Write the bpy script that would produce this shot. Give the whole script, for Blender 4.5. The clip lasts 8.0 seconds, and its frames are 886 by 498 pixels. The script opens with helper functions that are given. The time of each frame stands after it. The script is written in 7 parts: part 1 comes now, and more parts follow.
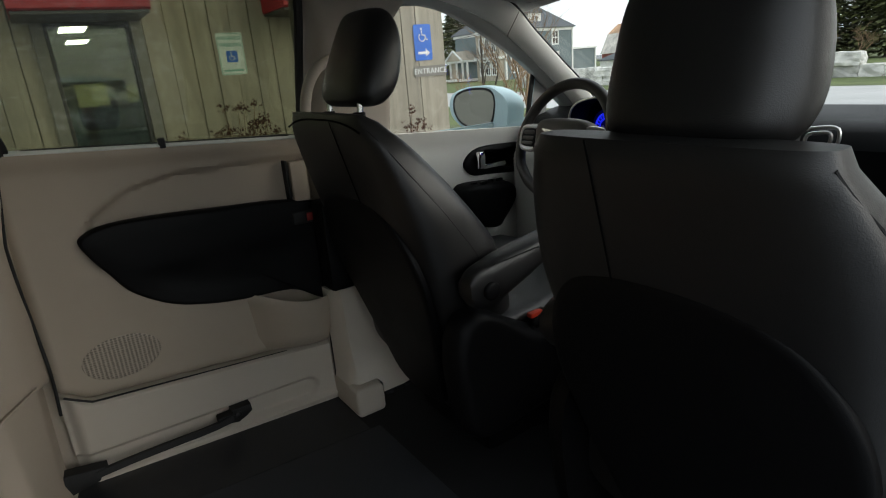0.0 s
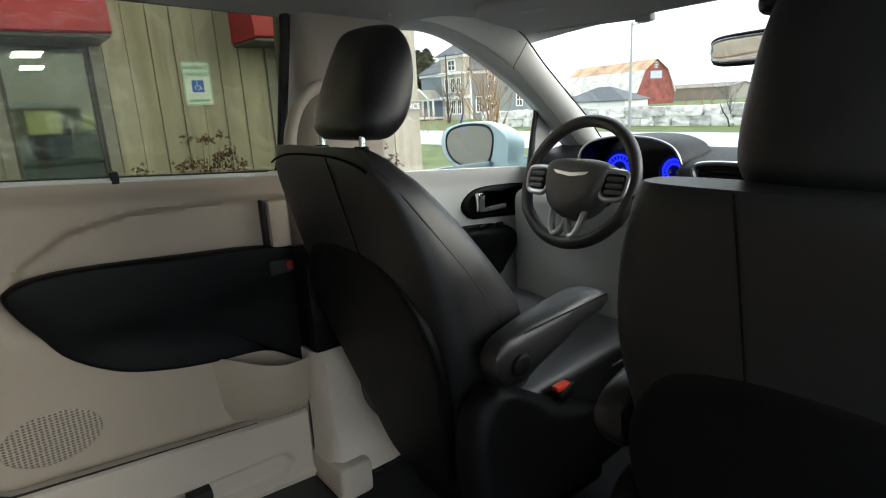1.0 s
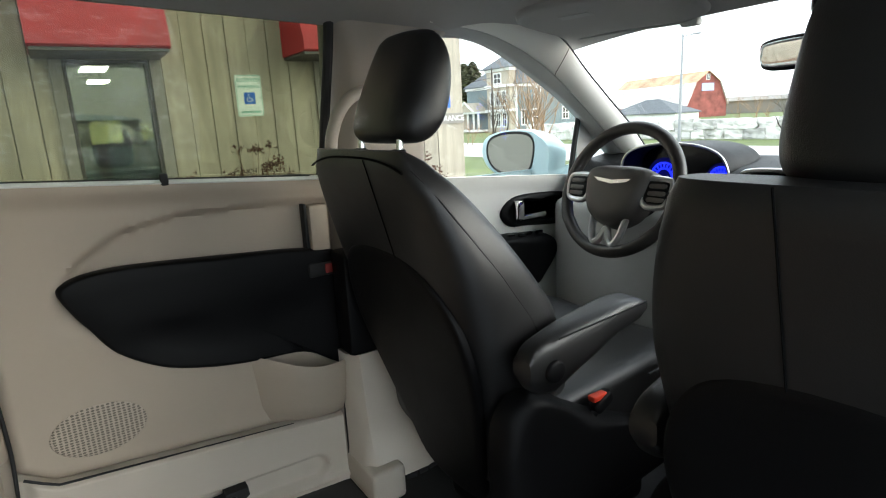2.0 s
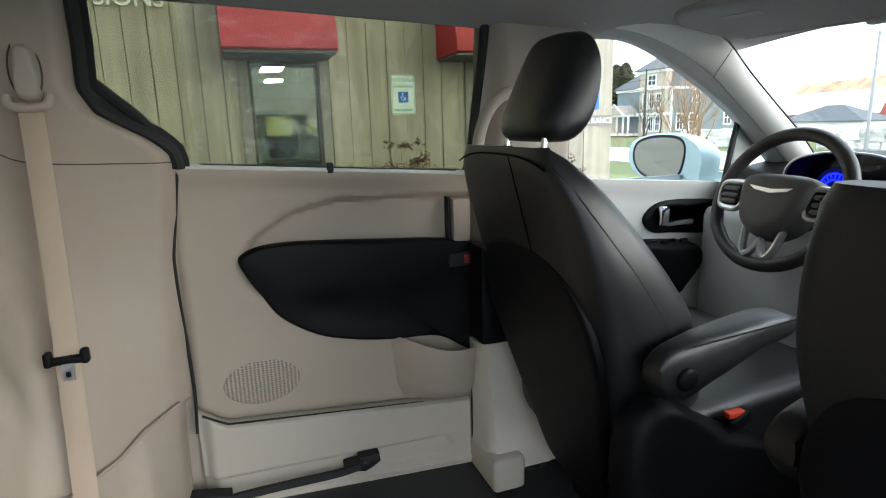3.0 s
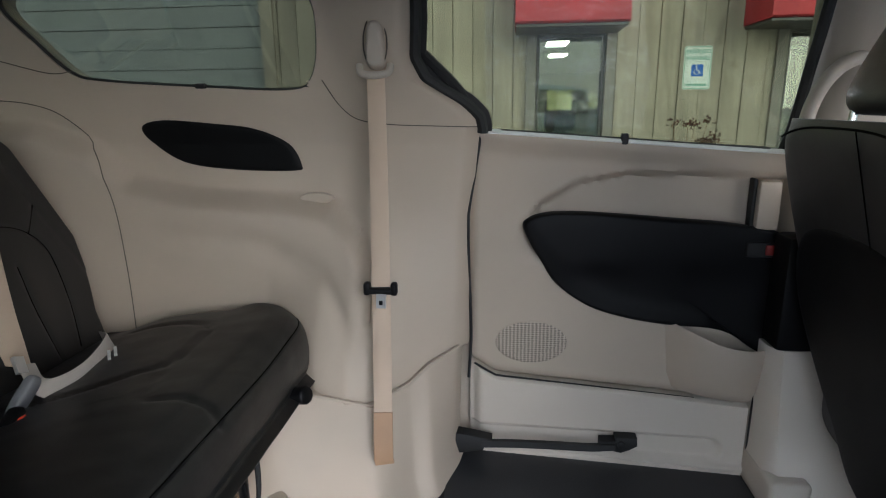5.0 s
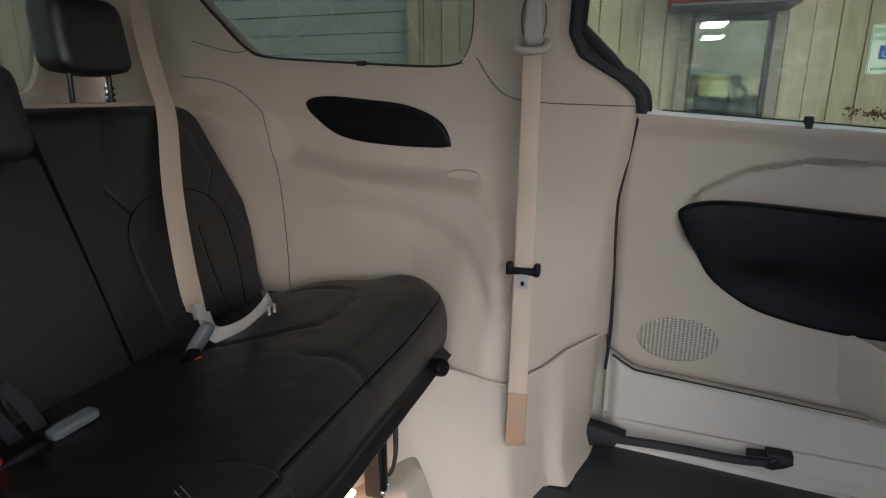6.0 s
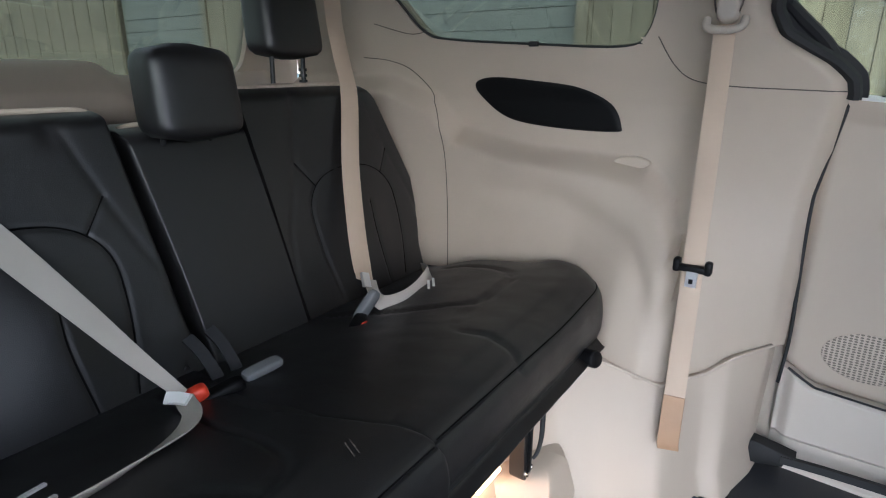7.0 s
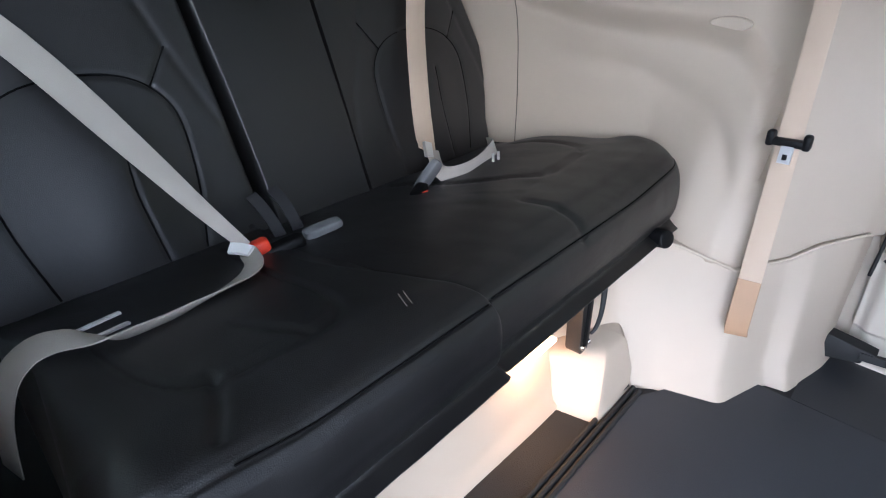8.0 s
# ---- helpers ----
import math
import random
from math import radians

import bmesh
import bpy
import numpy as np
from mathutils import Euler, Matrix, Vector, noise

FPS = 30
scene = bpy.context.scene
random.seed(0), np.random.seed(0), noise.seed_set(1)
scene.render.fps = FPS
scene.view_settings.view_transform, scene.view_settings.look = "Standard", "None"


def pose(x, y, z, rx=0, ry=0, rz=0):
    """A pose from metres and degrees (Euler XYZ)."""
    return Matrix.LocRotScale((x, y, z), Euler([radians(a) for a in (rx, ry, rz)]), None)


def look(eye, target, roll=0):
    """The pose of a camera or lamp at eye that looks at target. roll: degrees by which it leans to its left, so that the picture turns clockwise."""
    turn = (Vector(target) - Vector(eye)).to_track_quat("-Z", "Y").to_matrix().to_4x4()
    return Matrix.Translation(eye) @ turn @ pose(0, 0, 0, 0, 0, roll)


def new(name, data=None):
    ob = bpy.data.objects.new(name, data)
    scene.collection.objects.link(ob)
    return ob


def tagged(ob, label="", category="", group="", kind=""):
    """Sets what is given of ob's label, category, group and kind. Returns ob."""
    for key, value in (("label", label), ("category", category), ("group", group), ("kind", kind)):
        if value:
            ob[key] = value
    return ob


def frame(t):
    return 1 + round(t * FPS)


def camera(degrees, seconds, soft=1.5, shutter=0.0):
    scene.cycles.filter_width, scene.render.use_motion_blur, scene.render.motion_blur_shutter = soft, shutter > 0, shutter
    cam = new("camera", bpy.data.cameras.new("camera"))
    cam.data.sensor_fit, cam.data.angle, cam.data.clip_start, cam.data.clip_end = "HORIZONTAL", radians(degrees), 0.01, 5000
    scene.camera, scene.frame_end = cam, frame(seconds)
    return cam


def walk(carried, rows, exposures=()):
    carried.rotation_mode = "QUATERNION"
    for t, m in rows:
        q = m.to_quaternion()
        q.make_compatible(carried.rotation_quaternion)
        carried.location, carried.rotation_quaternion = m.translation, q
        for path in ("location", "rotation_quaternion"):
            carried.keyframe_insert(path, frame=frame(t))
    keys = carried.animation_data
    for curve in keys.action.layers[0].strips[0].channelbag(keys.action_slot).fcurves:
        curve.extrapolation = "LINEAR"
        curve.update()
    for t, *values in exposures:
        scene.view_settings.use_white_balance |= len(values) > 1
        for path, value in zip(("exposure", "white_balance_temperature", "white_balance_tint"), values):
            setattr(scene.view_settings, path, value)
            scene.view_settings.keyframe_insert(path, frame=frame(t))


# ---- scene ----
cam = camera(75.3, 8.0, 1.1)
PATH = [
    (0, (0.8, -0.56, 1.33), (-0.787, 0.497, 0.726), -4.8),
    (0.5, (0.654, -0.549, 1.326), (-0.906, 0.566, 0.756), -3.7),
    (1, (0.567, -0.514, 1.32), (-0.967, 0.671, 0.826), -3.1),
    (1.2, (0.548, -0.499, 1.311), (-0.986, 0.697, 0.843), -2.7),
    (2.3, (0.591, -0.511, 1.302), (-1.1, 0.456, 0.864), -2.8),
    (2.5, (0.599, -0.517, 1.301), (-1.141, 0.367, 0.866), -2.3),
    (3, (0.619, -0.532, 1.299), (-1.222, 0.125, 0.876), -1.7),
    (3.5, (0.626, -0.549, 1.294), (-1.284, -0.137, 0.869), -1.3),
    (4, (0.623, -0.562, 1.287), (-1.316, -0.33, 0.854), -1.2),
    (4.5, (0.618, -0.566, 1.289), (-1.328, -0.551, 0.828), -0.9),
    (4.7, (0.617, -0.573, 1.288), (-1.327, -0.648, 0.82), -0.8),
    (5.8, (0.616, -0.622, 1.268), (-1.235, -1.186, 0.745), -0.1),
    (6, (0.616, -0.63, 1.266), (-1.208, -1.262, 0.741), -0.0),
    (6.5, (0.626, -0.643, 1.277), (-1.097, -1.495, 0.724), 0.0),
    (7, (0.629, -0.652, 1.281), (-0.946, -1.728, 0.679), -0.0),
    (7.5, (0.624, -0.654, 1.26), (-0.818, -1.84, 0.544), -0.2),
    (8, (0.609, -0.652, 1.212), (-0.714, -1.831, 0.286), -0.6),
]
EXPOSURES = [(0, -0.7, 6250, 6), (0.5, -0.08, 6200, 5), (1, 0.3, 6150, 5), (2.5, 0.7, 6000, 5), (3.5, 0.65, 5680, 8), (4.5, 0.6, 5560, 10), (6, 0.58, 5650, 11), (7, 1.15, 5310, 12), (8, 1.5, 5120, 13)]
walk(cam, [(t, look(eye, target, roll)) for t, eye, target, roll in PATH], EXPOSURES)

# ---- sky and sun: a thin bright overcast, brighter ahead of the van ----
world = bpy.data.worlds.new("world")
scene.world = world
world.use_nodes = True
wn, wl = world.node_tree.nodes, world.node_tree.links
sky = wn.new("ShaderNodeTexSky")
sky.sky_type, sky.sun_disc = "NISHITA", False
sky.sun_elevation, sky.sun_rotation = radians(17), radians(47)
sky.dust_density = 2.0
veil = wn.new("ShaderNodeMix")
veil.data_type = "RGBA"
veil.inputs["Factor"].default_value = 0.68
veil.inputs["B"].default_value = (18.4, 18.8, 19.2, 1)
wl.new(sky.outputs[0], veil.inputs["A"])
wl.new(veil.outputs["Result"], wn["Background"].inputs["Color"])
wn["Background"].inputs["Strength"].default_value = 0.15
sun = new("sun", bpy.data.lights.new("sun", "SUN"))
sun.data.energy, sun.data.angle, sun.data.color = 2.6, radians(60), (1.0, 0.96, 0.91)
sun.matrix_world = look((15.5, 14.2, 6.5), (0, 0, 0))

# ---- materials ----
def mat(name, color, rough=0.5, metal=0.0, vary=0.12, scale=8.0, fine=260.0, bump=0.15, spec=0.5, sheen=0.0, island=0.0, wrinkle=0.0):
    """A surface with a broad stain noise, a fine grain and a little relief."""
    m = bpy.data.materials.new(name)
    m.use_nodes = True
    n, l = m.node_tree.nodes, m.node_tree.links
    b = n["Principled BSDF"]
    b.inputs["Roughness"].default_value, b.inputs["Metallic"].default_value = rough, metal
    b.inputs["Specular IOR Level"].default_value = spec
    b.inputs["Sheen Weight"].default_value = sheen
    co = n.new("ShaderNodeTexCoord")
    big, small = n.new("ShaderNodeTexNoise"), n.new("ShaderNodeTexNoise")
    for t, s in ((big, scale), (small, fine)):
        t.inputs["Scale"].default_value, t.inputs["Detail"].default_value = s, 4
        l.new(co.outputs["Object"], t.inputs["Vector"])
    ramp = n.new("ShaderNodeMapRange")
    ramp.inputs["To Min"].default_value, ramp.inputs["To Max"].default_value = 1 - vary, 1 + vary
    ramp.inputs["From Min"].default_value, ramp.inputs["From Max"].default_value = 0.3, 0.7
    l.new(big.outputs["Fac"], ramp.inputs["Value"])
    mul = n.new("ShaderNodeVectorMath")
    mul.operation = "SCALE"
    mul.inputs[0].default_value = color
    l.new(ramp.outputs[0], mul.inputs["Scale"])
    out = mul.outputs[0]
    if island:
        info, r2, m2 = n.new("ShaderNodeObjectInfo"), n.new("ShaderNodeMapRange"), n.new("ShaderNodeVectorMath")
        r2.inputs["To Min"].default_value, r2.inputs["To Max"].default_value = 1 - island, 1 + island
        m2.operation = "SCALE"
        l.new(info.outputs["Random"], r2.inputs["Value"])
        l.new(out, m2.inputs[0]), l.new(r2.outputs[0], m2.inputs["Scale"])
        out = m2.outputs[0]
    l.new(out, b.inputs["Base Color"])
    rr = n.new("ShaderNodeMapRange")
    rr.inputs["To Min"].default_value, rr.inputs["To Max"].default_value = max(0.02, rough - 0.08), min(1, rough + 0.08)
    l.new(big.outputs["Fac"], rr.inputs["Value"]), l.new(rr.outputs[0], b.inputs["Roughness"])
    if bump:
        bp = n.new("ShaderNodeBump")
        bp.inputs["Strength"].default_value, bp.inputs["Distance"].default_value = bump, 0.002
        l.new(small.outputs["Fac"], bp.inputs["Height"]), l.new(bp.outputs[0], b.inputs["Normal"])
        if wrinkle:
            wr, wb, ws_ = n.new("ShaderNodeTexNoise"), n.new("ShaderNodeBump"), n.new("ShaderNodeVectorMath")
            ws_.operation, ws_.inputs[1].default_value = "MULTIPLY", (1.0, 0.55, 1.0)
            wr.inputs["Scale"].default_value, wr.inputs["Detail"].default_value, wr.inputs["Distortion"].default_value = 11, 3, 0.8
            wb.inputs["Strength"].default_value, wb.inputs["Distance"].default_value = wrinkle, 0.012
            l.new(co.outputs["Object"], ws_.inputs[0]), l.new(ws_.outputs[0], wr.inputs["Vector"])
            l.new(wr.outputs["Fac"], wb.inputs["Height"]), l.new(wb.outputs[0], bp.inputs["Normal"])
    return m


def pane(name, tint, rough=0.0, gloss=1.0, base=0.03):
    """Clear or tinted glass: tinted see-through with Fresnel gloss."""
    m = bpy.data.materials.new(name)
    m.use_nodes = True
    n, l = m.node_tree.nodes, m.node_tree.links
    n.remove(n["Principled BSDF"])
    tr, gl, mx, lw = (n.new("ShaderNode" + k) for k in ("BsdfTransparent", "BsdfGlossy", "MixShader", "LayerWeight"))
    tr.inputs["Color"].default_value = (*tint, 1)
    gl.inputs["Roughness"].default_value = rough
    gl.inputs["Color"].default_value = (gloss, gloss, gloss, 1)
    lw.inputs["Blend"].default_value = 0.5
    pw, ma = n.new("ShaderNodeMath"), n.new("ShaderNodeMath")
    pw.operation, ma.operation = "POWER", "MULTIPLY_ADD"
    pw.inputs[1].default_value, ma.inputs[1].default_value, ma.inputs[2].default_value = 5.0, 0.9, base
    l.new(lw.outputs["Facing"], pw.inputs[0]), l.new(pw.outputs[0], ma.inputs[0])
    l.new(ma.outputs[0], mx.inputs[0]), l.new(tr.outputs[0], mx.inputs[1]), l.new(gl.outputs[0], mx.inputs[2])
    l.new(mx.outputs[0], n["Material Output"].inputs["Surface"])
    return m


def glow(name, color, power):
    m = bpy.data.materials.new(name)
    m.use_nodes = True
    b = m.node_tree.nodes["Principled BSDF"]
    b.inputs["Base Color"].default_value = (*color, 1)
    b.inputs["Emission Color"].default_value, b.inputs["Emission Strength"].default_value = (*color, 1), power
    return m


BEIGE = mat("beige_plastic", (0.455, 0.385, 0.302), 0.6, vary=0.05, scale=3, fine=900, bump=0.2)
# daylight on the front pillar and door card is put into this paler colour
LITTRIM = mat("daylit_trim_plastic", (0.74, 0.73, 0.68), 0.55, vary=0.04, scale=3, fine=900, bump=0.15)
PILLAR = mat("pillar_plastic", (0.45, 0.398, 0.33), 0.55, vary=0.04, scale=3, fine=900, bump=0.15)
LINER = mat("headliner_fabric", (0.42, 0.41, 0.39), 0.95, vary=0.05, scale=4, fine=1200, bump=0.4)
STEEL = mat("painted_steel", (0.56, 0.50, 0.42), 0.5, vary=0.04, scale=4, fine=300, bump=0.03)
LEATHER = mat("black_leather", (0.0052, 0.0050, 0.0051), 0.42, vary=0.25, scale=6, fine=700, bump=0.25, spec=0.8, wrinkle=0.14)
STITCH = mat("black_thread", (0.0018, 0.0018, 0.002), 0.8, vary=0.1, spec=0.1)
DASHM = mat("soft_dash_plastic", (0.007, 0.0075, 0.0085), 0.5, vary=0.15, scale=9, fine=900, bump=0.25, spec=0.14)
# light falling on the wheel rim is put into this lighter leather colour
RIMHIDE = mat("lit_rim_leather", (0.028, 0.025, 0.022), 0.38, vary=0.3, scale=14, fine=500, bump=0.2)
HORN = mat("warm_grey_horn_pad", (0.085, 0.078, 0.07), 0.42, vary=0.1, fine=900, bump=0.2)
VINYL = mat("black_plastic", (0.0032, 0.0032, 0.0037), 0.5, vary=0.15, scale=9, fine=900, bump=0.25, spec=0.17)
GLOSSBLACK = mat("gloss_black", (0.01, 0.01, 0.011), 0.18, vary=0.1, bump=0.0)
RUBBER = mat("black_rubber", (0.012, 0.012, 0.012), 0.7, vary=0.1)
CARPET = mat("dark_floor_covering", (0.008, 0.0085, 0.010), 0.7, vary=0.2, scale=5, fine=500, bump=0.6)
STRAP = mat("beige_webbing", (0.50, 0.395, 0.295), 0.8, vary=0.05, scale=6, fine=1100, bump=0.5)
SLEEVE = mat("tan_sleeve", (0.36, 0.225, 0.13), 0.6, vary=0.08, scale=12)
BUCKLEGREY = mat("buckle_grey", (0.14, 0.145, 0.15), 0.5, vary=0.1)
GREYSTRAP = mat("grey_webbing", (0.43, 0.395, 0.345), 0.8, vary=0.06, scale=6, fine=1100, bump=0.5)
CHROME = mat("chrome", (0.8, 0.8, 0.8), 0.12, 1.0, vary=0.03, bump=0)
SILVER = mat("satin_silver", (0.62, 0.62, 0.62), 0.32, 0.9, vary=0.04, bump=0)
DARKSTEEL = mat("dark_steel", (0.05, 0.05, 0.05), 0.4, 0.8, vary=0.2)
RED = mat("red_button", (0.65, 0.05, 0.02), 0.4, vary=0.05)
WHITE = mat("white_print", (0.75, 0.75, 0.73), 0.6, vary=0.05)
PAINT = mat("pale_blue_car_paint", (0.60, 0.79, 0.85), 0.25, vary=0.02, bump=0.0)
GREYTRIM = mat("grey_trim", (0.42, 0.42, 0.40), 0.55, vary=0.05, fine=900, bump=0.2)
CLEAR = pane("clear_glass", (0.97, 0.98, 0.97))
PALETINT = pane("door_privacy_glass", (0.53, 0.55, 0.46))
TINT = pane("privacy_glass", (0.33, 0.345, 0.30))
def perforated(m, pitch):
    """Adds rows of small darker slots to a material."""
    n, l = m.node_tree.nodes, m.node_tree.links
    b = n["Principled BSDF"]
    co, vo, lt, mx = n.new("ShaderNodeTexCoord"), n.new("ShaderNodeTexVoronoi"), n.new("ShaderNodeMath"), n.new("ShaderNodeMix")
    vo.inputs["Scale"].default_value, vo.inputs["Randomness"].default_value = 1 / pitch, 0.12
    lt.operation, mx.data_type = "LESS_THAN", "RGBA"
    lt.inputs[1].default_value = 0.36
    flat = n.new("ShaderNodeVectorMath")
    flat.operation, flat.inputs[1].default_value = "MULTIPLY", (0, 0.62, 1.0)
    old = b.inputs["Base Color"].links[0].from_socket
    l.new(co.outputs["Object"], flat.inputs[0]), l.new(flat.outputs[0], vo.inputs["Vector"]), l.new(vo.outputs["Distance"], lt.inputs[0])
    l.new(lt.outputs[0], mx.inputs["Factor"]), l.new(old, mx.inputs["A"])
    mx.inputs["B"].default_value = (0.17, 0.145, 0.115, 1)
    l.new(mx.outputs["Result"], b.inputs["Base Color"])
    return m


GRILLEM = perforated(mat("perforated_grille", (0.47, 0.40, 0.32), 0.6, vary=0.05), 0.0058)
JOINT = mat("trim_joint_shadow", (0.10, 0.085, 0.07), 0.8, vary=0.1)
# brownish tone stands in for the siding reflected in the door mirror
DOORMIRROR = mat("siding_toned_mirror", (0.50, 0.48, 0.43), 0.03, 1.0, vary=0.0, bump=0)
MIRROR = mat("mirror_silver", (0.85, 0.85, 0.85), 0.02, 1.0, vary=0.0, bump=0)


# ---- building helpers ----
def part(name, bm, material, parent=None, label="", smooth=40, kind=""):
    me = bpy.data.meshes.new(name)
    bmesh.ops.recalc_face_normals(bm, faces=bm.faces)
    for f in bm.faces:
        f.smooth = smooth > 0
    if smooth:
        for e in bm.edges:
            e.smooth = len(e.link_faces) < 2 or e.calc_face_angle(0) < radians(smooth)
    bm.to_mesh(me)
    bm.free()
    me.materials.append(material)
    ob = new(name, me)
    if parent:
        ob.parent = parent
        ob.matrix_parent_inverse = parent.matrix_basis.inverted()
    return tagged(ob, label, kind=kind)


def thing(name, at, label, category, group="", kind=""):
    ob = new(name)
    ob.empty_display_size = 0.05
    ob.matrix_basis = Matrix.Translation(at)
    return tagged(ob, label, category, group, kind)


def soft_step(a, b, x):
    if a == b:
        return float(x >= a)
    t = min(1, max(0, (x - a) / (b - a)))
    return t * t * (3 - 2 * t)


def along(keys, x):
    """Smooth interpolation of (x, value) pairs."""
    if x <= keys[0][0]:
        return keys[0][1]
    for (a, u), (b, v) in zip(keys, keys[1:]):
        if x <= b:
            return u + (v - u) * (x - a) / (b - a)
    return keys[-1][1]


def curve(pts, n=8, closed=True):
    """Catmull-Rom through the points."""
    P = [Vector(p) for p in pts]
    out, N = [], len(P)
    for i in range(N if closed else N - 1):
        g = (lambda k: P[k % N]) if closed else (lambda k: P[min(N - 1, max(0, k))])
        a, b, c, d = g(i - 1), g(i), g(i + 1), g(i + 2)
        for k in range(n):
            t = k / n
            out.append(0.5 * (2 * b + (c - a) * t + (2 * a - 5 * b + 4 * c - d) * t * t + (3 * b - a - 3 * c + d) * t ** 3))
    if not closed:
        out.append(P[-1])
    return out


def block(bm, lo, hi, bevel=0.0, seg=2, turn=None):
    """A box between two corners, edges rounded."""
    lo, hi = Vector(lo), Vector(hi)
    tmp = bmesh.new()
    bmesh.ops.create_cube(tmp, size=1)
    for v in tmp.verts:
        v.co = Vector([(a + b) / 2 + c * (b - a) for a, b, c in zip(lo, hi, v.co)])
    if bevel:
        bmesh.ops.bevel(tmp, geom=tmp.edges[:], offset=bevel, segments=seg, affect="EDGES", profile=0.5)
    if turn is not None:
        bmesh.ops.transform(tmp, matrix=turn, verts=tmp.verts)
    join(bm, tmp)
    return bm


def join(bm, tmp):
    idx = {v: bm.verts.new(v.co) for v in tmp.verts}
    for f in tmp.faces:
        try:
            bm.faces.new([idx[v] for v in f.verts])
        except ValueError:
            pass
    tmp.free()
    return bm


def loft(bm, loops, closed=True, caps=True):
    """Skin over loops of equally many points."""
    rows = [[bm.verts.new(p) for p in lp] for lp in loops]
    n = len(rows[0])
    for a, b in zip(rows, rows[1:]):
        for i in range(n if closed else n - 1):
            bm.faces.new((a[i], a[(i + 1) % n], b[(i + 1) % n], b[i]))
    if caps and closed:
        bm.faces.new(rows[0][::-1]), bm.faces.new(rows[-1])
    return bm


def tube(bm, pts, r, seg=10, closed=False):
    """A round bar along the points; r a number or a function of 0 to 1."""
    P = [Vector(p) for p in pts]
    N, loops, up = len(P), [], None
    for i, p in enumerate(P):
        a, b = (P[i - 1], P[(i + 1) % N]) if closed else (P[max(0, i - 1)], P[min(N - 1, i + 1)])
        d = (b - a).normalized()
        if up is None:
            up = d.orthogonal().normalized()
        up = (up - d * up.dot(d)).normalized()
        side = d.cross(up)
        rad = r(i / max(1, N - 1)) if callable(r) else r
        loops.append([p + (up * math.cos(q) + side * math.sin(q)) * rad for q in [2 * math.pi * k / seg for k in range(seg)]])
    if closed:
        loops.append(loops[0])
    return loft(bm, loops, caps=not closed)


def ribbon(bm, pts, normal, width, thick=0.0016):
    """A strap along the points, its flat side facing normal (a vector or one for each point)."""
    P, loops = [Vector(p) for p in pts], []
    for i, p in enumerate(P):
        d = (P[min(len(P) - 1, i + 1)] - P[max(0, i - 1)]).normalized()
        nrm = Vector(normal[i] if isinstance(normal, list) else normal)
        side = d.cross(nrm).normalized()
        nn = side.cross(d).normalized()
        w = width[i] if isinstance(width, list) else width
        loops.append([p + side * sx * w / 2 + nn * sn * thick / 2 for sx, sn in ((-1, -1), (-0.96, -1.6), (0.96, -1.6), (1, -1), (1, 1), (0.96, 1.6), (-0.96, 1.6), (-1, 1))])
    return loft(bm, loops)


def dome(bm, outline, place, height, edge=0.02, rings=5, back=0.01, shape=None):
    """A padded slab: outline (u, v) points, place(u, v, h) into the world; h rises to height within edge of the rim."""
    O = [Vector((p[0], p[1])) for p in outline]
    c = sum(O, Vector((0, 0))) / len(O)
    loops = [[place(p.x, p.y, -back) for p in O]]
    for k in range(rings + 1):
        a = math.pi / 2 * k / rings
        loop = []
        for p in O:
            d = p - c
            q = c + d * max(0.0, 1 - edge * (1 - math.cos(a)) / max(d.length, 1e-4))
            loop.append((q.x, q.y, height * math.sin(a)))
        loops.append([place(*w) for w in loop])
    inner = [(Vector((p.x, p.y)) - c) for p in O]
    for f in (0.75, 0.5, 0.25):
        loop = []
        for p in O:
            d = p - c
            q = c + d * max(0.0, 1 - edge / max(d.length, 1e-4)) * f
            loop.append(place(q.x, q.y, height + (shape(q.x, q.y) if shape else 0)))
        loops.append(loop)
    return loft(bm, loops)


def prism(bm, outline, place, lo, hi, bevel=0.0):
    """A plate of even thickness from an outline of (u, v) points."""
    O = [Vector((p[0], p[1])) for p in outline]
    if not bevel:
        return loft(bm, [[place(p.x, p.y, h) for p in O] for h in (lo, hi)])
    c = sum(O, Vector((0, 0))) / len(O)
    s = lambda p, b: c + (p - c) * (1 - b / max((p - c).length, 1e-4))
    g = 1 if hi > lo else -1
    rows = [[place(p.x, p.y, lo) for p in O], [place(p.x, p.y, hi - g * bevel) for p in O]]
    rows += [[place(*s(p, bevel * 0.3), hi - g * bevel * 0.3) for p in O], [place(*s(p, bevel), hi) for p in O]]
    return loft(bm, rows)


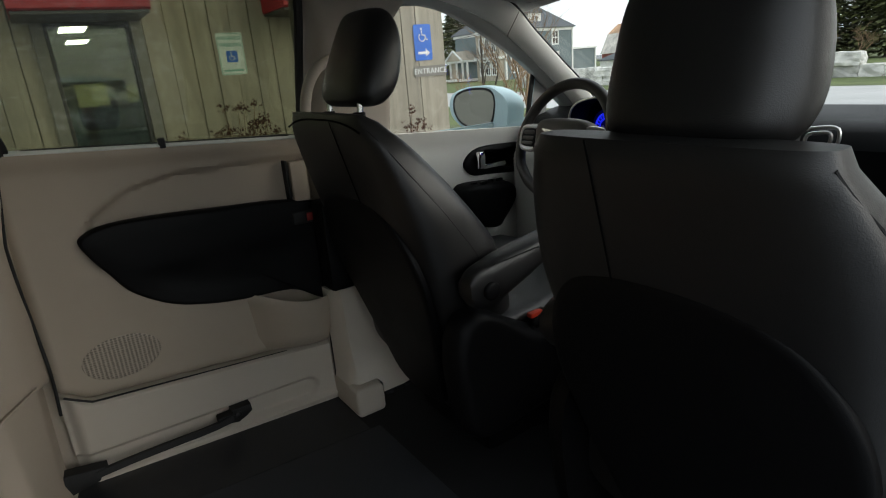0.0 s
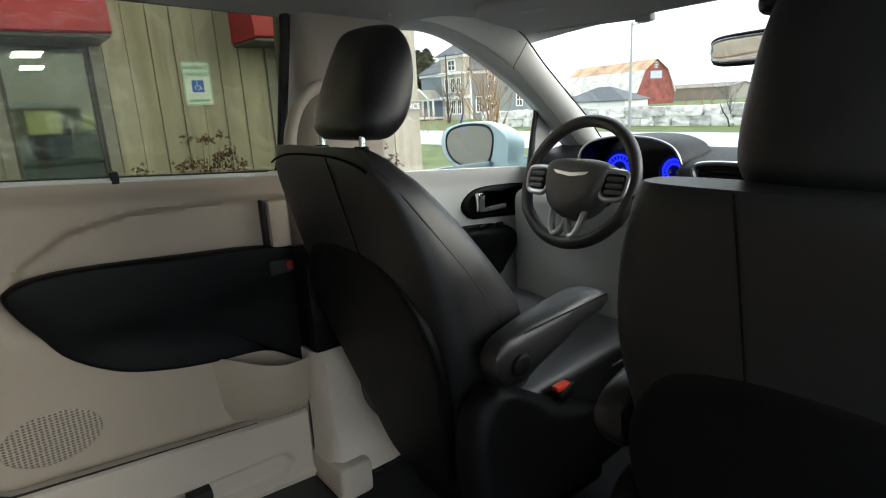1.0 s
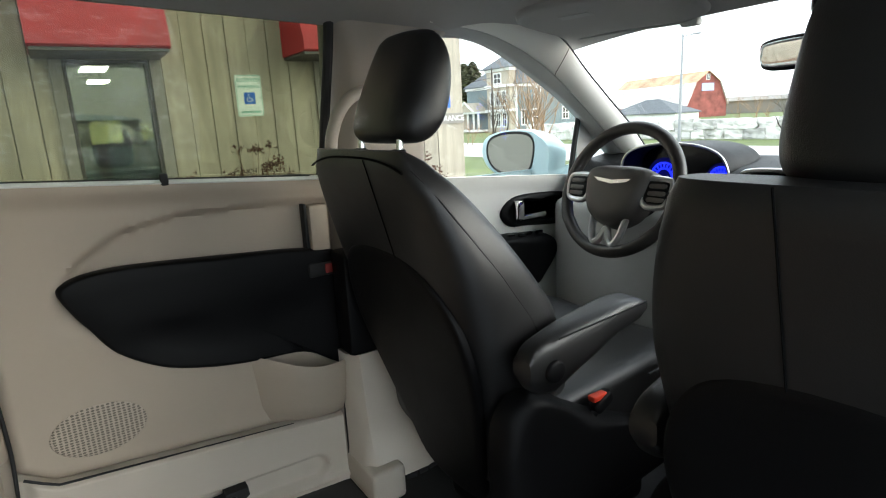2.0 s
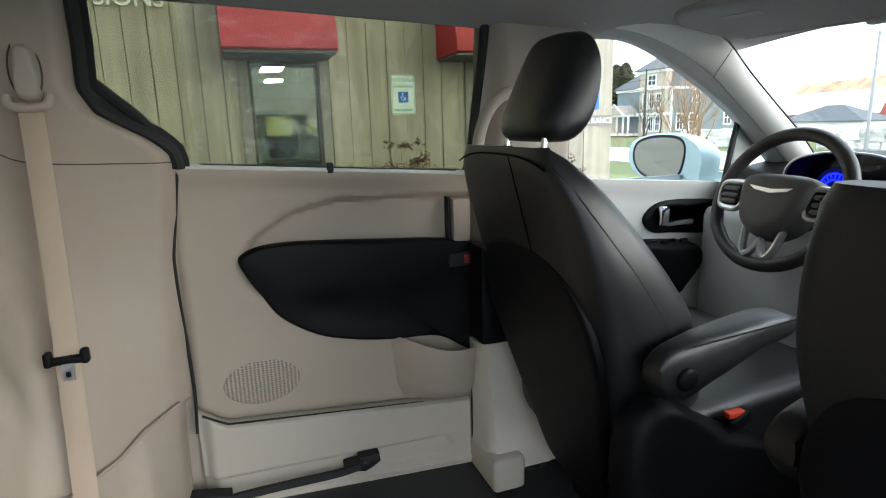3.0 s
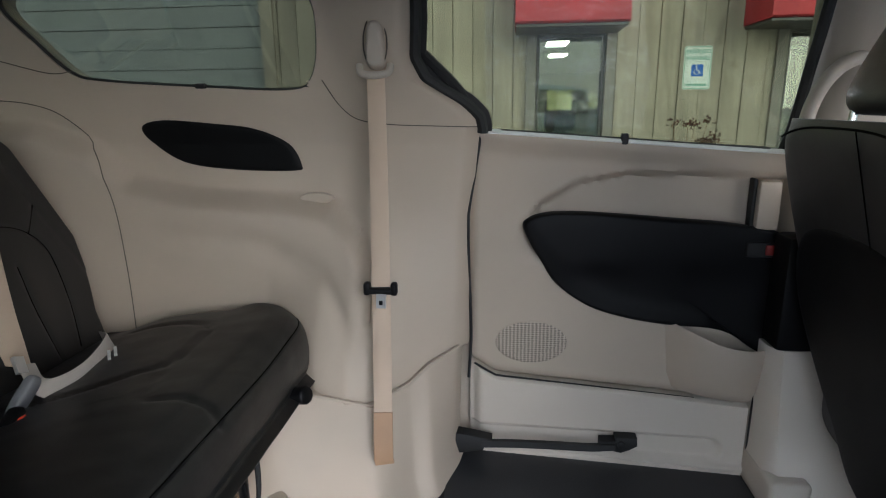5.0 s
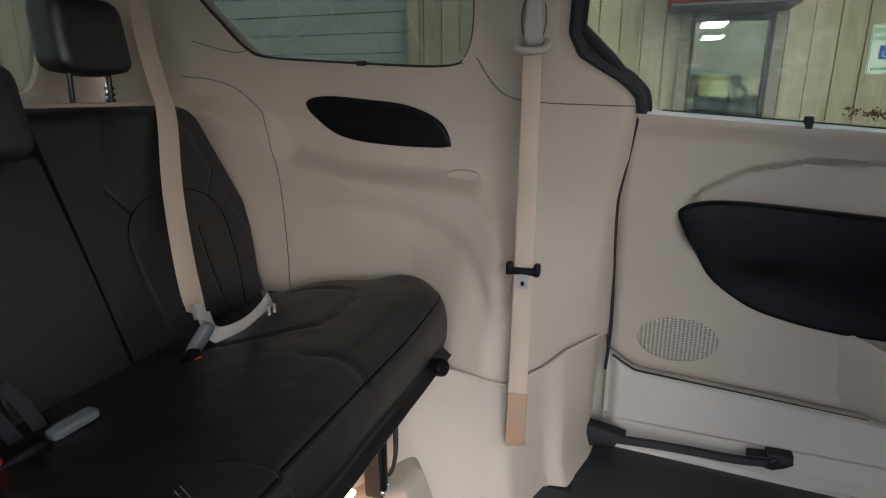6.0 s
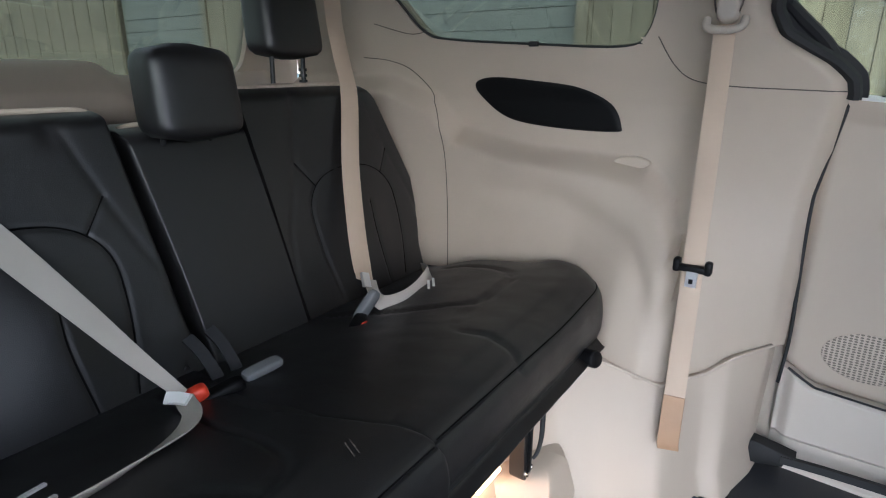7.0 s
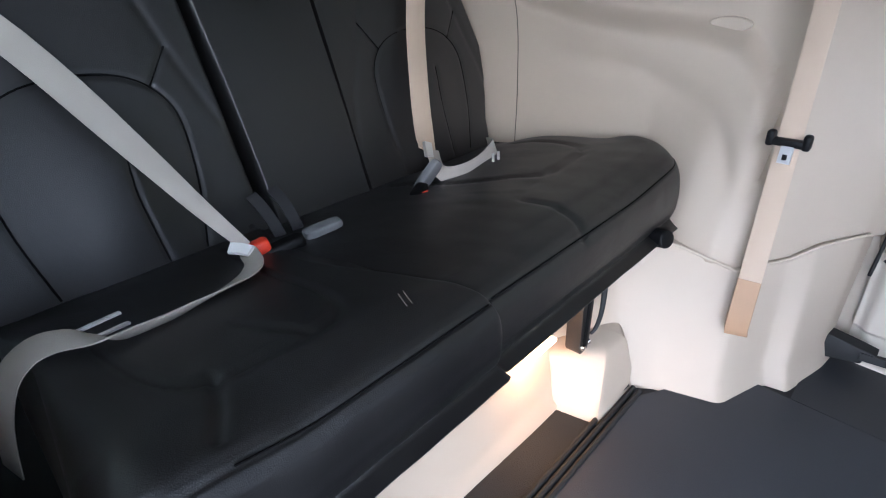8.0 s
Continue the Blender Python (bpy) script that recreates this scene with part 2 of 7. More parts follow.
def sheet(bm, us, vs, place, thick=None, hole=None):
    """A grid surface place(u, v); vs(u) gives that column's low and high end. thick: a vector by which its back lies off; hole: an outline in (u, v)."""
    nu, nv = us[2], vs[1]
    cols, uv = [], {}
    for i in range(nu + 1):
        u = us[0] + (us[1] - us[0]) * i / nu
        lo, hi = vs[0](u)
        col = []
        for j in range(nv + 1):
            v = lo + (hi - lo) * j / nv
            col.append((u, v))
        cols.append(col)
    H = [Vector(h) for h in hole] if hole else None

    def inside(p):
        c, n = False, len(H)
        for a, b in zip(H, H[1:] + H[:1]):
            if (a.y > p.y) != (b.y > p.y) and p.x < (b.x - a.x) * (p.y - a.y) / (b.y - a.y) + a.x:
                c = not c
        return c

    def nearest(p):
        best = None
        for a, b in zip(H, H[1:] + H[:1]):
            d = b - a
            t = max(0, min(1, (p - a).dot(d) / max(d.length_squared, 1e-12)))
            q = a + d * t
            if best is None or (q - p).length < (best - p).length:
                best = q
        return best
    if H:
        cell = 0.55 * max((us[1] - us[0]) / nu, (cols[nu // 2][-1][1] - cols[nu // 2][0][1]) / nv)
        for col in cols:
            for j, p in enumerate(col):
                q = nearest(Vector(p))
                if (q - Vector(p)).length < cell:
                    col[j] = (q.x, q.y)
    vert = [[bm.verts.new(place(*p)) for p in col] for col in cols]
    for i in range(nu):
        for j in range(nv):
            if H:
                m = sum((Vector(cols[a][b]) for a, b in ((i, j), (i + 1, j), (i, j + 1), (i + 1, j + 1))), Vector((0, 0))) / 4
                if inside(m):
                    continue
            try:
                bm.faces.new((vert[i][j], vert[i + 1][j], vert[i + 1][j + 1], vert[i][j + 1]))
            except ValueError:
                pass
    bmesh.ops.delete(bm, geom=[v for v in bm.verts if not v.link_faces], context="VERTS")
    if thick is not None:
        rim = [e for e in bm.edges if len(e.link_faces) == 1]
        r = bmesh.ops.extrude_edge_only(bm, edges=rim)
        for v in [g for g in r["geom"] if isinstance(g, bmesh.types.BMVert)]:
            v.co += Vector(thick)
    return bm


def rounded(bm, centre, size, e=4.0, rings=10, seg=28, turn=None, shape=None):
    """A cushion-like solid: a superellipsoid, shape(p) may move its points (in -1 to 1)."""
    c, s = Vector(centre), Vector(size)
    sgn = lambda a, k: math.copysign(abs(a) ** (2 / k), a)
    loops = []
    for i in range(rings + 1):
        f = -math.pi / 2 + math.pi * i / rings
        f = max(-1.5, min(1.5, f))
        loop = []
        for k in range(seg):
            q = 2 * math.pi * k / seg
            p = Vector((sgn(math.cos(f), e) * sgn(math.cos(q), e), sgn(math.cos(f), e) * sgn(math.sin(q), e), sgn(math.sin(f), e)))
            if shape:
                p = Vector(shape(p))
            p = Vector([a * b / 2 for a, b in zip(p, s)])
            loop.append(c + (turn @ p if turn is not None else p))
        loops.append(loop)
    return loft(bm, loops)


def disc(bm, centre, axis, r, depth, seg=16, bevel=0.0):
    """A short round plug that rises from centre along axis."""
    a = Vector(axis).normalized()
    u = a.orthogonal().normalized()
    w = a.cross(u)
    ring = lambda rad, h: [Vector(centre) + a * h + (u * math.cos(q) + w * math.sin(q)) * rad for q in [2 * math.pi * k / seg for k in range(seg)]]
    rows = [ring(r, 0), ring(r, depth - bevel)] + ([ring(r - bevel * 0.4, depth - bevel * 0.3), ring(r - bevel, depth)] if bevel else [])
    return loft(bm, rows)


side = lambda y, z, h: Vector((h, y, z))


def words(text, size, m, depth=0.002):
    """Raised lettering as a mesh, laid at the pose m."""
    cu = bpy.data.curves.new("lettering", "FONT")
    cu.body, cu.size, cu.extrude, cu.align_x = text, size, depth, "CENTER"
    tmp = bpy.data.objects.new("lettering", cu)
    me = bpy.data.meshes.new_from_object(tmp)
    bm = bmesh.new()
    bm.from_mesh(me)
    bmesh.ops.transform(bm, matrix=m, verts=bm.verts)
    bpy.data.objects.remove(tmp)
    bpy.data.curves.remove(cu)
    return bm


def on_wall(x, y, z):
    """The pose of a sign on a wall that faces +x."""
    return pose(x, y, z, 90, 0, 90)


def loop_of(c, r, n=24):
    return [(c[0] + r * math.cos(2 * math.pi * k / n), c[1] + r * math.sin(2 * math.pi * k / n)) for k in range(n)]


# ---- van: floor, ceiling, side walls ----
floor_z = lambda y: 0.355 - 0.05 * y
wall_x = lambda z: -0.775 + 0.24 * max(0.0, z - 1.15)
roof_z = lambda x, y: 1.60 - 0.05 * y - 0.20 * (1 - 0.55 * max(0.0, min(1.0, (y - 0.35) / 0.35))) * abs(x) ** 2.6 - 0.16 * max(0, y - 0.3) ** 1.5
belt = lambda y: 1.197 - 0.075 * (y + 0.3)

bm = bmesh.new()
sheet(bm, (-0.80, 0.80, 8), (lambda u: (-2.2, 1.6), 20), lambda x, y: Vector((x, y, floor_z(y))), (0, 0, -0.08))
tagged(part("floor", bm, CARPET), "dark ribbed rubber floor of the van, lowered", "floor", kind="structure")
bm = bmesh.new()
sheet(bm, (-0.70, 0.70, 24), (lambda u: (-2.2, 0.80), 40), lambda x, y: Vector((x, y, roof_z(x, y))), (0, 0, 0.05))
tagged(part("ceiling", bm, LINER), "grey woven headliner under the van roof", "ceiling", kind="structure")
bm = bmesh.new()
sheet(bm, (-0.78, 0.78, 16), (lambda u: (-2.28, 0.84), 24), lambda x, y: Vector((x, y, roof_z(x, y) + 0.07)), (0, 0, -0.012))
tagged(part("roof_panel", bm, PAINT), "pale blue painted van roof", "roof", kind="structure")

# quarter trim behind the sliding door: panel with the rear side window
FRONT = [(0.30, -0.695), (0.70, -0.676), (1.03, -0.672), (1.12, -0.66), (1.236, -0.649), (1.262, -0.655), (1.29, -0.685), (1.32, -0.735), (1.345, -0.775), (1.39, -0.797), (1.47, -0.79), (1.60, -0.785)]
front_y = lambda z: along(FRONT, z)
QWIN = curve([(-1.035, 1.35), (-1.09, 1.324), (-1.30, 1.333), (-1.55, 1.35), (-1.63, 1.37), (-1.70, 1.44), (-1.76, 1.52), (-1.70, 1.555), (-1.40, 1.55), (-1.10, 1.54), (-1.02, 1.52), (-1.012, 1.43)], 6)


BULGE = [(-1.45, 0.0), (-1.25, 0.025), (-1.15, 0.055), (-1.05, 0.14), (-1.005, 0.178), (-0.98, 0.184), (-0.94, 0.184), (-0.905, 0.198), (-0.875, 0.214), (-0.84, 0.177), (-0.805, 0.139), (-0.765, 0.097), (-0.70, 0.034), (-0.64, 0.01)]


def quarter_x(y, z):
    x = -0.745 + 0.20 * max(0.0, z - 1.2)
    # rolled pillar
    x += 0.035 * soft_step(-1.0, -0.86, y) * (0.4 + 0.6 * soft_step(0.9, 1.3, z))
    # ledge below the oval, falling off towards the pillar
    ledge = along([(-1.75, 1.24), (-1.60, 1.19), (-1.52, 1.11), (-1.35, 1.074), (-1.1, 1.062), (-1.0, 1.045), (-0.95, 1.0), (-0.91, 0.93), (-0.89, 0.80)], y)
    x += 0.066 * soft_step(ledge + 0.026, ledge - 0.032, z) * soft_step(-0.85, -0.94, y)
    x -= 0.014 * math.exp(-((z - along([(-1.5, 0.99), (-1.2, 0.97), (-1.0, 0.90), (-0.93, 0.80)], y)) / 0.032) ** 2) * soft_step(-0.90, -0.95, y) * soft_step(-1.50, -1.35, y)
    # the foot of the pillar swells inwards
    x += along(BULGE, y) * soft_step(1.10, 0.64, z)
    x -= 0.03 * soft_step(front_y(z) - 0.03, front_y(z), y)
    # tucks in behind the lower trim
    joint = along([(-1.26, 0.60), (-1.09, 0.635), (-1.005, 0.675), (-0.875, 0.65), (-0.805, 0.662), (-0.765, 0.69), (-0.70, 0.71)], y)
    return x - 0.16 * soft_step(joint - 0.010, joint - 0.036, z)


wall = thing("wall_left", (-0.75, -1.4, floor_z(-1.4)), "beige moulded side trim of the van's rear", "wall", kind="structure")
bm = bmesh.new()
sheet(bm, (0.32, 1.60, 180), (lambda z: (-2.15, front_y(z)), 130), lambda z, y: Vector((quarter_x(y, z), y, z)), (-0.06, 0, 0), [(p.y, p.x) for p in QWIN])
part("quarter_trim", bm, BEIGE, wall, "beige grained plastic trim panel", 50)
bm = bmesh.new()
prism(bm, [(p.x, p.y) for p in QWIN], lambda y, z, h: Vector((wall_x(z) + h, y, z)), -0.012, -0.008)
q = part("quarter_window", bm, TINT, wall, "tinted glass")
q.visible_shadow = False
bm = bmesh.new()
tube(bm, [Vector((quarter_x(p.x, p.y) - 0.012, p.x, p.y)) for p in QWIN], 0.006, 8, True)
part("window_seal", bm, RUBBER, wall, "black rubber seal")
bm = bmesh.new()
OVAL = curve([(-1.478, 1.243), (-1.46, 1.205), (-1.38, 1.155), (-1.25, 1.137), (-1.10, 1.135), (-1.082, 1.15), (-1.11, 1.20), (-1.19, 1.236), (-1.30, 1.25), (-1.42, 1.258)], 6)
dome(bm, OVAL, lambda y, z, h: Vector((quarter_x(y, z) + h, y, z)), 0.006, 0.02)
part("speaker_grille", bm, VINYL, wall, "black oval speaker grille")
# lower trim with stepped feet and a low box under the bench
FEET = [((-0.17, -1.085), (-0.20, -1.18, 0.61)), ((-0.33, -1.01), (-0.43, -1.09, 0.635)), ((-0.373, -0.956), (-0.485, -1.005, 0.675)),
        ((-0.415, -0.833), (-0.495, -0.875, 0.650)), ((-0.547, -0.788), (-0.585, -0.805, 0.662)), ((-0.556, -0.745), (-0.625, -0.765, 0.69)), ((-0.69, -0.708), (-0.695, -0.70, 0.71)), ((-0.75, -0.70), (-0.75, -0.69, 0.71))]
bm = bmesh.new()
loops = []
for k in range(7):
    s = k / 6
    loop = []
    for (xf, yf), (xt, yt, zt) in FEET:
        zf = floor_z(yf)
        z = zf + (zt - zf) * s
        roll = 0.014 * (1 - min(1, (z - zf) / 0.03)) ** 2
        loop.append(Vector((xf + (xt - xf) * s ** 1.4 + roll, yf + (yt - yf) * s ** 1.4 + roll, z)))
    loops.append(loop)
dense = []
for loop in loops:
    row = []
    for a, b in zip(loop, loop[1:]):
        row += [a.lerp(b, t) for t in (0.0, 0.1, 0.35, 0.65, 0.9)]
    row.append(loop[-1])
    for i in range(5, len(row) - 1, 5):
        row[i] = row[i] * 0.4 + (row[i - 1] + row[i + 1]) * 0.3
    dense.append(row)
dense.append([p + Vector((-0.09, -0.03, 0.012)) for p in dense[-1]])
loft(bm, dense, closed=False)
part("lower_trim", bm, BEIGE, wall, "beige moulded lower trim with stepped foot", 50)
bm = bmesh.new()
loops = []
LOW = curve([(-0.150, -1.16), (-0.166, -1.080), (-0.172, -1.060), (-0.192, -0.988), (-0.204, -0.975), (-0.345, -0.976), (-0.366, -0.986), (-0.44, -1.05), (-0.44, -1.16)], 4)
HIGH = curve([(-0.163, -1.16), (-0.180, -1.088), (-0.187, -1.068), (-0.246, -1.012), (-0.262, -1.002), (-0.330, -0.999), (-0.350, -1.008), (-0.44, -1.08), (-0.44, -1.16)], 4)
for z, s, g in ((0.36, 0.0, 0.0), (0.402, 0.0, 0.004), (0.412, 0.03, -0.003), (0.425, 0.12, -0.006), (0.50, 0.92, -0.003), (0.512, 1.0, -0.006), (0.519, 1.0, -0.014), (0.522, 1.0, -0.032), (0.523, 1.0, -0.06)):
    c = Vector((-0.32, -1.06))
    loop = []
    for p, q in zip(LOW, HIGH):
        w = p.xy.lerp(q.xy, s)
        d = w - c
        w = c + d * (1 + g / max(d.length, 0.01))
        loop.append(Vector((w.x, w.y, z)))
    loops.append(loop)
loft(bm, loops)
part("corner_box", bm, BEIGE, wall, "beige moulded box", 50)
# riser below the bench, rounded where it meets the floor
bm = bmesh.new()
loops = []
for k in range(25):
    x = -0.18 + 0.76 * k / 24
    y = -1.073 - 0.004 * math.sin(x * 9)
    zf = floor_z(y)
    loops.append([Vector(p) for p in ((x, y + 0.014, zf - 0.004), (x, y + 0.012, zf + 0.006), (x, y + 0.002, zf + 0.016), (x, y - 0.006, zf + 0.05), (x, y - 0.022, zf + 0.14), (x, y - 0.036, zf + 0.22), (x, y - 0.10, zf + 0.235))])
loft(bm, loops, closed=False)
part("bench_riser", bm, BEIGE, wall, "beige moulded riser under the bench", 50)
bm = bmesh.new()
tube(bm, [Vector((x + 0.004, y + 0.004, z + 0.002)) for (xf, yf), (x, y, z) in FEET[1:7]], 0.0035, 8)
part("trim_lip", bm, BEIGE, wall, "raised beige lip", 60)

# black weather strip along the door opening
bm = bmesh.new()
tube(bm, [Vector((-0.752, front_y(z) + 0.001 + 0.006 * math.sin((z - 0.5) * 9), z)) for z in [0.60 + 0.63 * k / 48 for k in range(49)]], lambda s: 0.0036 + 0.0012 * s, 8)
part("weather_strip", bm, RUBBER, wall, "black rubber weather strip")
bm = bmesh.new()
tube(bm, [Vector((wall_x(z) + 0.018, front_y(z) + 0.006, z)) for z in [1.225 + 0.36 * k / 40 for k in range(41)]], 0.013, 8)
part("weather_strip", bm, RUBBER, wall, "black rubber weather strip")

bm = bmesh.new()
sheet(bm, (-0.76, -0.668, 2), (lambda y: (0.34, 1.21), 4), lambda y, z: Vector((-0.792, y, z)), (-0.02, 0, 0))
part("door_jamb", bm, BEIGE, wall, "beige door jamb")
bm = bmesh.new()
rear = [Vector((wall_x(z) + 0.003, front_y(z) + 0.004, z)) for z in [1.20 + 0.40 * k / 40 for k in range(41)]]
ribbon(bm, rear, (1, 0, 0.2), 0.05, 0.004)
part("jamb_band", bm, RUBBER, wall, "black window surround band")

# ---- sliding door ----
door = thing("door_1", (-0.77, -0.3, 0.33), "closed sliding van door with beige trim and black armrest insert", "door", kind="structure")
seam = lambda y: 0.585 - 0.08 * (y + 0.3) + 0.03 * soft_step(-0.60, -0.67, y)
swoop = [(-0.56, 0.98), (-0.50, 1.055), (-0.417, 1.105), (-0.306, 1.127), (-0.1, 1.126), (0.06, 1.118)]


def door_x(y, z):
    x = -0.765 + 0.018 * soft_step(belt(y) - 0.05, belt(y) - 0.005, z)
    s = along(swoop, y)
    if y > -0.56:
        x -= 0.028 * soft_step(s + 0.008, s - 0.008, z) * soft_step(0.90, 0.96, z) * soft_step(-0.57, -0.50, y)
    x -= 0.02 * soft_step(-0.66, -0.678, y)
    x -= 0.012 * soft_step(seam(y) + 0.015, seam(y), z)
    return x


bm = bmesh.new()
sheet(bm, (-0.678, 0.055, 74), (lambda y: (seam(y), belt(y)), 64), lambda y, z: Vector((door_x(y, z), y, z)), (-0.03, 0, 0))
part("door_panel", bm, BEIGE, door, "beige grained plastic door card", 50)
INSERT = curve([(-0.545, 1.005), (-0.525, 0.955), (-0.50, 0.915), (-0.46, 0.855), (-0.38, 0.80), (-0.29, 0.772), (-0.194, 0.757), (-0.06, 0.747), (0.02, 0.70), (0.055, 0.69), (0.058, 0.75), (0.058, 0.95), (0.05, 0.99), (-0.06, 1.012), (-0.185, 1.022), (-0.378, 1.035), (-0.47, 1.035), (-0.52, 1.025)], 5)
bm = bmesh.new()
dip = lambda y, z: -0.012 * soft_step(-0.50, -0.36, y) * soft_step(0.93, 0.86, z) * soft_step(0.0, -0.06, y)
dome(bm, INSERT, lambda y, z, h: Vector((-0.765 + h, y, z)), 0.016, 0.012, shape=dip)
part("armrest_insert", bm, VINYL, door, "black armrest insert")
bm = bmesh.new()
GRILLE = [(-0.517 + 0.090 * math.cos(a) + 0.012 * math.sin(a), 0.697 + 0.056 * math.sin(a) - 0.006 * math.cos(a)) for a in [2 * math.pi * k / 40 for k in range(40)]]
dome(bm, GRILLE, lambda y, z, h: Vector((-0.766 + h, y, z)), 0.004, 0.012)
part("speaker_grille", bm, GRILLEM, door, "grey perforated speaker grille")
# cup pocket at the door's front edge
bm = bmesh.new()
loops = []
for z, r, d in ((0.570, 0.060, 0.028), (0.582, 0.078, 0.055), (0.62, 0.088, 0.072), (0.68, 0.094, 0.084), (0.722, 0.097, 0.088), (0.727, 0.094, 0.085), (0.722, 0.088, 0.079), (0.68, 0.082, 0.070), (0.60, 0.070, 0.05)):
    loops.append([Vector((-0.775 + d * max(0, math.sin(a)) ** (0.55 if math.cos(a) > 0 else 2.4), -0.062 + (r + 0.012) * math.cos(a) * (1.0 if math.cos(a) > 0 else 1.3), z + 0.030 * soft_step(0.2, -1.0, math.cos(a)) * (z > 0.66) - 0.012 * math.cos(a))) for a in [math.pi * k / 24 for k in range(25)]])
loft(bm, loops, closed=False)
part("map_pocket", bm, BEIGE, door, "beige moulded cup pocket", 60)


def lower_x(y, z):
    """Pressed steel: a lip under the card, a long recess with a rounded front end, a ledge and a flange."""
    s = z - seam(y)
    x = -0.748 - 0.018 * soft_step(-0.012, -0.002, s)
    floor_edge = 0.328 - 0.06 * y
    mid, half = 0.430 - 0.02 * (y + 0.3), 0.030
    d = math.hypot(max(0.0, y + 0.065), z - mid) - half
    x -= 0.016 * soft_step(0.008, -0.008, d)
    x += 0.010 * soft_step(mid - half - 0.004, mid - half - 0.016, z)
    x -= 0.008 * soft_step(floor_edge + 0.046, floor_edge + 0.040, z)
    x += 0.012 * soft_step(floor_edge + 0.022, floor_edge + 0.012, z)
    x -= 0.02 * soft_step(-0.640, -0.668, y)
    return x


bm = bmesh.new()
sheet(bm, (-0.672, 0.022, 110), (lambda y: (0.328 - 0.06 * y, seam(y) - 0.004), 84), lambda y, z: Vector((lower_x(y, z), y, z)), (-0.03, 0, 0))
part("lower_panel", bm, STEEL, door, "cream painted pressed-steel lower door", 45)
bm = bmesh.new()
tube(bm, [Vector((-0.752, y, seam(y) - 0.001)) for y in [-0.66 + 0.55 * k / 20 for k in range(21)]], lambda s: 0.0030 - 0.0020 * s, 6)
part("panel_joint", bm, RUBBER, door, "thin dark joint above the steel")
bm = bmesh.new()
disc(bm, (-0.752, -0.068, 0.353), (1, 0, 0), 0.0095, 0.010, 18, 0.003)
part("bolt", bm, RUBBER, door, "black plug")
bm = bmesh.new()
prism(bm, [(-0.338, 0.450), (-0.300, 0.452), (-0.300, 0.462), (-0.246, 0.462), (-0.244, 0.440), (-0.262, 0.428), (-0.285, 0.418), (-0.338, 0.430)], side, -0.752, -0.722, 0.004)
catch = part("catch", bm, RUBBER, door, "black plastic catch")
bm = bmesh.new()
disc(bm, (-0.722, -0.285, 0.444), (1, 0, 0), 0.010, 0.006, 14, 0.002)
part("pivot_pin", bm, DARKSTEEL, catch, "dark steel pin")
# flat cable arm that lies along the recess
bm = bmesh.new()
arm_at = curve([(-0.726, -0.300, 0.436), (-0.722, -0.36, 0.432), (-0.716, -0.46, 0.436), (-0.708, -0.56, 0.440), (-0.702, -0.64, 0.440)], 5, False)
ribbon(bm, arm_at, (1, 0, 0.15), 0.017, 0.010)
part("cable_arm", bm, RUBBER, door, "black cable arm")
bm = bmesh.new()
prism(bm, [(-0.715, 0.458), (-0.700, 0.466), (-0.640, 0.456), (-0.612, 0.450), (-0.612, 0.434), (-0.630, 0.432), (-0.634, 0.420), (-0.700, 0.408), (-0.715, 0.412)], side, -0.735, -0.700, 0.005)
part("arm_bracket", bm, RUBBER, door, "black arm bracket by the pillar")
bm = bmesh.new()
block(bm, (-0.79, -0.012, 0.998), (-0.752, 0.036, 1.112), 0.006)
part("pull_handle", bm, BEIGE, door, "beige pull handle")
bm = bmesh.new()
block(bm, (-0.79, -0.0225, 0.998), (-0.762, -0.0145, 1.116), 0.002)
part("handle_slot", bm, RUBBER, door, "dark slot beside the pull handle")
bm = bmesh.new()
block(bm, (-0.76, -0.03, 0.935), (-0.742, 0.05, 0.972), 0.006)
lock = part("lock_recess", bm, RUBBER, door, "black lock recess")
bm = bmesh.new()
block(bm, (-0.743, 0.01, 0.942), (-0.737, 0.03, 0.966), 0.003)
part("lock_slider", bm, mat("dull_red", (0.22, 0.015, 0.01), 0.5), lock, "red child lock slider")
# its window
WIN = curve([(-0.652, 1.215), (-0.668, 1.27), (-0.702, 1.325), (-0.762, 1.385), (-0.80, 1.43), (-0.81, 1.52), (-0.76, 1.57), (-0.4, 1.585), (-0.02, 1.57), (0.045, 1.545), (0.055, 1.5), (0.048, 1.35), (0.035, 1.185), (-0.02, 1.178), (-0.3, 1.196), (-0.58, 1.216)], 5)
bm = bmesh.new()
prism(bm, [(p.x, p.y) for p in WIN], lambda y, z, h: Vector((wall_x(z) + h, y, z)), -0.016, -0.012)
q = part("door_glass", bm, PALETINT, door, "tinted privacy glass")
q.visible_shadow = False
bm = bmesh.new()
tube(bm, [Vector((wall_x(p.y) - 0.004, p.x, p.y)) for p in WIN], 0.012, 8, True)
part("window_seal", bm, RUBBER, door, "black rubber window seal")
bm = bmesh.new()
ribbon(bm, [Vector((-0.754, y, belt(y) + 0.004)) for y in (-0.63, -0.4, -0.2, 0.03)], (0.5, 0, 0.8), 0.016, 0.004)
part("belt_strip", bm, WHITE, door, "pale beltline strip")
bm = bmesh.new()
tube(bm, [Vector((-0.7575, y, belt(y) + 0.010)) for y in (-0.60, -0.4, -0.2, 0.0)], 0.0022, 6)
part("belt_seal", bm, RUBBER, door, "black beltline seal")
bm = bmesh.new()
block(bm, (-0.765, -0.327, belt(-0.32) - 0.004), (-0.745, -0.311, belt(-0.32) + 0.022), 0.004)
part("window_latch", bm, RUBBER, door, "black window blind hook")
bm = bmesh.new()
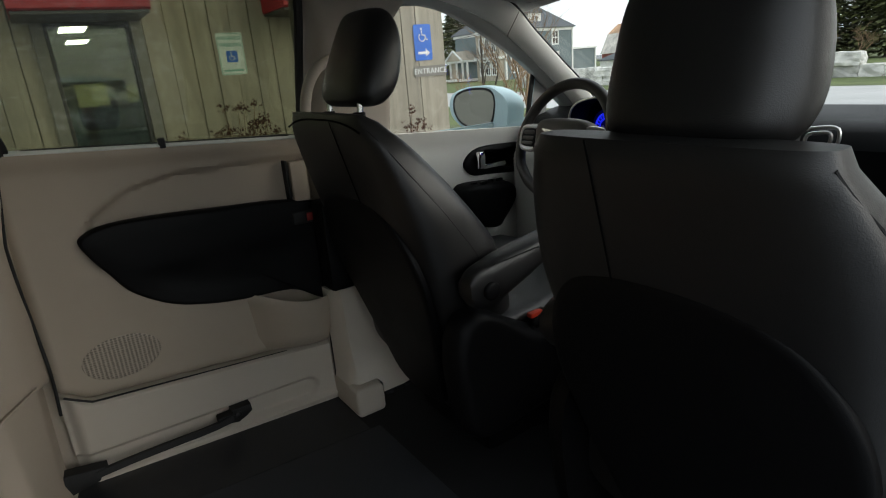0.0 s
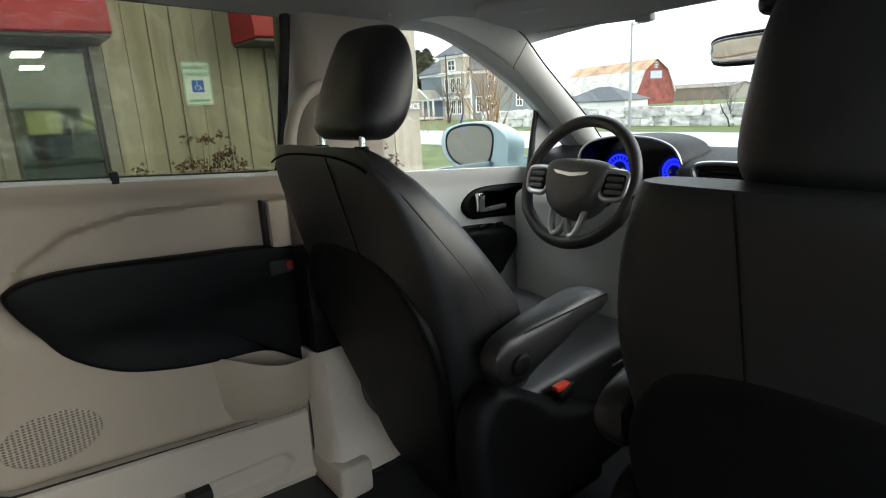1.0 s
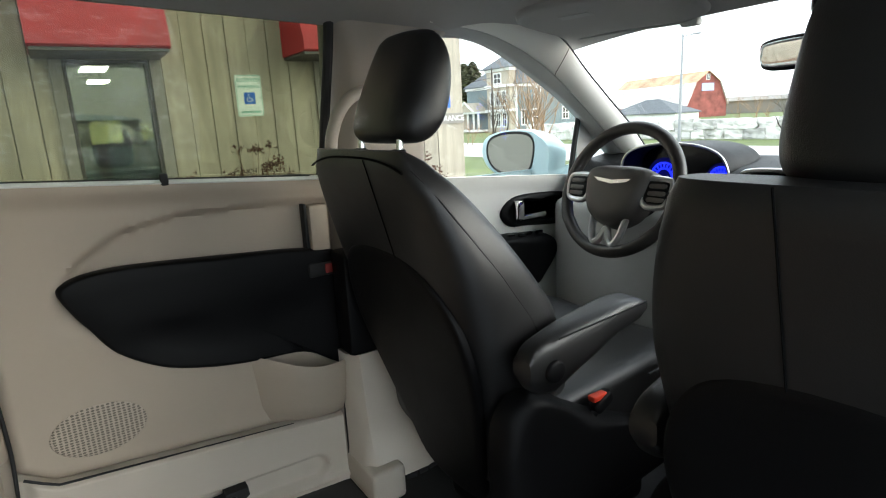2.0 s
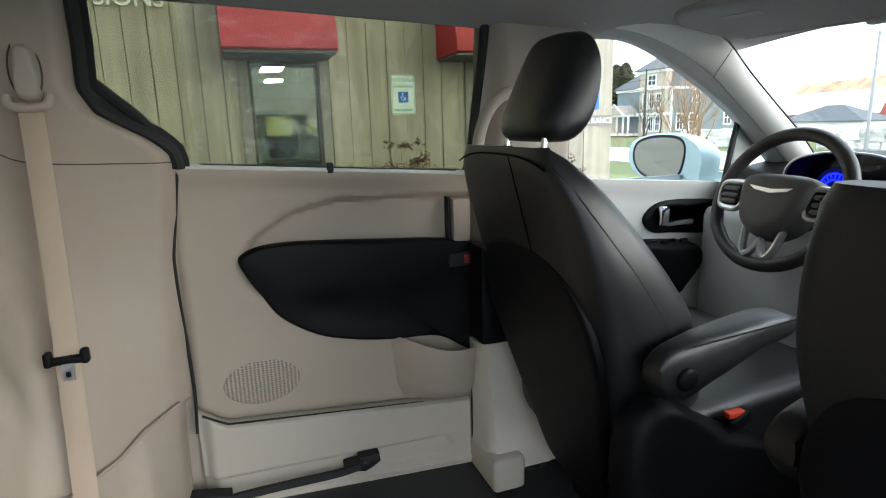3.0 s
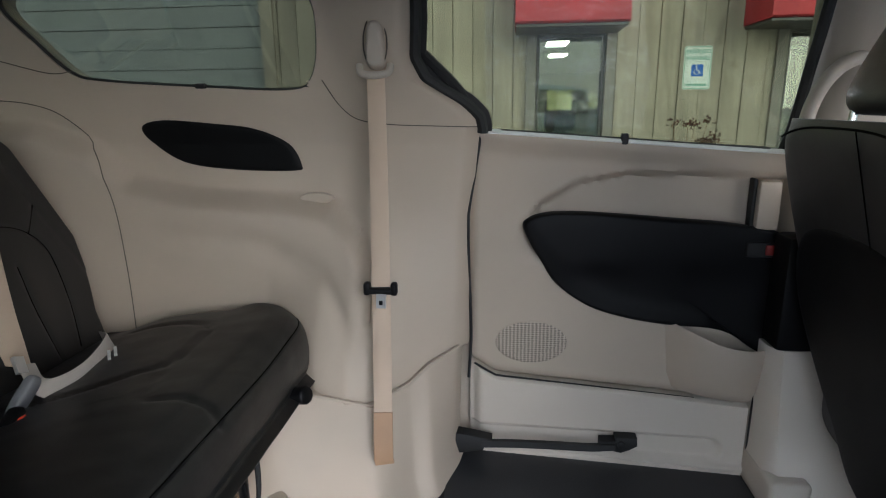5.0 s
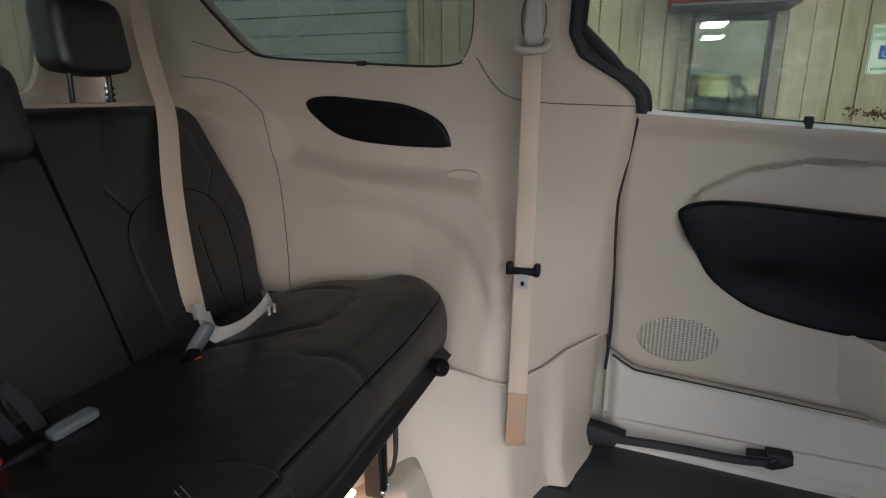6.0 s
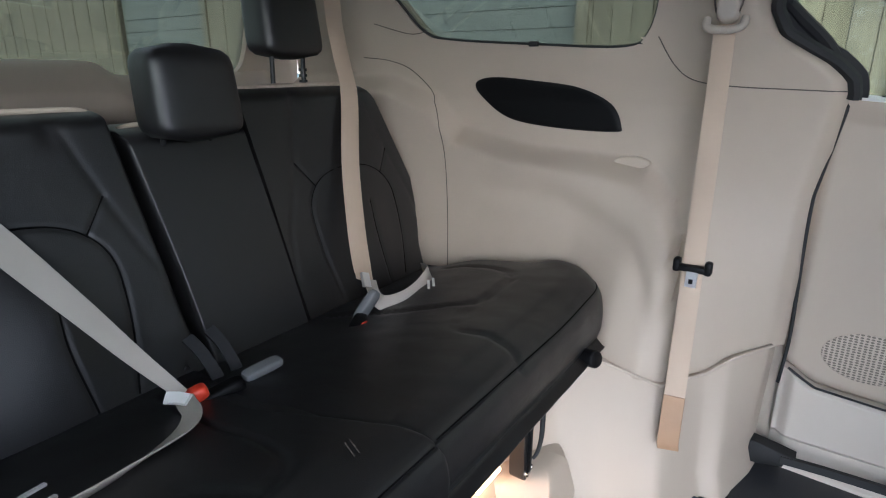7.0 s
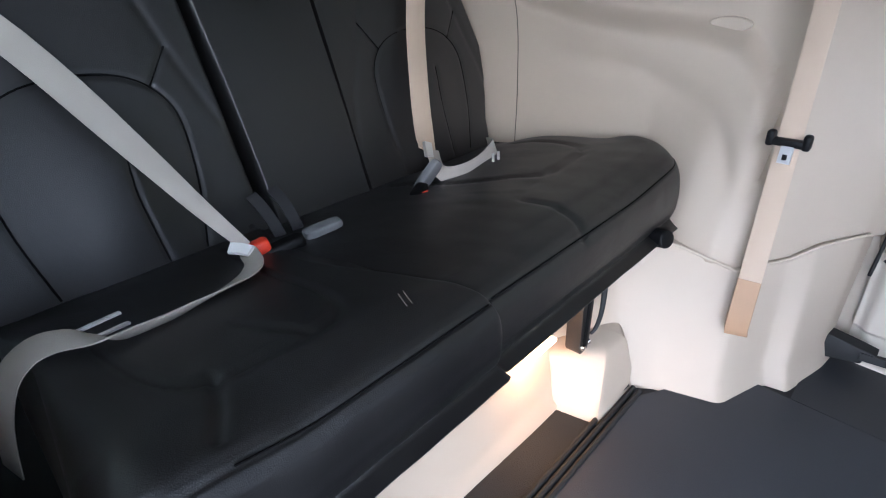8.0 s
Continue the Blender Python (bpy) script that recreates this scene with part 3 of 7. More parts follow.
sheet(bm, (-0.70, 0.10, 10), (lambda y: (0.26, 1.15), 10), lambda y, z: Vector((-0.86 - 0.03 * math.sin((z - 0.26) * 3), y, z)), (0.012, 0, 0))
part("outer_skin", bm, PAINT, door, "pale blue painted outer skin")

bm = bmesh.new()
tube(bm, [Vector((-0.742 + 0.01 * soft_step(0.66, 0.72, z), 0.030 + 0.02 * soft_step(0.55, 0.72, z), z)) for z in [0.33 + 0.40 * k / 16 for k in range(17)]], 0.007, 8)
part("front_seal", bm, RUBBER, door, "black rubber front seal")

# ---- middle pillar ----
pillar = thing("pillar_trim", (-0.70, 0.15, floor_z(0.1)), "beige door pillar trim with grab handle", "pillar", kind="structure")
bm = bmesh.new()
loops = []
for z, y0, y1, x in ((0.735, 0.04, 0.34, -0.70), (1.0, 0.07, 0.31, -0.715), (1.16, 0.085, 0.30, -0.71), (1.35, 0.10, 0.30, -0.68), (1.46, 0.095, 0.315, -0.668), (1.50, 0.085, 0.35, -0.664), (1.545, 0.07, 0.42, -0.66)):
    loops.append([Vector(p) for p in ((x - 0.085, 0.052, z), (x - 0.012, y0 - 0.004, z), (x, y0 + 0.02, z), (x, y1 - 0.02, z), (x - 0.01, y1, z), (x - 0.05, y1 + 0.01, z))])
loft(bm, loops)
part("upper_trim", bm, PILLAR, pillar, "beige upper pillar trim", 50)
bm = bmesh.new()
loops = []
for z, y0, y1, x, f in ((0.405, 0.032, 0.36, -0.60, 0), (0.43, 0.033, 0.36, -0.612, 0), (0.46, 0.035, 0.36, -0.632, 0), (0.56, 0.035, 0.35, -0.655, 0), (0.733, 0.035, 0.33, -0.675, 0)):
    loops.append([Vector(p) for p in ((-0.78, y0 - 0.01, z), (x - 0.03, y0 - 0.008, z), (x, y0 + 0.015, z), (x, y1 - 0.02, z), (x - 0.02, y1, z), (-0.78, y1 + 0.01, z))])
loft(bm, loops)
part("lower_trim", bm, STEEL, pillar, "cream lower pillar trim", 50)
bm = bmesh.new()
block(bm, (-0.78, 0.022, floor_z(0.1)), (-0.59, 0.115, 0.445), 0.014, 3)
part("foot_block", bm, STEEL, pillar, "cream stepped foot")
bm = bmesh.new()
for k in range(7):
    tube(bm, [(-0.60 + 0.004 * (k % 2), 0.12 + 0.035 * k, 0.40), (-0.597, 0.145 + 0.035 * k, 0.396 + 0.004 * (k % 3))], 0.006, 6)
part("carpet_edge", bm, CARPET, pillar, "ragged dark carpet edge")
bm = bmesh.new()
tube(bm, curve([(-0.69, 0.13, 1.37), (-0.655, 0.10, 1.368), (-0.64, 0.06, 1.35), (-0.64, 0.03, 1.31), (-0.645, 0.015, 1.25), (-0.66, 0.03, 1.20), (-0.69, 0.08, 1.18)], 5, False), 0.014, 12)
part("grab_handle", bm, PILLAR, pillar, "beige grab handle")
bm = bmesh.new()
block(bm, (-0.745, 0.026, 0.735), (-0.664, 0.30, 1.0), 0.012)
part("striker_cover", bm, VINYL, pillar, "black striker cover")

# outer quarter panel
bm = bmesh.new()
sheet(bm, (-2.24, -0.705, 10), (lambda y: (0.26, 1.26), 10), lambda y, z: Vector((-0.855 - 0.03 * math.sin((z - 0.26) * 3), y, z)), (0.012, 0, 0))
part("outer_skin", bm, PAINT, wall, "pale blue painted outer skin")

# ---- front door ----
door = thing("door_2", (-0.77, 0.7, 0.33), "closed front van door with beige and grey trim", "door", kind="structure")
fbelt = lambda y: 1.135 - 0.075 * (y - 0.45)
bm = bmesh.new()
sheet(bm, (0.30, 1.15, 40), (lambda y: (0.36, fbelt(y)), 40), lambda y, z: Vector((-0.77 + 0.02 * soft_step(fbelt(y) - 0.06, fbelt(y), z) - 0.01 * soft_step(0.95, 0.9, z), y, z)), (-0.03, 0, 0))
# card paler than the other beige trim, as daylight leaves it
part("door_panel", bm, LITTRIM, door, "grained door card, paled for the daylight on it", 50)
bm = bmesh.new()
FW = curve([(0.33, 1.14), (0.33, 1.40), (0.36, 1.52), (0.46, 1.512), (0.54, 1.482), (0.66, 1.438), (0.779, 1.38), (0.875, 1.31), (0.90, 1.25), (0.895, 1.11), (0.7, 1.118)], 5)
prism(bm, [(p.x, p.y) for p in FW], lambda y, z, h: Vector((wall_x(z) + h, y, z)), -0.008, -0.004)
q = part("door_glass", bm, CLEAR, door, "clear side glass")
q.visible_shadow = False
bar = lambda dx, dy: [Vector((-0.726 + dx, 0.852 + dy, 1.09)), Vector((-0.722 + dx, 0.868 + dy, 1.20)), Vector((-0.716 + dx, 0.887 + dy, 1.31))]
bm = bmesh.new()
tube(bm, bar(0, 0), 0.0085, 8)
part("window_bar", bm, RUBBER, door, "black window divider seal")
bm = bmesh.new()
tube(bm, bar(-0.012, 0.014), 0.009, 8)
part("window_bar", bm, PAINT, door, "pale outer divider bar")
bm = bmesh.new()
for o in ([(0.872, 1.06), (0.944, 1.06), (0.958, 1.235), (0.93, 1.275), (0.898, 1.30)], [(0.944, 1.03), (1.22, 1.0), (1.22, 1.06), (1.06, 1.125), (0.95, 1.105)], [(0.958, 1.222), (1.04, 1.155), (1.06, 1.125), (1.20, 1.07), (1.04, 1.20), (0.96, 1.26)]):
    prism(bm, o, lambda y, z, h: Vector((-0.732 + h, y, z)), -0.012, 0.006)
part("sail_panel", bm, GREYTRIM, door, "grey corner trim round a small pane", 0)
BEZEL = curve([(0.595, 1.005), (0.63, 1.045), (0.70, 1.058), (0.85, 1.05), (0.895, 1.03), (0.90, 0.97), (0.86, 0.945), (0.70, 0.957), (0.63, 0.965)], 5)
bm = bmesh.new()
dome(bm, BEZEL, lambda y, z, h: Vector((-0.77 + h, y, z)), 0.012, 0.02, shape=lambda y, z: -0.012)
bezel = part("handle_bezel", bm, VINYL, door, "black handle bezel")
bm = bmesh.new()
block(bm, (-0.765, 0.640, 0.985), (-0.738, 0.672, 1.044), 0.008)
block(bm, (-0.756, 0.66, 0.982), (-0.740, 0.765, 1.000), 0.006)
part("handle", bm, CHROME, bezel, "chrome inside door handle")
ARM = curve([(0.55, 0.93), (0.60, 0.945), (0.75, 0.93), (0.80, 0.90), (0.79, 0.85), (0.74, 0.79), (0.70, 0.765), (0.60, 0.80), (0.55, 0.86)], 5)
bm = bmesh.new()
dome(bm, ARM, lambda y, z, h: Vector((-0.77 + h, y, z)), 0.06, 0.03)
arm = part("armrest", bm, VINYL, door, "black padded armrest")
for k in range(4):
    bm = bmesh.new()
    block(bm, (-0.745 + 0.012 * (k % 2), 0.60 + 0.035 * k, 0.935), (-0.735 + 0.012 * (k % 2), 0.625 + 0.035 * k, 0.945), 0.002)
    part("window_switch", bm, GLOSSBLACK, arm)
bm = bmesh.new()
sheet(bm, (0.25, 1.25, 8), (lambda y: (0.26, 1.12), 8), lambda y, z: Vector((-0.86 - 0.03 * math.sin((z - 0.26) * 3), y, z)), (0.012, 0, 0))
part("outer_skin", bm, PAINT, door, "pale blue painted outer skin")
# side mirror on the front door
mir = thing("side_mirror", (-0.86, 0.86, 1.12), "pale blue door mirror with oval glass", "mirror")
MO = curve([(-1.085, 1.16), (-1.075, 1.215), (-1.02, 1.24), (-0.94, 1.246), (-0.88, 1.236), (-0.858, 1.20), (-0.872, 1.13), (-0.905, 1.098), (-0.98, 1.092), (-1.05, 1.112)], 6)
bm = bmesh.new()
loops = []
c = Vector((-0.975, 1.17))
for d, f in ((0.0, 1.04), (0.006, 1.10), (0.03, 1.10), (0.06, 1.0), (0.09, 0.82), (0.11, 0.5), (0.118, 0.15)):
    loops.append([Vector((c.x + (p.x - c.x) * f * (1.30 if p.x < c.x else 1.0) + 0.006, 0.82 + d + 0.10 * (p.x - c.x), c.y + (p.y - c.y) * f - 0.003)) for p in MO])
loft(bm, loops)
foot = curve([(-0.90, 1.238), (-0.83, 1.225), (-0.79, 1.185), (-0.795, 1.12), (-0.80, 1.095), (-0.90, 1.095)], 5)
loops = [[Vector((-0.86 + (p.x + 0.86) * f, 0.825 + d, 1.16 + (p.y - 1.16) * f)) for p in foot] for d, f in ((0.0, 0.97), (0.012, 1.0), (0.05, 0.97), (0.09, 0.8))]
loft(bm, loops)
shell = part("housing", bm, PAINT, mir, "pale blue mirror housing", 60)
bm = bmesh.new()
MI = [(c.x + (p.x - c.x) * 0.97, c.y + (p.y - c.y) * 0.93) for p in MO]
prism(bm, MI, lambda x, z, h: Vector((x, 0.815 + 0.10 * (x - c.x) - h, z)), 0, 0.002)
part("mirror_glass", bm, DOORMIRROR, mir, "silvered mirror glass")
bm = bmesh.new()
tube(bm, [Vector((p[0], 0.815 + 0.10 * (p[0] - c.x), p[1])) for p in MI], 0.005, 6, True)
part("mirror_rim", bm, RUBBER, mir, "black rim")

# ---- front pillar and windscreen ----
ap = thing("front_pillar", (-0.7, 0.95, 1.1), "beige windscreen pillar trim", "pillar", kind="structure")
bm = bmesh.new()
rail = [(-0.675, 0.30, 1.512), (-0.68, 0.437, 1.502), (-0.685, 0.531, 1.478), (-0.69, 0.63, 1.433), (-0.69, 0.738, 1.373), (-0.69, 0.80, 1.333), (-0.69, 0.846, 1.30), (-0.695, 0.95, 1.218), (-0.70, 1.08, 1.11)]
inner = [(-0.56, 0.30, 1.56), (-0.57, 0.46, 1.545), (-0.585, 0.60, 1.515), (-0.607, 0.69, 1.50), (-0.62, 0.742, 1.475), (-0.62, 0.81, 1.412), (-0.62, 0.92, 1.322), (-0.62, 1.03, 1.232), (-0.63, 1.16, 1.11)]
loops, seal = [], []
for a, b in zip(curve(rail, 4, False), curve(inner, 4, False)):
    e = a.lerp(b, 0.34) + Vector((0.004, -0.012, -0.004))
    seal.append([a + Vector((-0.04, 0.01, 0.0)), a + Vector((-0.002, -0.004, -0.002)), a + Vector((0.006, -0.006, 0)), e + Vector((-0.002, -0.001, 0)), e + Vector((-0.012, 0.02, 0.012)), a + Vector((-0.04, 0.03, 0.03))])
    loops.append([e, e.lerp(b, 0.12) + Vector((0.006, -0.008, 0)), e.lerp(b, 0.5) + Vector((0.012, -0.012, -0.002)), e.lerp(b, 0.88) + Vector((0.008, -0.006, 0)), b, b + Vector((-0.035, 0.012, 0.004)), e + Vector((-0.04, 0.03, 0.01))])
bm = bmesh.new()
loft(bm, loops)
part("pillar_cover", bm, LITTRIM, ap, "pillar cover, paled for the daylight on it", 60)
# shade on the frame's turned-away facet, put in as a grey strip
bm = bmesh.new()
loft(bm, seal)
part("door_frame_trim", bm, GREYTRIM, ap, "grey band for the shaded face of the door frame", 50)
bm = bmesh.new()
tube(bm, [p + Vector((-0.002, 0.002, 0.002)) for p in curve(inner[3:], 4, False)], 0.004, 6)
part("windscreen_seal", bm, RUBBER, ap, "thin black windscreen seal")
bm = bmesh.new()
tube(bm, [p + Vector((0.0, -0.001, 0)) for p in loops[16][:5]], 0.0012, 5)
part("cover_joint", bm, JOINT, ap, "fine dark joint")
ws = thing("window_1", (0, 1.1, 1.2), "clear raked van windscreen", "windscreen", kind="structure")
bm = bmesh.new()
sheet(bm, (-0.66, 0.66, 20), (lambda x: (0.0, 1.0), 8), lambda x, s: Vector((x * (0.92 + 0.1 * s), 0.80 + 0.62 * s - 0.12 * (x / 0.66) ** 2, 1.515 - 0.42 * s + 0.02 * math.sin(s * 3.14) - 0.02 * (x / 0.66) ** 2)))
q = part("pane", bm, CLEAR, ws, "clear laminated glass")
q.visible_shadow = False
# sun visor, rear-view mirror
visor = thing("sun_visor", (-0.4, 0.68, 1.5), "grey fabric sun visor folded up", "sun visor")
bm = bmesh.new()
VO = curve([(-0.575, 0.55), (-0.555, 0.49), (-0.48, 0.455), (-0.32, 0.53), (-0.21, 0.59), (-0.20, 0.74), (-0.27, 0.782), (-0.33, 0.772), (-0.46, 0.742), (-0.575, 0.71), (-0.585, 0.64)], 5)
dome(bm, VO, lambda x, y, h: Vector((x, y, roof_z(x, y) - 0.001 - h)), 0.012, 0.016)
part("panel", bm, LINER, visor, "grey fabric visor panel")
bm = bmesh.new()
tube(bm, [Vector((x, y, roof_z(x, y) - 0.008)) for x, y in ((-0.56, 0.722), (-0.40, 0.765), (-0.28, 0.79))], 0.005, 8)
block(bm, (-0.30, 0.775, 1.482), (-0.255, 0.80, 1.50), 0.005)
part("hinge_rod", bm, GREYTRIM, visor, "grey hinge rod")
bm = bmesh.new()
prism(bm, [(-0.47, 0.545), (-0.40, 0.575), (-0.405, 0.60), (-0.475, 0.57)], lambda x, y, h: Vector((x, y, roof_z(x, y) - 0.013 - h)), 0, 0.001)
part("warning_label", bm, GREYTRIM, visor, "faint grey label", 0)
rv = thing("rear_view_mirror", (0.03, 0.82, 1.42), "black rear-view mirror on the windscreen", "mirror")
bm = bmesh.new()
rounded(bm, (-0.002, 0.79, 1.398), (0.265, 0.035, 0.070), 5, 12, 28, Euler((radians(8), 0, radians(-18))).to_matrix())
part("housing", bm, GLOSSBLACK, rv, "black mirror housing")
bm = bmesh.new()
rounded(bm, (-0.006, 0.775, 1.397), (0.245, 0.012, 0.054), 5, 10, 28, Euler((radians(8), 0, radians(-18))).to_matrix())
part("mirror_glass", bm, MIRROR, rv, "silvered mirror glass")
bm = bmesh.new()
tube(bm, [(0.03, 0.80, 1.42), (0.03, 0.84, 1.47), (0.03, 0.85, 1.50)], 0.014, 8)
block(bm, (-0.03, 0.80, 1.46), (0.09, 0.90, 1.52), 0.02, 3)
part("stalk", bm, GLOSSBLACK, rv, "black stalk and sensor cover")

# ---- dashboard ----
dash = thing("dashboard", (0, 1.05, 0.9), "dark dashboard with blue lit instrument cluster", "dashboard")
prof = [(0.86, 0.70), (0.80, 0.80), (0.84, 0.95), (0.80, 1.05), (0.78, 1.10), (0.80, 1.135), (0.87, 1.150), (1.05, 1.163), (1.30, 1.14), (1.42, 1.09), (1.42, 0.70)]
bm = bmesh.new()
loops = []
for k in range(75):
    x = -0.74 + 1.48 * k / 74
    well = soft_step(-0.55, -0.53, x) * soft_step(-0.18, -0.20, x)
    loops.append([Vector((x, max(y + 0.10 * (abs(x) / 0.74) ** 3 * (y < 1), 0.955 * well if z > 1.0 else 0), z)) for y, z in prof])
loft(bm, loops)
part("body", bm, DASHM, dash, "black grained dash top", 50)
bm = bmesh.new()
HOOD = curve([(-0.515, 1.10), (-0.518, 1.15), (-0.49, 1.185), (-0.42, 1.203), (-0.34, 1.206), (-0.27, 1.198), (-0.22, 1.175), (-0.198, 1.13), (-0.20, 1.085), (-0.36, 1.06), (-0.50, 1.06)], 5)
cc = Vector((-0.36, 1.135))
ring_at = lambda y, f: [Vector((cc.x + (p.x - cc.x) * f, y, cc.y + (p.y - cc.y) * f)) for p in HOOD]
loft(bm, [ring_at(1.02, 0.96), ring_at(0.90, 1.02), ring_at(0.855, 1.025), ring_at(0.845, 1.012), ring_at(0.85, 0.98), ring_at(0.93, 0.94)], caps=False)
hood = part("cluster_hood", bm, DASHM, dash, "black instrument hood", 50)
bm = bmesh.new()
tube(bm, ring_at(0.847, 0.995), 0.0035, 6, True)
part("hood_ring", bm, SILVER, hood, "thin silver ring")
bm = bmesh.new()
prism(bm, [(p.x, p.z) for p in ring_at(0, 0.95)], lambda x, z, h: Vector((x, h, z)), 0.932, 0.928)
cl = part("instrument_panel", bm, GLOSSBLACK, dash, "dark instrument cluster")
BLUE = glow("blue_gauge_light", (0.02, 0.03, 1.0), 1.1)
DIM = glow("dim_blue_gauge_face", (0.004, 0.005, 0.16), 0.10)
for gx, gz_, gr in ((-0.432, 1.105, 0.042), (-0.262, 1.108, 0.033)):
    bm = bmesh.new()
    disc(bm, (gx, 0.926, gz_), (0, -1, 0), gr * 1.35, 0.002, 28)
    face_ = part("gauge_face", bm, DIM, cl, "dim blue gauge face")
    bm = bmesh.new()
    for r in (gr, gr * 0.62):
        tube(bm, [Vector((gx + r * math.cos(a), 0.922, gz_ + r * math.sin(a))) for a in [2 * math.pi * k / 28 for k in range(28)]], 0.0028, 6, True)
    for k in range(20):
        a = 2 * math.pi * k / 20
        tube(bm, [Vector((gx + r * math.cos(a), 0.921, gz_ + r * math.sin(a))) for r in (gr * 0.72, gr * 0.95)], 0.0022, 5)
    part("gauge_ring", bm, BLUE, face_, "glowing blue gauge ring")
    bm = bmesh.new()
    for k in (-1, 1):
        disc(bm, (gx + 0.012 * k, 0.921, gz_), (0, -1, 0), 0.006, 0.002, 10)
    part("gauge_numeral_bar", bm, WHITE, face_, "pale centre marks")
bm = bmesh.new()
VENT = curve([(-0.125, 1.12), (-0.118, 1.15), (-0.02, 1.155), (0.08, 1.145), (0.08, 1.09), (-0.09, 1.085)], 5)
tube(bm, [Vector((p.x, 0.775, p.y)) for p in VENT], 0.0055, 6, True)
vent = part("vent_surround", bm, SILVER, dash, "silver vent surround")
bm = bmesh.new()
prism(bm, [(p.x, p.y) for p in VENT], lambda x, z, h: Vector((x, h, z)), 0.783, 0.779)
part("vent_back", bm, GLOSSBLACK, vent, "black vent recess", 0)
for k in range(4):
    bm = bmesh.new()
    block(bm, (-0.11, 0.768, 1.097 + 0.013 * k), (0.07, 0.778, 1.1005 + 0.013 * k), 0.001)
    part("vent_slat", bm, DASHM, vent)
for r in (1.0, 0.62):
    bm = bmesh.new()
    tube(bm, [Vector((0.247 + r * (p[0] - 0.247), 0.772, 1.118 + r * (p[1] - 1.118))) for p in curve([(0.212, 1.10), (0.214, 1.135), (0.245, 1.146), (0.285, 1.144), (0.282, 1.105), (0.25, 1.088)], 4)], 0.004, 6, True)
    part("vent_surround", bm, SILVER, dash, "silver vent surround")
bm = bmesh.new()
block(bm, (-0.11, 0.77, 0.80), (0.11, 0.80, 1.05), 0.02, 3)
part("centre_screen", bm, GLOSSBLACK, dash, "dark glass centre screen")
# knee panel
bm = bmesh.new()
block(bm, (-0.74, 0.775, 0.56), (-0.20, 0.90, 1.045), 0.04, 3)
part("knee_panel", bm, GREYTRIM, dash, "grey lower dash panel")

# ---- steering wheel ----
sw = thing("steering_wheel", (-0.40, 0.70, 1.08), "dark leather steering wheel with silver spokes", "steering wheel")
SM = Matrix.Translation((-0.40, 0.69, 1.095)) @ Euler((radians(68), 0, 0)).to_matrix().to_4x4()
bm = bmesh.new()
tube(bm, [SM @ Vector((0.170 * math.cos(a), 0.170 * math.sin(a) * (0.94 if math.sin(a) < -0.6 else 1), 0)) for a in [2 * math.pi * k / 48 for k in range(48)]], 0.0165, 12, True)
part("rim", bm, RIMHIDE, sw, "dark leather rim")
bm = bmesh.new()
HUB = curve([(-0.092, 0.055), (0.0, 0.066), (0.092, 0.055), (0.098, 0.0), (0.070, -0.066), (0.0, -0.096), (-0.070, -0.066), (-0.098, 0.0)], 5)
dome(bm, HUB, lambda u, v, h: SM @ Vector((u, v, h)), 0.035, 0.035, back=0.03)
hub = part("hub", bm, HORN, sw, "warm grey horn pad")
bm = bmesh.new()
prism(bm, [(-0.06, 0.026), (0, 0.020), (0.06, 0.026), (0.045, 0.016), (0, 0.010), (-0.045, 0.016)], lambda u, v, h: SM @ Vector((u, v, h)), 0.034, 0.0375)
part("wing_badge", bm, CHROME, hub, "plain chrome wing shape")
for s in (-1, 1):
    bm = bmesh.new()
    tube(bm, [SM @ Vector((s * p[0], p[1], 0.012)) for p in curve([(0.086, 0.030), (0.145, 0.034), (0.160, 0.020), (0.154, -0.022), (0.135, -0.034), (0.092, -0.030)], 4)], 0.0075, 8, True)
    sp = part("side_spoke", bm, SILVER, sw, "silver spoke surround")
    bm = bmesh.new()
    rounded(bm, SM @ Vector((s * 0.124, 0.002, 0.008)), (0.074, 0.056, 0.022), 5, 8, 20, SM.to_3x3())
    pad = part("switch_pad", bm, DASHM, sp, "black switch pad")
    for v in (0.016, -0.002, -0.018):
        bm = bmesh.new()
        rounded(bm, SM @ Vector((s * 0.126, v, 0.019)), (0.05, 0.012, 0.006), 4, 6, 16, SM.to_3x3())
        part("switch", bm, HORN, pad, "grey switch")
bm = bmesh.new()
tube(bm, [SM @ Vector((p[0], p[1], 0.008)) for p in curve([(-0.052, -0.07), (-0.044, -0.118), (-0.030, -0.140), (-0.014, -0.130), (0.0, -0.100), (0.014, -0.130), (0.030, -0.140), (0.044, -0.118), (0.052, -0.07)], 4, False)], 0.0095, 8)
part("lower_spoke", bm, SILVER, sw, "silver lower spoke")
bm = bmesh.new()
tube(bm, [SM @ Vector((0, 0, -0.02)), SM @ Vector((0, 0, -0.20))], 0.045, 16)
part("column", bm, VINYL, sw, "black steering column")

# ---- front seats ----
def ring(cx, y, w, d, z, e=(4.5, 3.2), n=40, move=None):
    """A rounded-rectangle loop round (cx, y) at the height z."""
    out = []
    for q in range(n):
        a = 2 * math.pi * (q + 0.5) / n
        u = math.copysign(abs(math.cos(a)) ** (2 / e[0]), math.cos(a))
        v = math.copysign(abs(math.sin(a)) ** (2 / e[1]), math.sin(a))
        p = Vector((cx + u * w / 2, y + v * d / 2, z))
        out.append(p if move is None else p + Vector(move(u, v)))
    return out


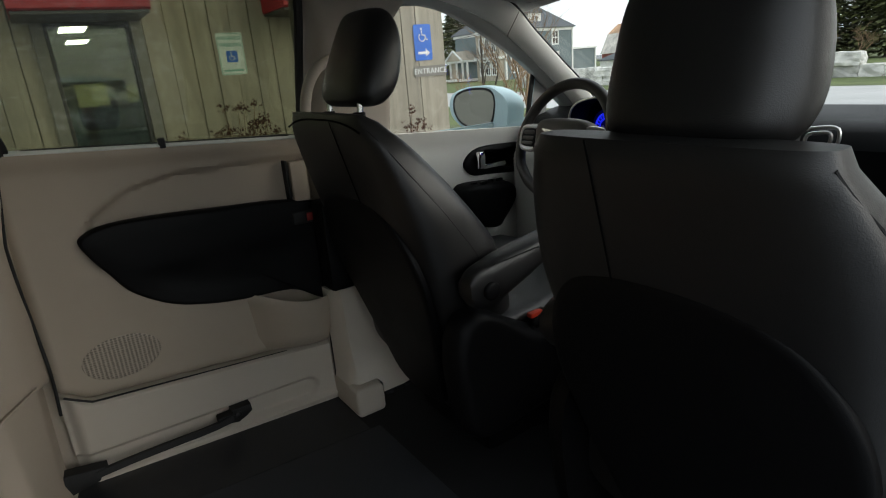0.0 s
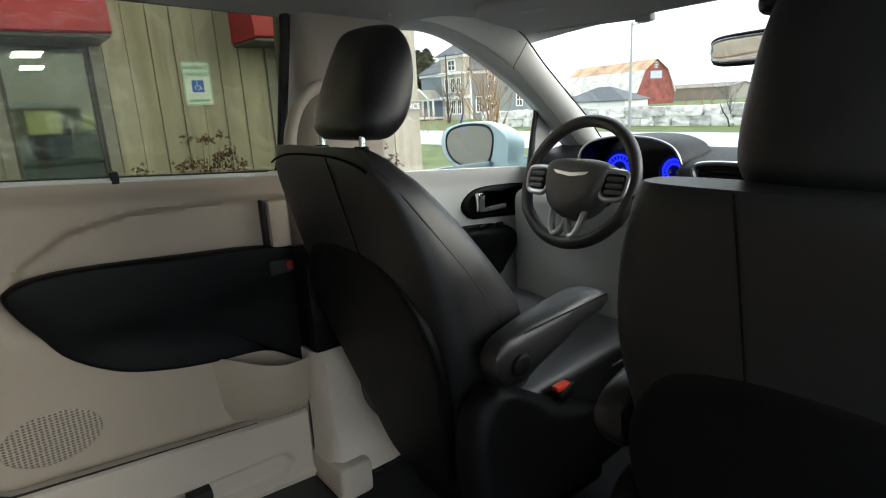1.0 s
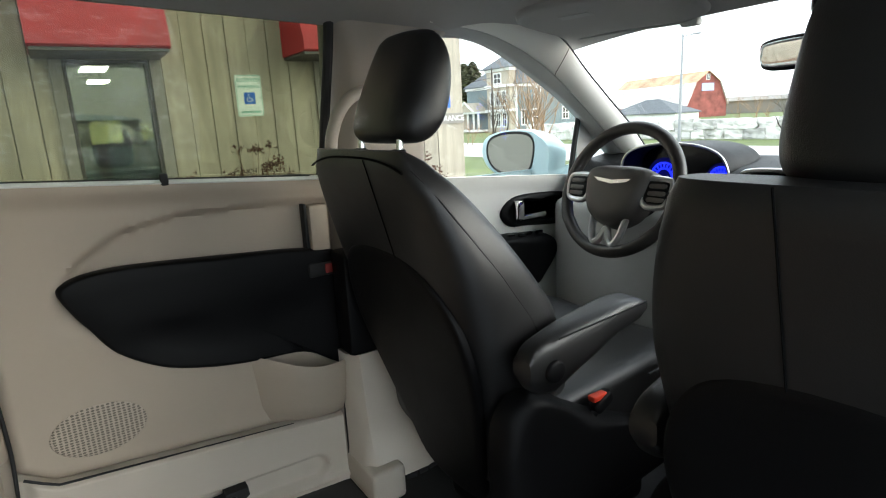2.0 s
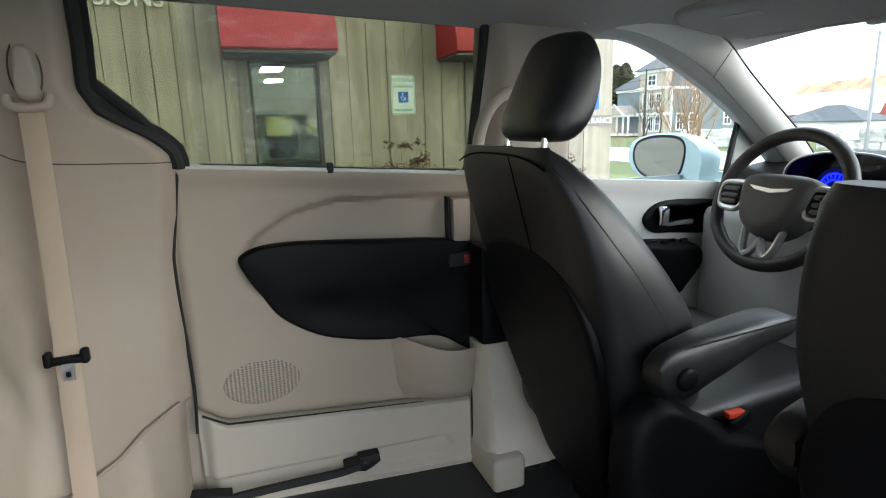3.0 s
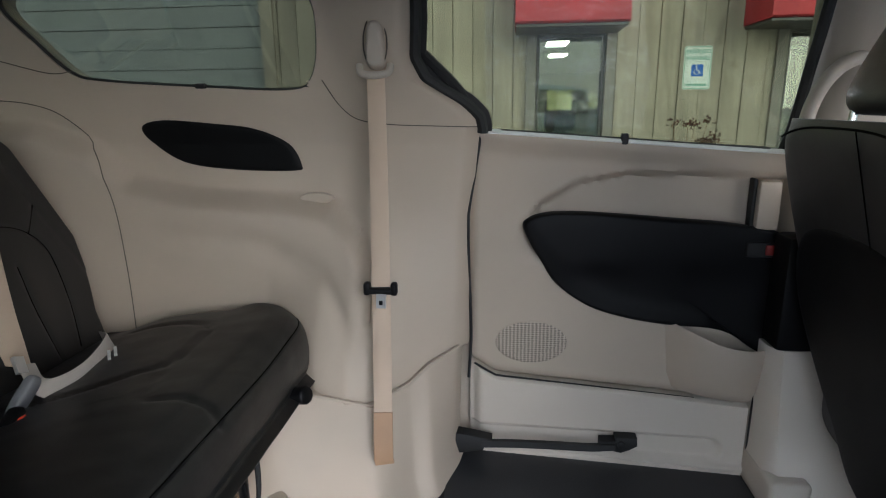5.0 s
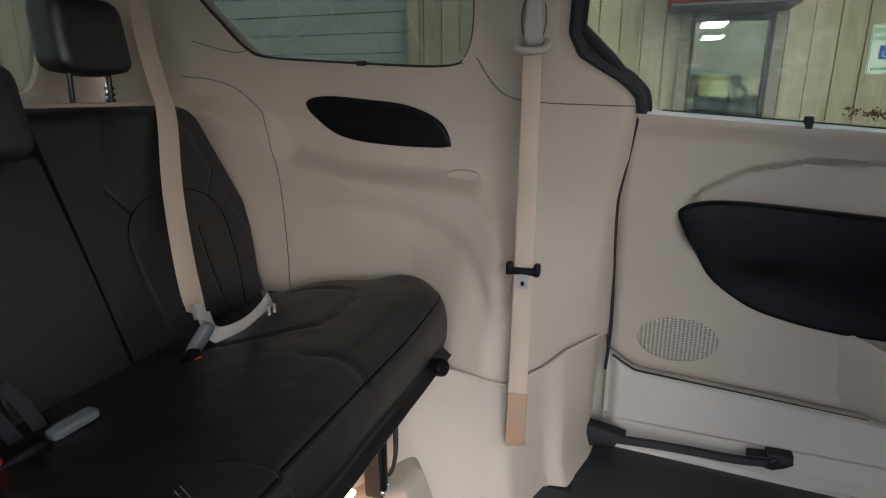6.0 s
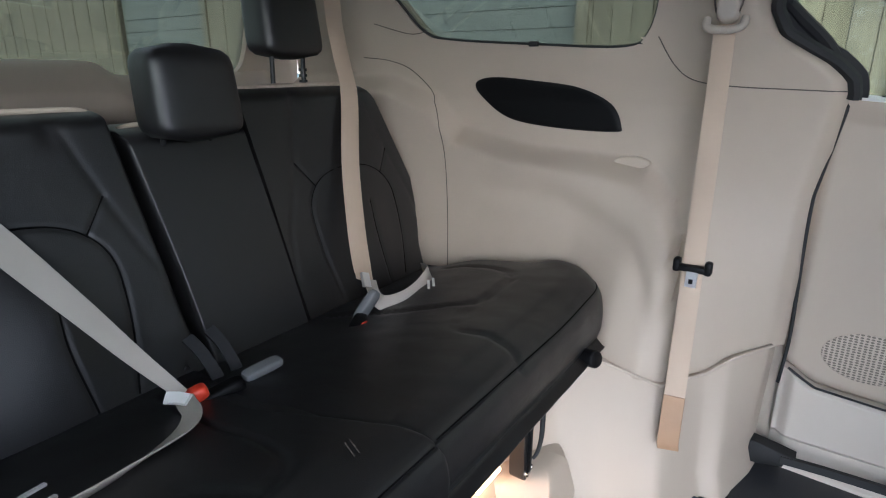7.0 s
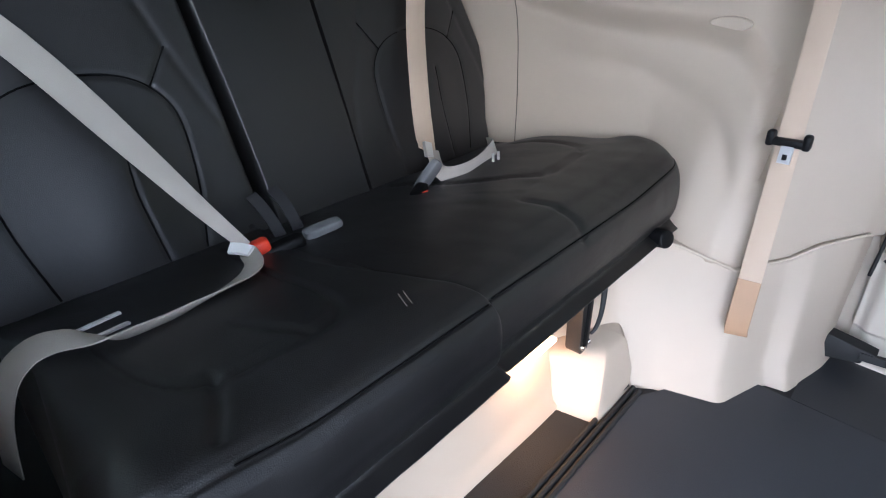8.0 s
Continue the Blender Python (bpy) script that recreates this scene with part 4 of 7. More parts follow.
def front_seat(cx, inner, label, top=1.255, slim=1.0, drop=0.0, lean=1.0, shoulder=0.0):
    """inner: +1 when the seat's armrest is on its right side."""
    seat = thing("front_seat", (cx, 0.3, floor_z(0.3)), label, "seat", "front seats")
    X = lambda u: cx + inner * u
    back_y = lambda z: -0.062 + (1.22 - z) * 0.27
    width = [(0.50, 0.27), (0.62, 0.34), (0.75, 0.43), (0.90, 0.495), (1.05, 0.505), (1.15, 0.475), (1.21, 0.43), (1.235, 0.395), (1.25, 0.35), (top, 0.30)]
    width = [(z, w * slim) for z, w in width]
    width = [(0.50 + (top - 0.50) * k / 60, along(width, 0.50 + (top - 0.50) * k / 60) * (1 - shoulder * soft_step(1.02, top + 0.03, 0.50 + (top - 0.50) * k / 60))) for k in range(61)]
    width = [(z, sum(width[min(60, max(0, i + j))][1] for j in range(-3, 4)) / 7) for i, (z, w) in enumerate(width)]
    deep = [(0.50, 0.22), (0.80, 0.250), (0.954, 0.235), (1.02, 0.200), (1.10, 0.155), (1.17, 0.112), (1.21, 0.085), (1.24, 0.058), (top, 0.02)]
    bm = bmesh.new()
    loops = []
    for k in range(34):
        z = 0.50 + (top - 0.50) * (k / 33) ** 0.8
        w, d = along(width, z), along(deep, z)
        yb = back_y(z) + 0.014 * soft_step(1.225, top, z)
        hollow = 0.045 * soft_step(0.6, 0.8, z) * soft_step(1.22, 1.0, z)
        loops.append(ring(cx, yb + d / 2, w, d, z, (5.5, 3.6), 44, lambda u, v: (0, -hollow * (1 - min(1, abs(u) * 1.3) ** 2) * (v > 0), 0)))
    loft(bm, loops)
    back = part("backrest", bm, LEATHER, seat, "black leather backrest", 60)

    def skin(u, z, f):
        """A point on the backrest's side, f from its rear (0) to its front (1)."""
        return Vector((cx + u * along(width, z) * 0.497, back_y(z) + along(deep, z) * f, z))
    for u in (-1, 1):
        bm = bmesh.new()
        tube(bm, [skin(u * (1.0 if z < 1.19 else 0.985), z, along([(0.9, 0.62), (1.05, 0.5), (1.22, 0.25)], z)) for z in [1.225 - 0.33 * k / 20 for k in range(21)]], 0.0019, 6)
        part("piping", bm, RUBBER, seat, "black piping seam")
    bm = bmesh.new()
    if not shoulder:
        tube(bm, [Vector((cx + u, back_y(1.24) + 0.008 - 0.004 * math.cos(u * 8), 1.243 - 0.02 * abs(u / 0.18) ** 3 + (top - 1.255))) for u in [(-0.185 + 0.37 * k / 20) * (1 - shoulder * 1.2) for k in range(21)]], 0.0022, 6)
    tube(bm, [Vector((X(0.07), back_y(z) - 0.001, z)) for z in [1.24 - 0.30 * k / 12 for k in range(13)]], 0.0011, 6)
    part("top_seam", bm, STITCH, seat, "stitched top seam")
    # hard lower shell with the map pocket
    bm = bmesh.new()
    PANEL = curve([(-0.09, 0.50), (-0.145, 0.62), (-0.205, 0.80), (-0.215, 0.92), (-0.17, 1.02), (-0.08, 1.065), (0.08, 1.065), (0.17, 1.02), (0.215, 0.92), (0.205, 0.80), (0.145, 0.62), (0.09, 0.50)], 5)
    dome(bm, PANEL, lambda u, z, h: Vector((X(u), back_y(z) + 0.004 - h, z)), 0.0075, 0.02)
    part("back_pocket", bm, VINYL, seat, "black map pocket panel")
    # headrest: flat rear, bulged front, on two chrome posts
    bm = bmesh.new()
    rows = [(1.262, 0.085, 0.008, 0.040), (1.267, 0.105, -0.004, 0.058), (1.285, 0.118, -0.014, 0.080), (1.315, 0.123, -0.009, 0.098), (1.36, 0.121, 0.010, 0.110), (1.40, 0.115, 0.028, 0.112), (1.43, 0.105, 0.042, 0.106), (1.447, 0.092, 0.050, 0.096), (1.456, 0.07, 0.056, 0.086), (1.459, 0.04, 0.062, 0.078)]
    rows = [(z, w, a - (1 - lean) * 0.022 * soft_step(1.30, 1.44, z), b - (1 - lean) * 0.016 * soft_step(1.30, 1.44, z)) for z, w, a, b in rows]
    rows = [tuple(p) for p in curve([(r[0], r[1], r[2]) for r in rows], 3, False)], [p.x for p in curve([(r[3], 0, 0) for r in rows], 3, False)]
    loft(bm, [ring(cx, (a[2] + b) / 2, 2 * a[1] * slim, b - a[2], a[0] + (top - 1.255) - drop, (4.2, 3.0), 44, lambda u, v: (0, 0.012 * abs(u) ** 4 * (v < 0), 0)) for a, b in zip(*rows)])
    part("headrest", bm, LEATHER, seat, "black leather headrest", 60)
    for u in (-0.075, 0.075):
        bm = bmesh.new()
        tube(bm, [(cx + u, 0.0, top - 0.03), (cx + u, 0.008, top + 0.05)], 0.0066, 12)
        post = part("headrest_post", bm, CHROME, seat, "chrome headrest post")
        bm = bmesh.new()
        disc(bm, (cx + u, 0.0, top - 0.012), (0, 0, 1), 0.014, 0.01, 14, 0.003)
        part("collar", bm, VINYL, post, "black collar")
    # cushion and base
    bm = bmesh.new()
    loops = []
    for k in range(20):
        s = k / 19
        y = 0.12 + 0.55 * s
        w = 0.50 - 0.03 * (1 - s) - 0.10 * max(0, s - 0.88) * 4
        zt = 0.745 + 0.05 * s - 0.30 * max(0, s - 0.88)
        h = 0.17 - 0.5 * max(0, s - 0.88)
        loop = []
        for q in range(36):
            a = 2 * math.pi * (q + 0.5) / 36
            u = math.copysign(abs(math.cos(a)) ** 0.5, math.cos(a))
            v = math.copysign(abs(math.sin(a)) ** 0.5, math.sin(a))
            loop.append(Vector((X(u * w / 2), y, zt - h / 2 + v * h / 2 + (0.03 * abs(u) ** 4 if v > 0 else 0))))
        loops.append(loop)
    loft(bm, loops)
    part("cushion", bm, LEATHER, seat, "black leather seat cushion", 60)
    SH = curve([(0.055, 0.66), (0.058, 0.755), (0.08, 0.80), (0.12, 0.818), (0.17, 0.80), (0.28, 0.735), (0.45, 0.66), (0.60, 0.63), (0.60, 0.55), (0.30, 0.50), (0.10, 0.50)], 5)
    bm = bmesh.new()
    dome(bm, SH, lambda y, z, h: Vector((X(0.24 + h), y, z)), 0.045, 0.035)
    part("side_shield", bm, VINYL, seat, "black plastic side shield")
    bm = bmesh.new()
    block(bm, (cx - 0.16, 0.22, floor_z(0.3)), (cx + 0.16, 0.60, 0.57), 0.02)
    part("base", bm, VINYL, seat, "black seat base")
    # armrest, folded down
    bm = bmesh.new()
    loops = []
    for k in range(22):
        s = k / 21
        y = 0.085 + 0.295 * s
        zt = along([(0.0, 0.905), (0.06, 0.927), (0.3, 0.944), (0.75, 0.962), (0.9, 0.960), (1, 0.947)], s)
        zb = along([(0.0, 0.865), (0.06, 0.838), (0.2, 0.832), (0.35, 0.856), (0.7, 0.902), (0.9, 0.914), (1, 0.926)], s)
        w = along([(0, 0.045), (0.2, 0.06), (0.5, 0.07), (0.9, 0.068), (1, 0.05)], s)
        loops.append([Vector((X(0.29) + math.copysign(abs(math.cos(a)) ** 0.55, math.cos(a)) * w / 2, y, (zt + zb) / 2 + math.copysign(abs(math.sin(a)) ** 0.55, math.sin(a)) * (zt - zb) / 2)) for a in [2 * math.pi * (q + 0.5) / 28 for q in range(28)]])
    loft(bm, loops)
    rest = part("armrest", bm, LEATHER, seat, "black leather armrest", 60)
    bm = bmesh.new()
    disc(bm, (X(0.285), 0.135, 0.878), (inner, 0, 0), 0.021, 0.040, 26, 0.006)
    part("pivot_cap", bm, VINYL, rest, "black pivot cap")
    bm = bmesh.new()
    tube(bm, [Vector((X(0.29) + 0.033 * inner, 0.14 + 0.225 * k / 12, 0.936 + 0.014 * k / 12)) for k in range(13)], 0.0018, 6)
    part("armrest_seam", bm, VINYL, rest, "dark stitching")
    bm = bmesh.new()
    tube(bm, [(X(0.262), 0.24, 0.66), (X(0.262), 0.295, 0.725)], 0.010, 8)
    rounded(bm, (X(0.262), 0.315, 0.74), (0.026, 0.055, 0.03), 4, 8, 20, Euler((radians(25), 0, 0)).to_matrix())
    b = part("buckle", bm, VINYL, seat, "black belt buckle")
    bm = bmesh.new()
    block(bm, (X(0.262) - 0.009, 0.285, 0.748), (X(0.262) + 0.009, 0.325, 0.760), 0.003)
    part("release_button", bm, RED, b, "red release button")
    return seat


front_seat(-0.39, 1, "black leather driver's seat with headrest and folded-down armrest")
front_seat(0.43, -1, "black leather passenger seat seen from behind", 1.24, 0.955, 0.02, 0.0, 0.11)

# ---- third-row bench ----
bench = thing("bench_seat", (0, -1.35, floor_z(-1.3)), "black leather split third-row bench with three headrests", "bench seat")


def end_round(x, x0, x1, r0=0.03, r1=0.03):
    e = min(1, (x - x0) / r0, (x1 - x) / r1)
    return math.sqrt(max(0.0, 1 - (1 - max(0, e)) ** 2))


def near_line(p, line):
    """Distance from p to a polyline, all in (u, v)."""
    best = 9.0
    for a, b in zip(line, line[1:]):
        d = b - a
        t = max(0, min(1, (p - a).dot(d) / max(d.length_squared, 1e-12)))
        best = min(best, (a + d * t - p).length)
    return best


def groove(p, lines, depth, wide=0.007):
    return -depth * sum(math.exp(-(near_line(p, L) / wide) ** 2) for L in lines)


split_x = lambda y: 0.096 + 0.22 * max(0.0, -1.03 - y) * soft_step(-1.60, -1.30, y)
front_far = lambda x: -1.018 - 0.11 * soft_step(-0.48, -0.68, x) ** 2
front_near = lambda x: -1.006 - 0.05 * soft_step(0.50, 0.55, x) ** 2


def bench_cushion(x0, x1, near, label, seams, deep):
    """A flat-topped pad with a sewn edge and an upright front border. seams: polylines in (x, y); deep: their depths."""
    edge_of = front_near if near else front_far
    bm = bmesh.new()
    loops, n = [], 110
    for k in range(n + 1):
        s = 0.5 - 0.5 * math.cos(math.pi * k / n)
        x = x0 + (x1 - x0) * (0.5 * s + 0.5 * k / n)
        rd = end_round(x, x0, x1, 0.010 if near else 0.040, 0.05 if near else 0.010)
        drop = 0.94 if (x < 0.2 if near else x > 0) else 0.50
        wing = soft_step(0.36, 0.54, x) if near else soft_step(-0.30, -0.60, x)
        fy = edge_of(x)
        hump = 0.026 * wing
        zt, zb = (0.808 if near else 0.802), 0.705
        lift = 0.006 * math.cos(math.pi * min(1, abs(x - (x0 + x1) / 2) / (x1 - x0) * 1.6))
        pts = [(-1.62, zb - 0.02), (-1.62, zt - 0.085), (-1.54, zt - 0.060), (-1.40, zt - 0.034 + hump), (-1.25, zt - 0.006 + hump + lift), (min(-1.13, fy - 0.11), zt + 0.010 + hump + lift), (fy - 0.075, zt + 0.012 + hump), (fy - 0.040, zt + 0.009 + hump * 0.95), (fy - 0.025, zt + 0.003 + hump * 0.85), (fy - 0.0175, zt - 0.0035 + hump * 0.8), (fy - 0.011, zt - 0.0065 + hump * 0.7),
               (fy - 0.002, zt - 0.020 + hump * 0.4), (fy + 0.003, zt - 0.045 + hump * 0.1), (fy + 0.003, zt - 0.065), (fy + 0.002, zb + 0.022), (fy - 0.006, zb + 0.002), (fy - 0.03, zb - 0.012)]
        mid = Vector((-1.3, 0.745))
        loop = []
        for p in curve(pts, 9):
            t_ = split_x(p.x) - 0.096
            xx = x + t_ * ((x1 - x) / (x1 - x0) if near else (x - x0) / (x1 - x0))
            if near:
                xx += 0.15 * max(0.0, p.x + 1.36) * ((x - x0) / (x1 - x0)) ** 3
            q = Vector((xx, mid.x + (p.x - mid.x) * (1 - 0.09 * (1 - drop) * (1 - rd)), mid.y + (p.y - mid.y) * (drop + (1 - drop) * rd)))
            if p.y > 0.73 and p.x > -1.58:
                u = Vector((xx, p.x))
                for L, dd in zip(seams, deep):
                    q.z += groove(u, (L,), dd, 0.0062)
                q.z += 0.0016 * noise.noise(Vector((xx * 9, p.x * 7, 2.0))) + 0.0010 * noise.noise(Vector((xx * 24, p.x * 15, 5.0)))
            if p.x > fy - 0.02 and p.y < zt - 0.015:
                q.y += 0.0014 * noise.noise(Vector((xx * 14, 3.0, p.y * 9)))
            loop.append(q)
        loops.append(loop)
    loft(bm, loops)
    c = part("cushion", bm, LEATHER, bench, label, 60)
    bm = bmesh.new()
    pts = []
    for k in range(61):
        x = x0 + 0.075 + (x1 - x0 - 0.085) * k / 60 if not near else x0 + 0.008 + (x1 - x0 - 0.075) * k / 60
        wing = soft_step(0.36, 0.54, x) if near else soft_step(-0.30, -0.60, x)
        pts.append(Vector((x, edge_of(x) - 0.0172, (0.808 if near else 0.802) - 0.0032 + 0.0208 * wing)))
    tube(bm, pts, 0.0014, 6)
    part("edge_seam", bm, STITCH, c, "black sewn edge seam")
    return c


poly = lambda *p: curve(p, 4, False)
bench_cushion(-0.645, 0.094, False, "wide black leather cushion",
              (poly((-0.22, -1.54), (-0.25, -1.46), (-0.275, -1.39), (-0.322, -1.28), (-0.335, -1.238), (-0.40, -1.215), (-0.50, -1.23), (-0.545, -1.30), (-0.56, -1.45)),
               poly((-0.197, -1.171), (-0.200, -1.12), (-0.190, -1.075), (-0.157, -1.03)), poly((-0.195, -1.18), (-0.23, -1.205), (-0.30, -1.222))), (0.0075, 0.0060, 0.004))
near_cushion = bench_cushion(0.098, 0.533, True, "narrow black leather cushion",
              (poly((0.20, -1.52), (0.222, -1.36), (0.226, -1.25), (0.237, -1.175), (0.262, -1.138), (0.300, -1.124), (0.36, -1.128), (0.423, -1.136), (0.458, -1.16), (0.475, -1.24), (0.48, -1.40)),
               poly((0.420, -1.140), (0.436, -1.10), (0.452, -1.072), (0.464, -1.052)), poly((0.345, -1.22), (0.328, -1.176), (0.305, -1.128))), (0.0065, 0.0080, 0.004))
# a small scuff on the narrow cushion
bm = bmesh.new()
for dx in (0.0, 0.009):
    tube(bm, [Vector((0.172 + dx + 0.004 * k, -1.110 + 0.009 * k, 0.8215 - 0.0004 * k)) for k in range(4)], 0.0010, 5)
part("scuff", bm, JOINT, near_cushion, "small brown scuff mark")
for x0, x1, edge_of in ((-0.63, 0.088, front_far), (0.0925, 0.535, front_far)):
    bm = bmesh.new()
    loops = []
    for k in range(25):
        x = x0 + (x1 - x0) * k / 24
        fy = edge_of(x) - 0.012
        loops.append([Vector(p) for p in ((x, -1.58, 0.62), (x, -1.58, 0.70), (x, fy, 0.706), (x, fy - 0.004, 0.67), (x, fy - 0.030, 0.612), (x, fy - 0.06, 0.604))])
    loft(bm, loops)
    part("cushion_tray", bm, VINYL, bench, "black plastic cushion tray", 40)
bm = bmesh.new()
tube(bm, [Vector((x, front_far(x) - 0.013, 0.668)) for x in [-0.50 + 0.57 * k / 12 for k in range(13)]], 0.003, 6)
part("tray_lip", bm, VINYL, bench, "black moulded lip")
# release lever in the gap below the far end
bm = bmesh.new()
disc(bm, (-0.435, -1.018, 0.700), (0.35, 0.9, 0.25), 0.019, 0.034, 22, 0.004)
tube(bm, [(-0.44, -1.05, 0.695), (-0.30, -1.055, 0.675)], 0.009, 8)
part("release_knob", bm, VINYL, bench, "black release knob")
for x, y in ((-0.215, -1.035), (0.30, -1.20)):
    bm = bmesh.new()
    prism(bm, [(-0.020, 0.700), (0.022, 0.700), (0.016, 0.545), (0.010, 0.535), (-0.014, 0.535), (-0.018, 0.548)], lambda u, z, h: Vector((x + u, y + h, z)), -0.030, 0.0)
    leg = part("leg_bracket", bm, DARKSTEEL, bench, "dark steel leg bracket")
    bm = bmesh.new()
    block(bm, (x - 0.006, y - 0.004, 0.552), (x + 0.004, y + 0.006, 0.690), 0.002)
    part("bracket_rib", bm, VINYL, leg, "raised rib")
    for u, z in ((-0.010, 0.556), (0.008, 0.550)):
        bm = bmesh.new()
        disc(bm, (x + u, y, z), (0, 1, 0), 0.0055, 0.007, 8, 0.001)
        part("bolt", bm, CHROME, leg, "bright bolt")
    bm = bmesh.new()
    tube(bm, curve([(x - 0.05, y - 0.006, 0.70), (x - 0.048, y + 0.004, 0.66), (x - 0.040, y + 0.008, 0.61), (x - 0.034, y + 0.004, 0.575), (x - 0.022, y, 0.565)], 4, False), lambda s: 0.007 - 0.004 * s, 8)
    part("latch_cable", bm, RUBBER, leg, "black latch cable")
RECLINE = 0.29
REC = lambda x, s, h: Vector((x, -1.632 - RECLINE * (s - 0.70) + h, s))


def bench_back(xl, xr, s0, s1, ctr, label, edges_=(0.013, 0.013)):
    """xl, xr: the side edges as (height, x) pairs; relief runs over a regular grid."""
    lines, folds = [], []
    if ctr is not None:
        lines.append(curve([(ctr - 0.120, 0.74), (ctr - 0.142, 0.84), (ctr - 0.150, 0.93), (ctr - 0.143, 0.978), (ctr - 0.116, 1.014), (ctr - 0.075, 1.036), (ctr - 0.025, 1.045), (ctr + 0.025, 1.045), (ctr + 0.075, 1.036), (ctr + 0.116, 1.014), (ctr + 0.143, 0.978), (ctr + 0.150, 0.93), (ctr + 0.142, 0.84), (ctr + 0.120, 0.74)], 4, False))
        for q in (-1, 1):
            lines.append([Vector((ctr + q * 0.117, 1.013)), Vector((ctr + q * 0.162, 1.071))])
            folds.append(curve([(ctr + q * 0.125, 1.20), (ctr + q * 0.136, 1.15), (ctr + q * 0.162, 1.071), (ctr + q * 0.198, 0.98), (ctr + q * 0.224, 0.92), (ctr + q * 0.240, 0.82)], 4, False))
        lines = [[p for p in L if min(along(xl, p.y), along(xr, p.y)) + 0.016 < p.x < max(along(xl, p.y), along(xr, p.y)) - 0.016] for L in lines]
        lines = [L for L in lines if len(L) > 3 or len(L) == 2]
        lines.append(curve([(ctr - 0.05, 0.74), (ctr - 0.035, 0.86), (ctr - 0.045, 0.955)], 6, False))
    bm = bmesh.new()
    nu, nv = 100, 120
    loops = []
    for j in range(nv + 1):
        s = s0 + (s1 - s0) * j / nv
        a, b = along(xl, s), along(xr, s)
        if a > b:
            a, b = b, a
        row = []
        for i in range(nu + 1):
            f = i / nu
            x = a + (b - a) * f
            e = min(1, (x - a) / edges_[0], (b - x) / edges_[1], (s - s0) * 1.5 / 0.028, (s1 - s) / 0.028)
            h = 0.062 * math.sqrt(max(0, 1 - (1 - e) ** 2))
            if ctr is not None:
                h += 0.018 * math.exp(-((x - ctr) / 0.10) ** 2 - ((s - 0.86) / 0.14) ** 2)
                h += 0.0022 * noise.noise(Vector((x * 11, s * 8, ctr))) * e
                h -= 0.010 * math.exp(-((abs(x - ctr) - 0.11) / 0.018) ** 2) * soft_step(s1 - 0.07, s1 - 0.01, s) * e
                h += (groove(Vector((x, s)), lines, 0.0032, 0.0042) + groove(Vector((x, s)), folds, 0.0022, 0.008)) * e
            else:
                h += 0.008 * math.exp(-((s - 0.9) / 0.2) ** 2) * e
            row.append(REC(x, s, h))
        loops.append([REC(a, s, -0.07)] + row + [REC(b, s, -0.07)])
    loft(bm, loops)
    b = part("backrest", bm, LEATHER, bench, label, 60)
    for L in lines:
        bm = bmesh.new()
        tube(bm, [REC(p.x, p.y, 0.0598 + 0.018 * math.exp(-((p.x - ctr) / 0.10) ** 2 - ((p.y - 0.86) / 0.14) ** 2) - 0.0008) for p in L if p.y < s1 - 0.03], 0.0023 if ctr > 0 else 0.0015, 5)
        part("stitched_seam", bm, STITCH, b, "dark stitched seam")
    return b


edge_mid = [(0.69, -0.190), (0.80, -0.182), (1.0, -0.170), (1.24, -0.156)]
for xl, xr, top_, ctr, lab, rim_ in (
        ([(0.69, -0.645), (0.80, -0.648), (0.90, -0.676), (0.98, -0.682), (1.10, -0.643), (1.20, -0.610), (1.237, -0.58)], [(s_, x_ - 0.002) for s_, x_ in edge_mid], 1.237, -0.430, "outer padded backrest", (0.016, 0.004)),
        (edge_mid, [(0.69, 0.050), (0.72, 0.058), (0.82, 0.066), (1.0, 0.081), (1.175, 0.097)], 1.175, None, "centre backrest", (0.004, 0.006)),
        ([(0.69, 0.066), (0.80, 0.078), (1.0, 0.095), (1.209, 0.112)], [(0.69, 0.56), (0.80, 0.57), (0.95, 0.595), (1.08, 0.545), (1.209, 0.48)], 1.209, 0.322, "outer padded backrest", (0.007, 0.014))):
    b = bench_back(xl, xr, 0.69, top_, ctr, lab, rim_)
    ends = sorted((xl[-1][1], xr[-1][1]))
    rim = [(ends[0] + 0.02, top_ - 0.004), (ends[0] + 0.05, top_ + 0.002), ((ends[0] + ends[1]) / 2, top_ + 0.003), (ends[1] - 0.05, top_ + 0.002), (ends[1] - 0.02, top_ - 0.004)]
    if ctr is not None and ctr < 0:
        rim = rim[:4] + [(ends[1] - 0.014, top_ - 0.003), (ends[1] - 0.001, top_ - 0.018), (ends[1] - 0.004, top_ - 0.06)]
    if ctr is not None and ctr > 0:
        rim = [(ends[0] + 0.004, top_ - 0.06), (ends[0] + 0.001, top_ - 0.018), (ends[0] + 0.014, top_ - 0.003)] + rim[1:]
    bm = bmesh.new()
    tube(bm, [REC(p.x, p.y, 0.008) for p in curve(rim, 6, False)], 0.0055, 8)
    part("back_edging", bm, BEIGE, b, "beige backrest edging", 60)
    for bx in ((-0.088,) if ctr is None else (0.111, 0.274) if ctr > 0 else (-0.41,)):
        bm = bmesh.new()
        disc(bm, REC(bx, 0.742, 0.050), (0, 1, 0.1), 0.008, 0.012, 14, 0.002)
        part("trim_button", bm, RUBBER, b, "black trim button")
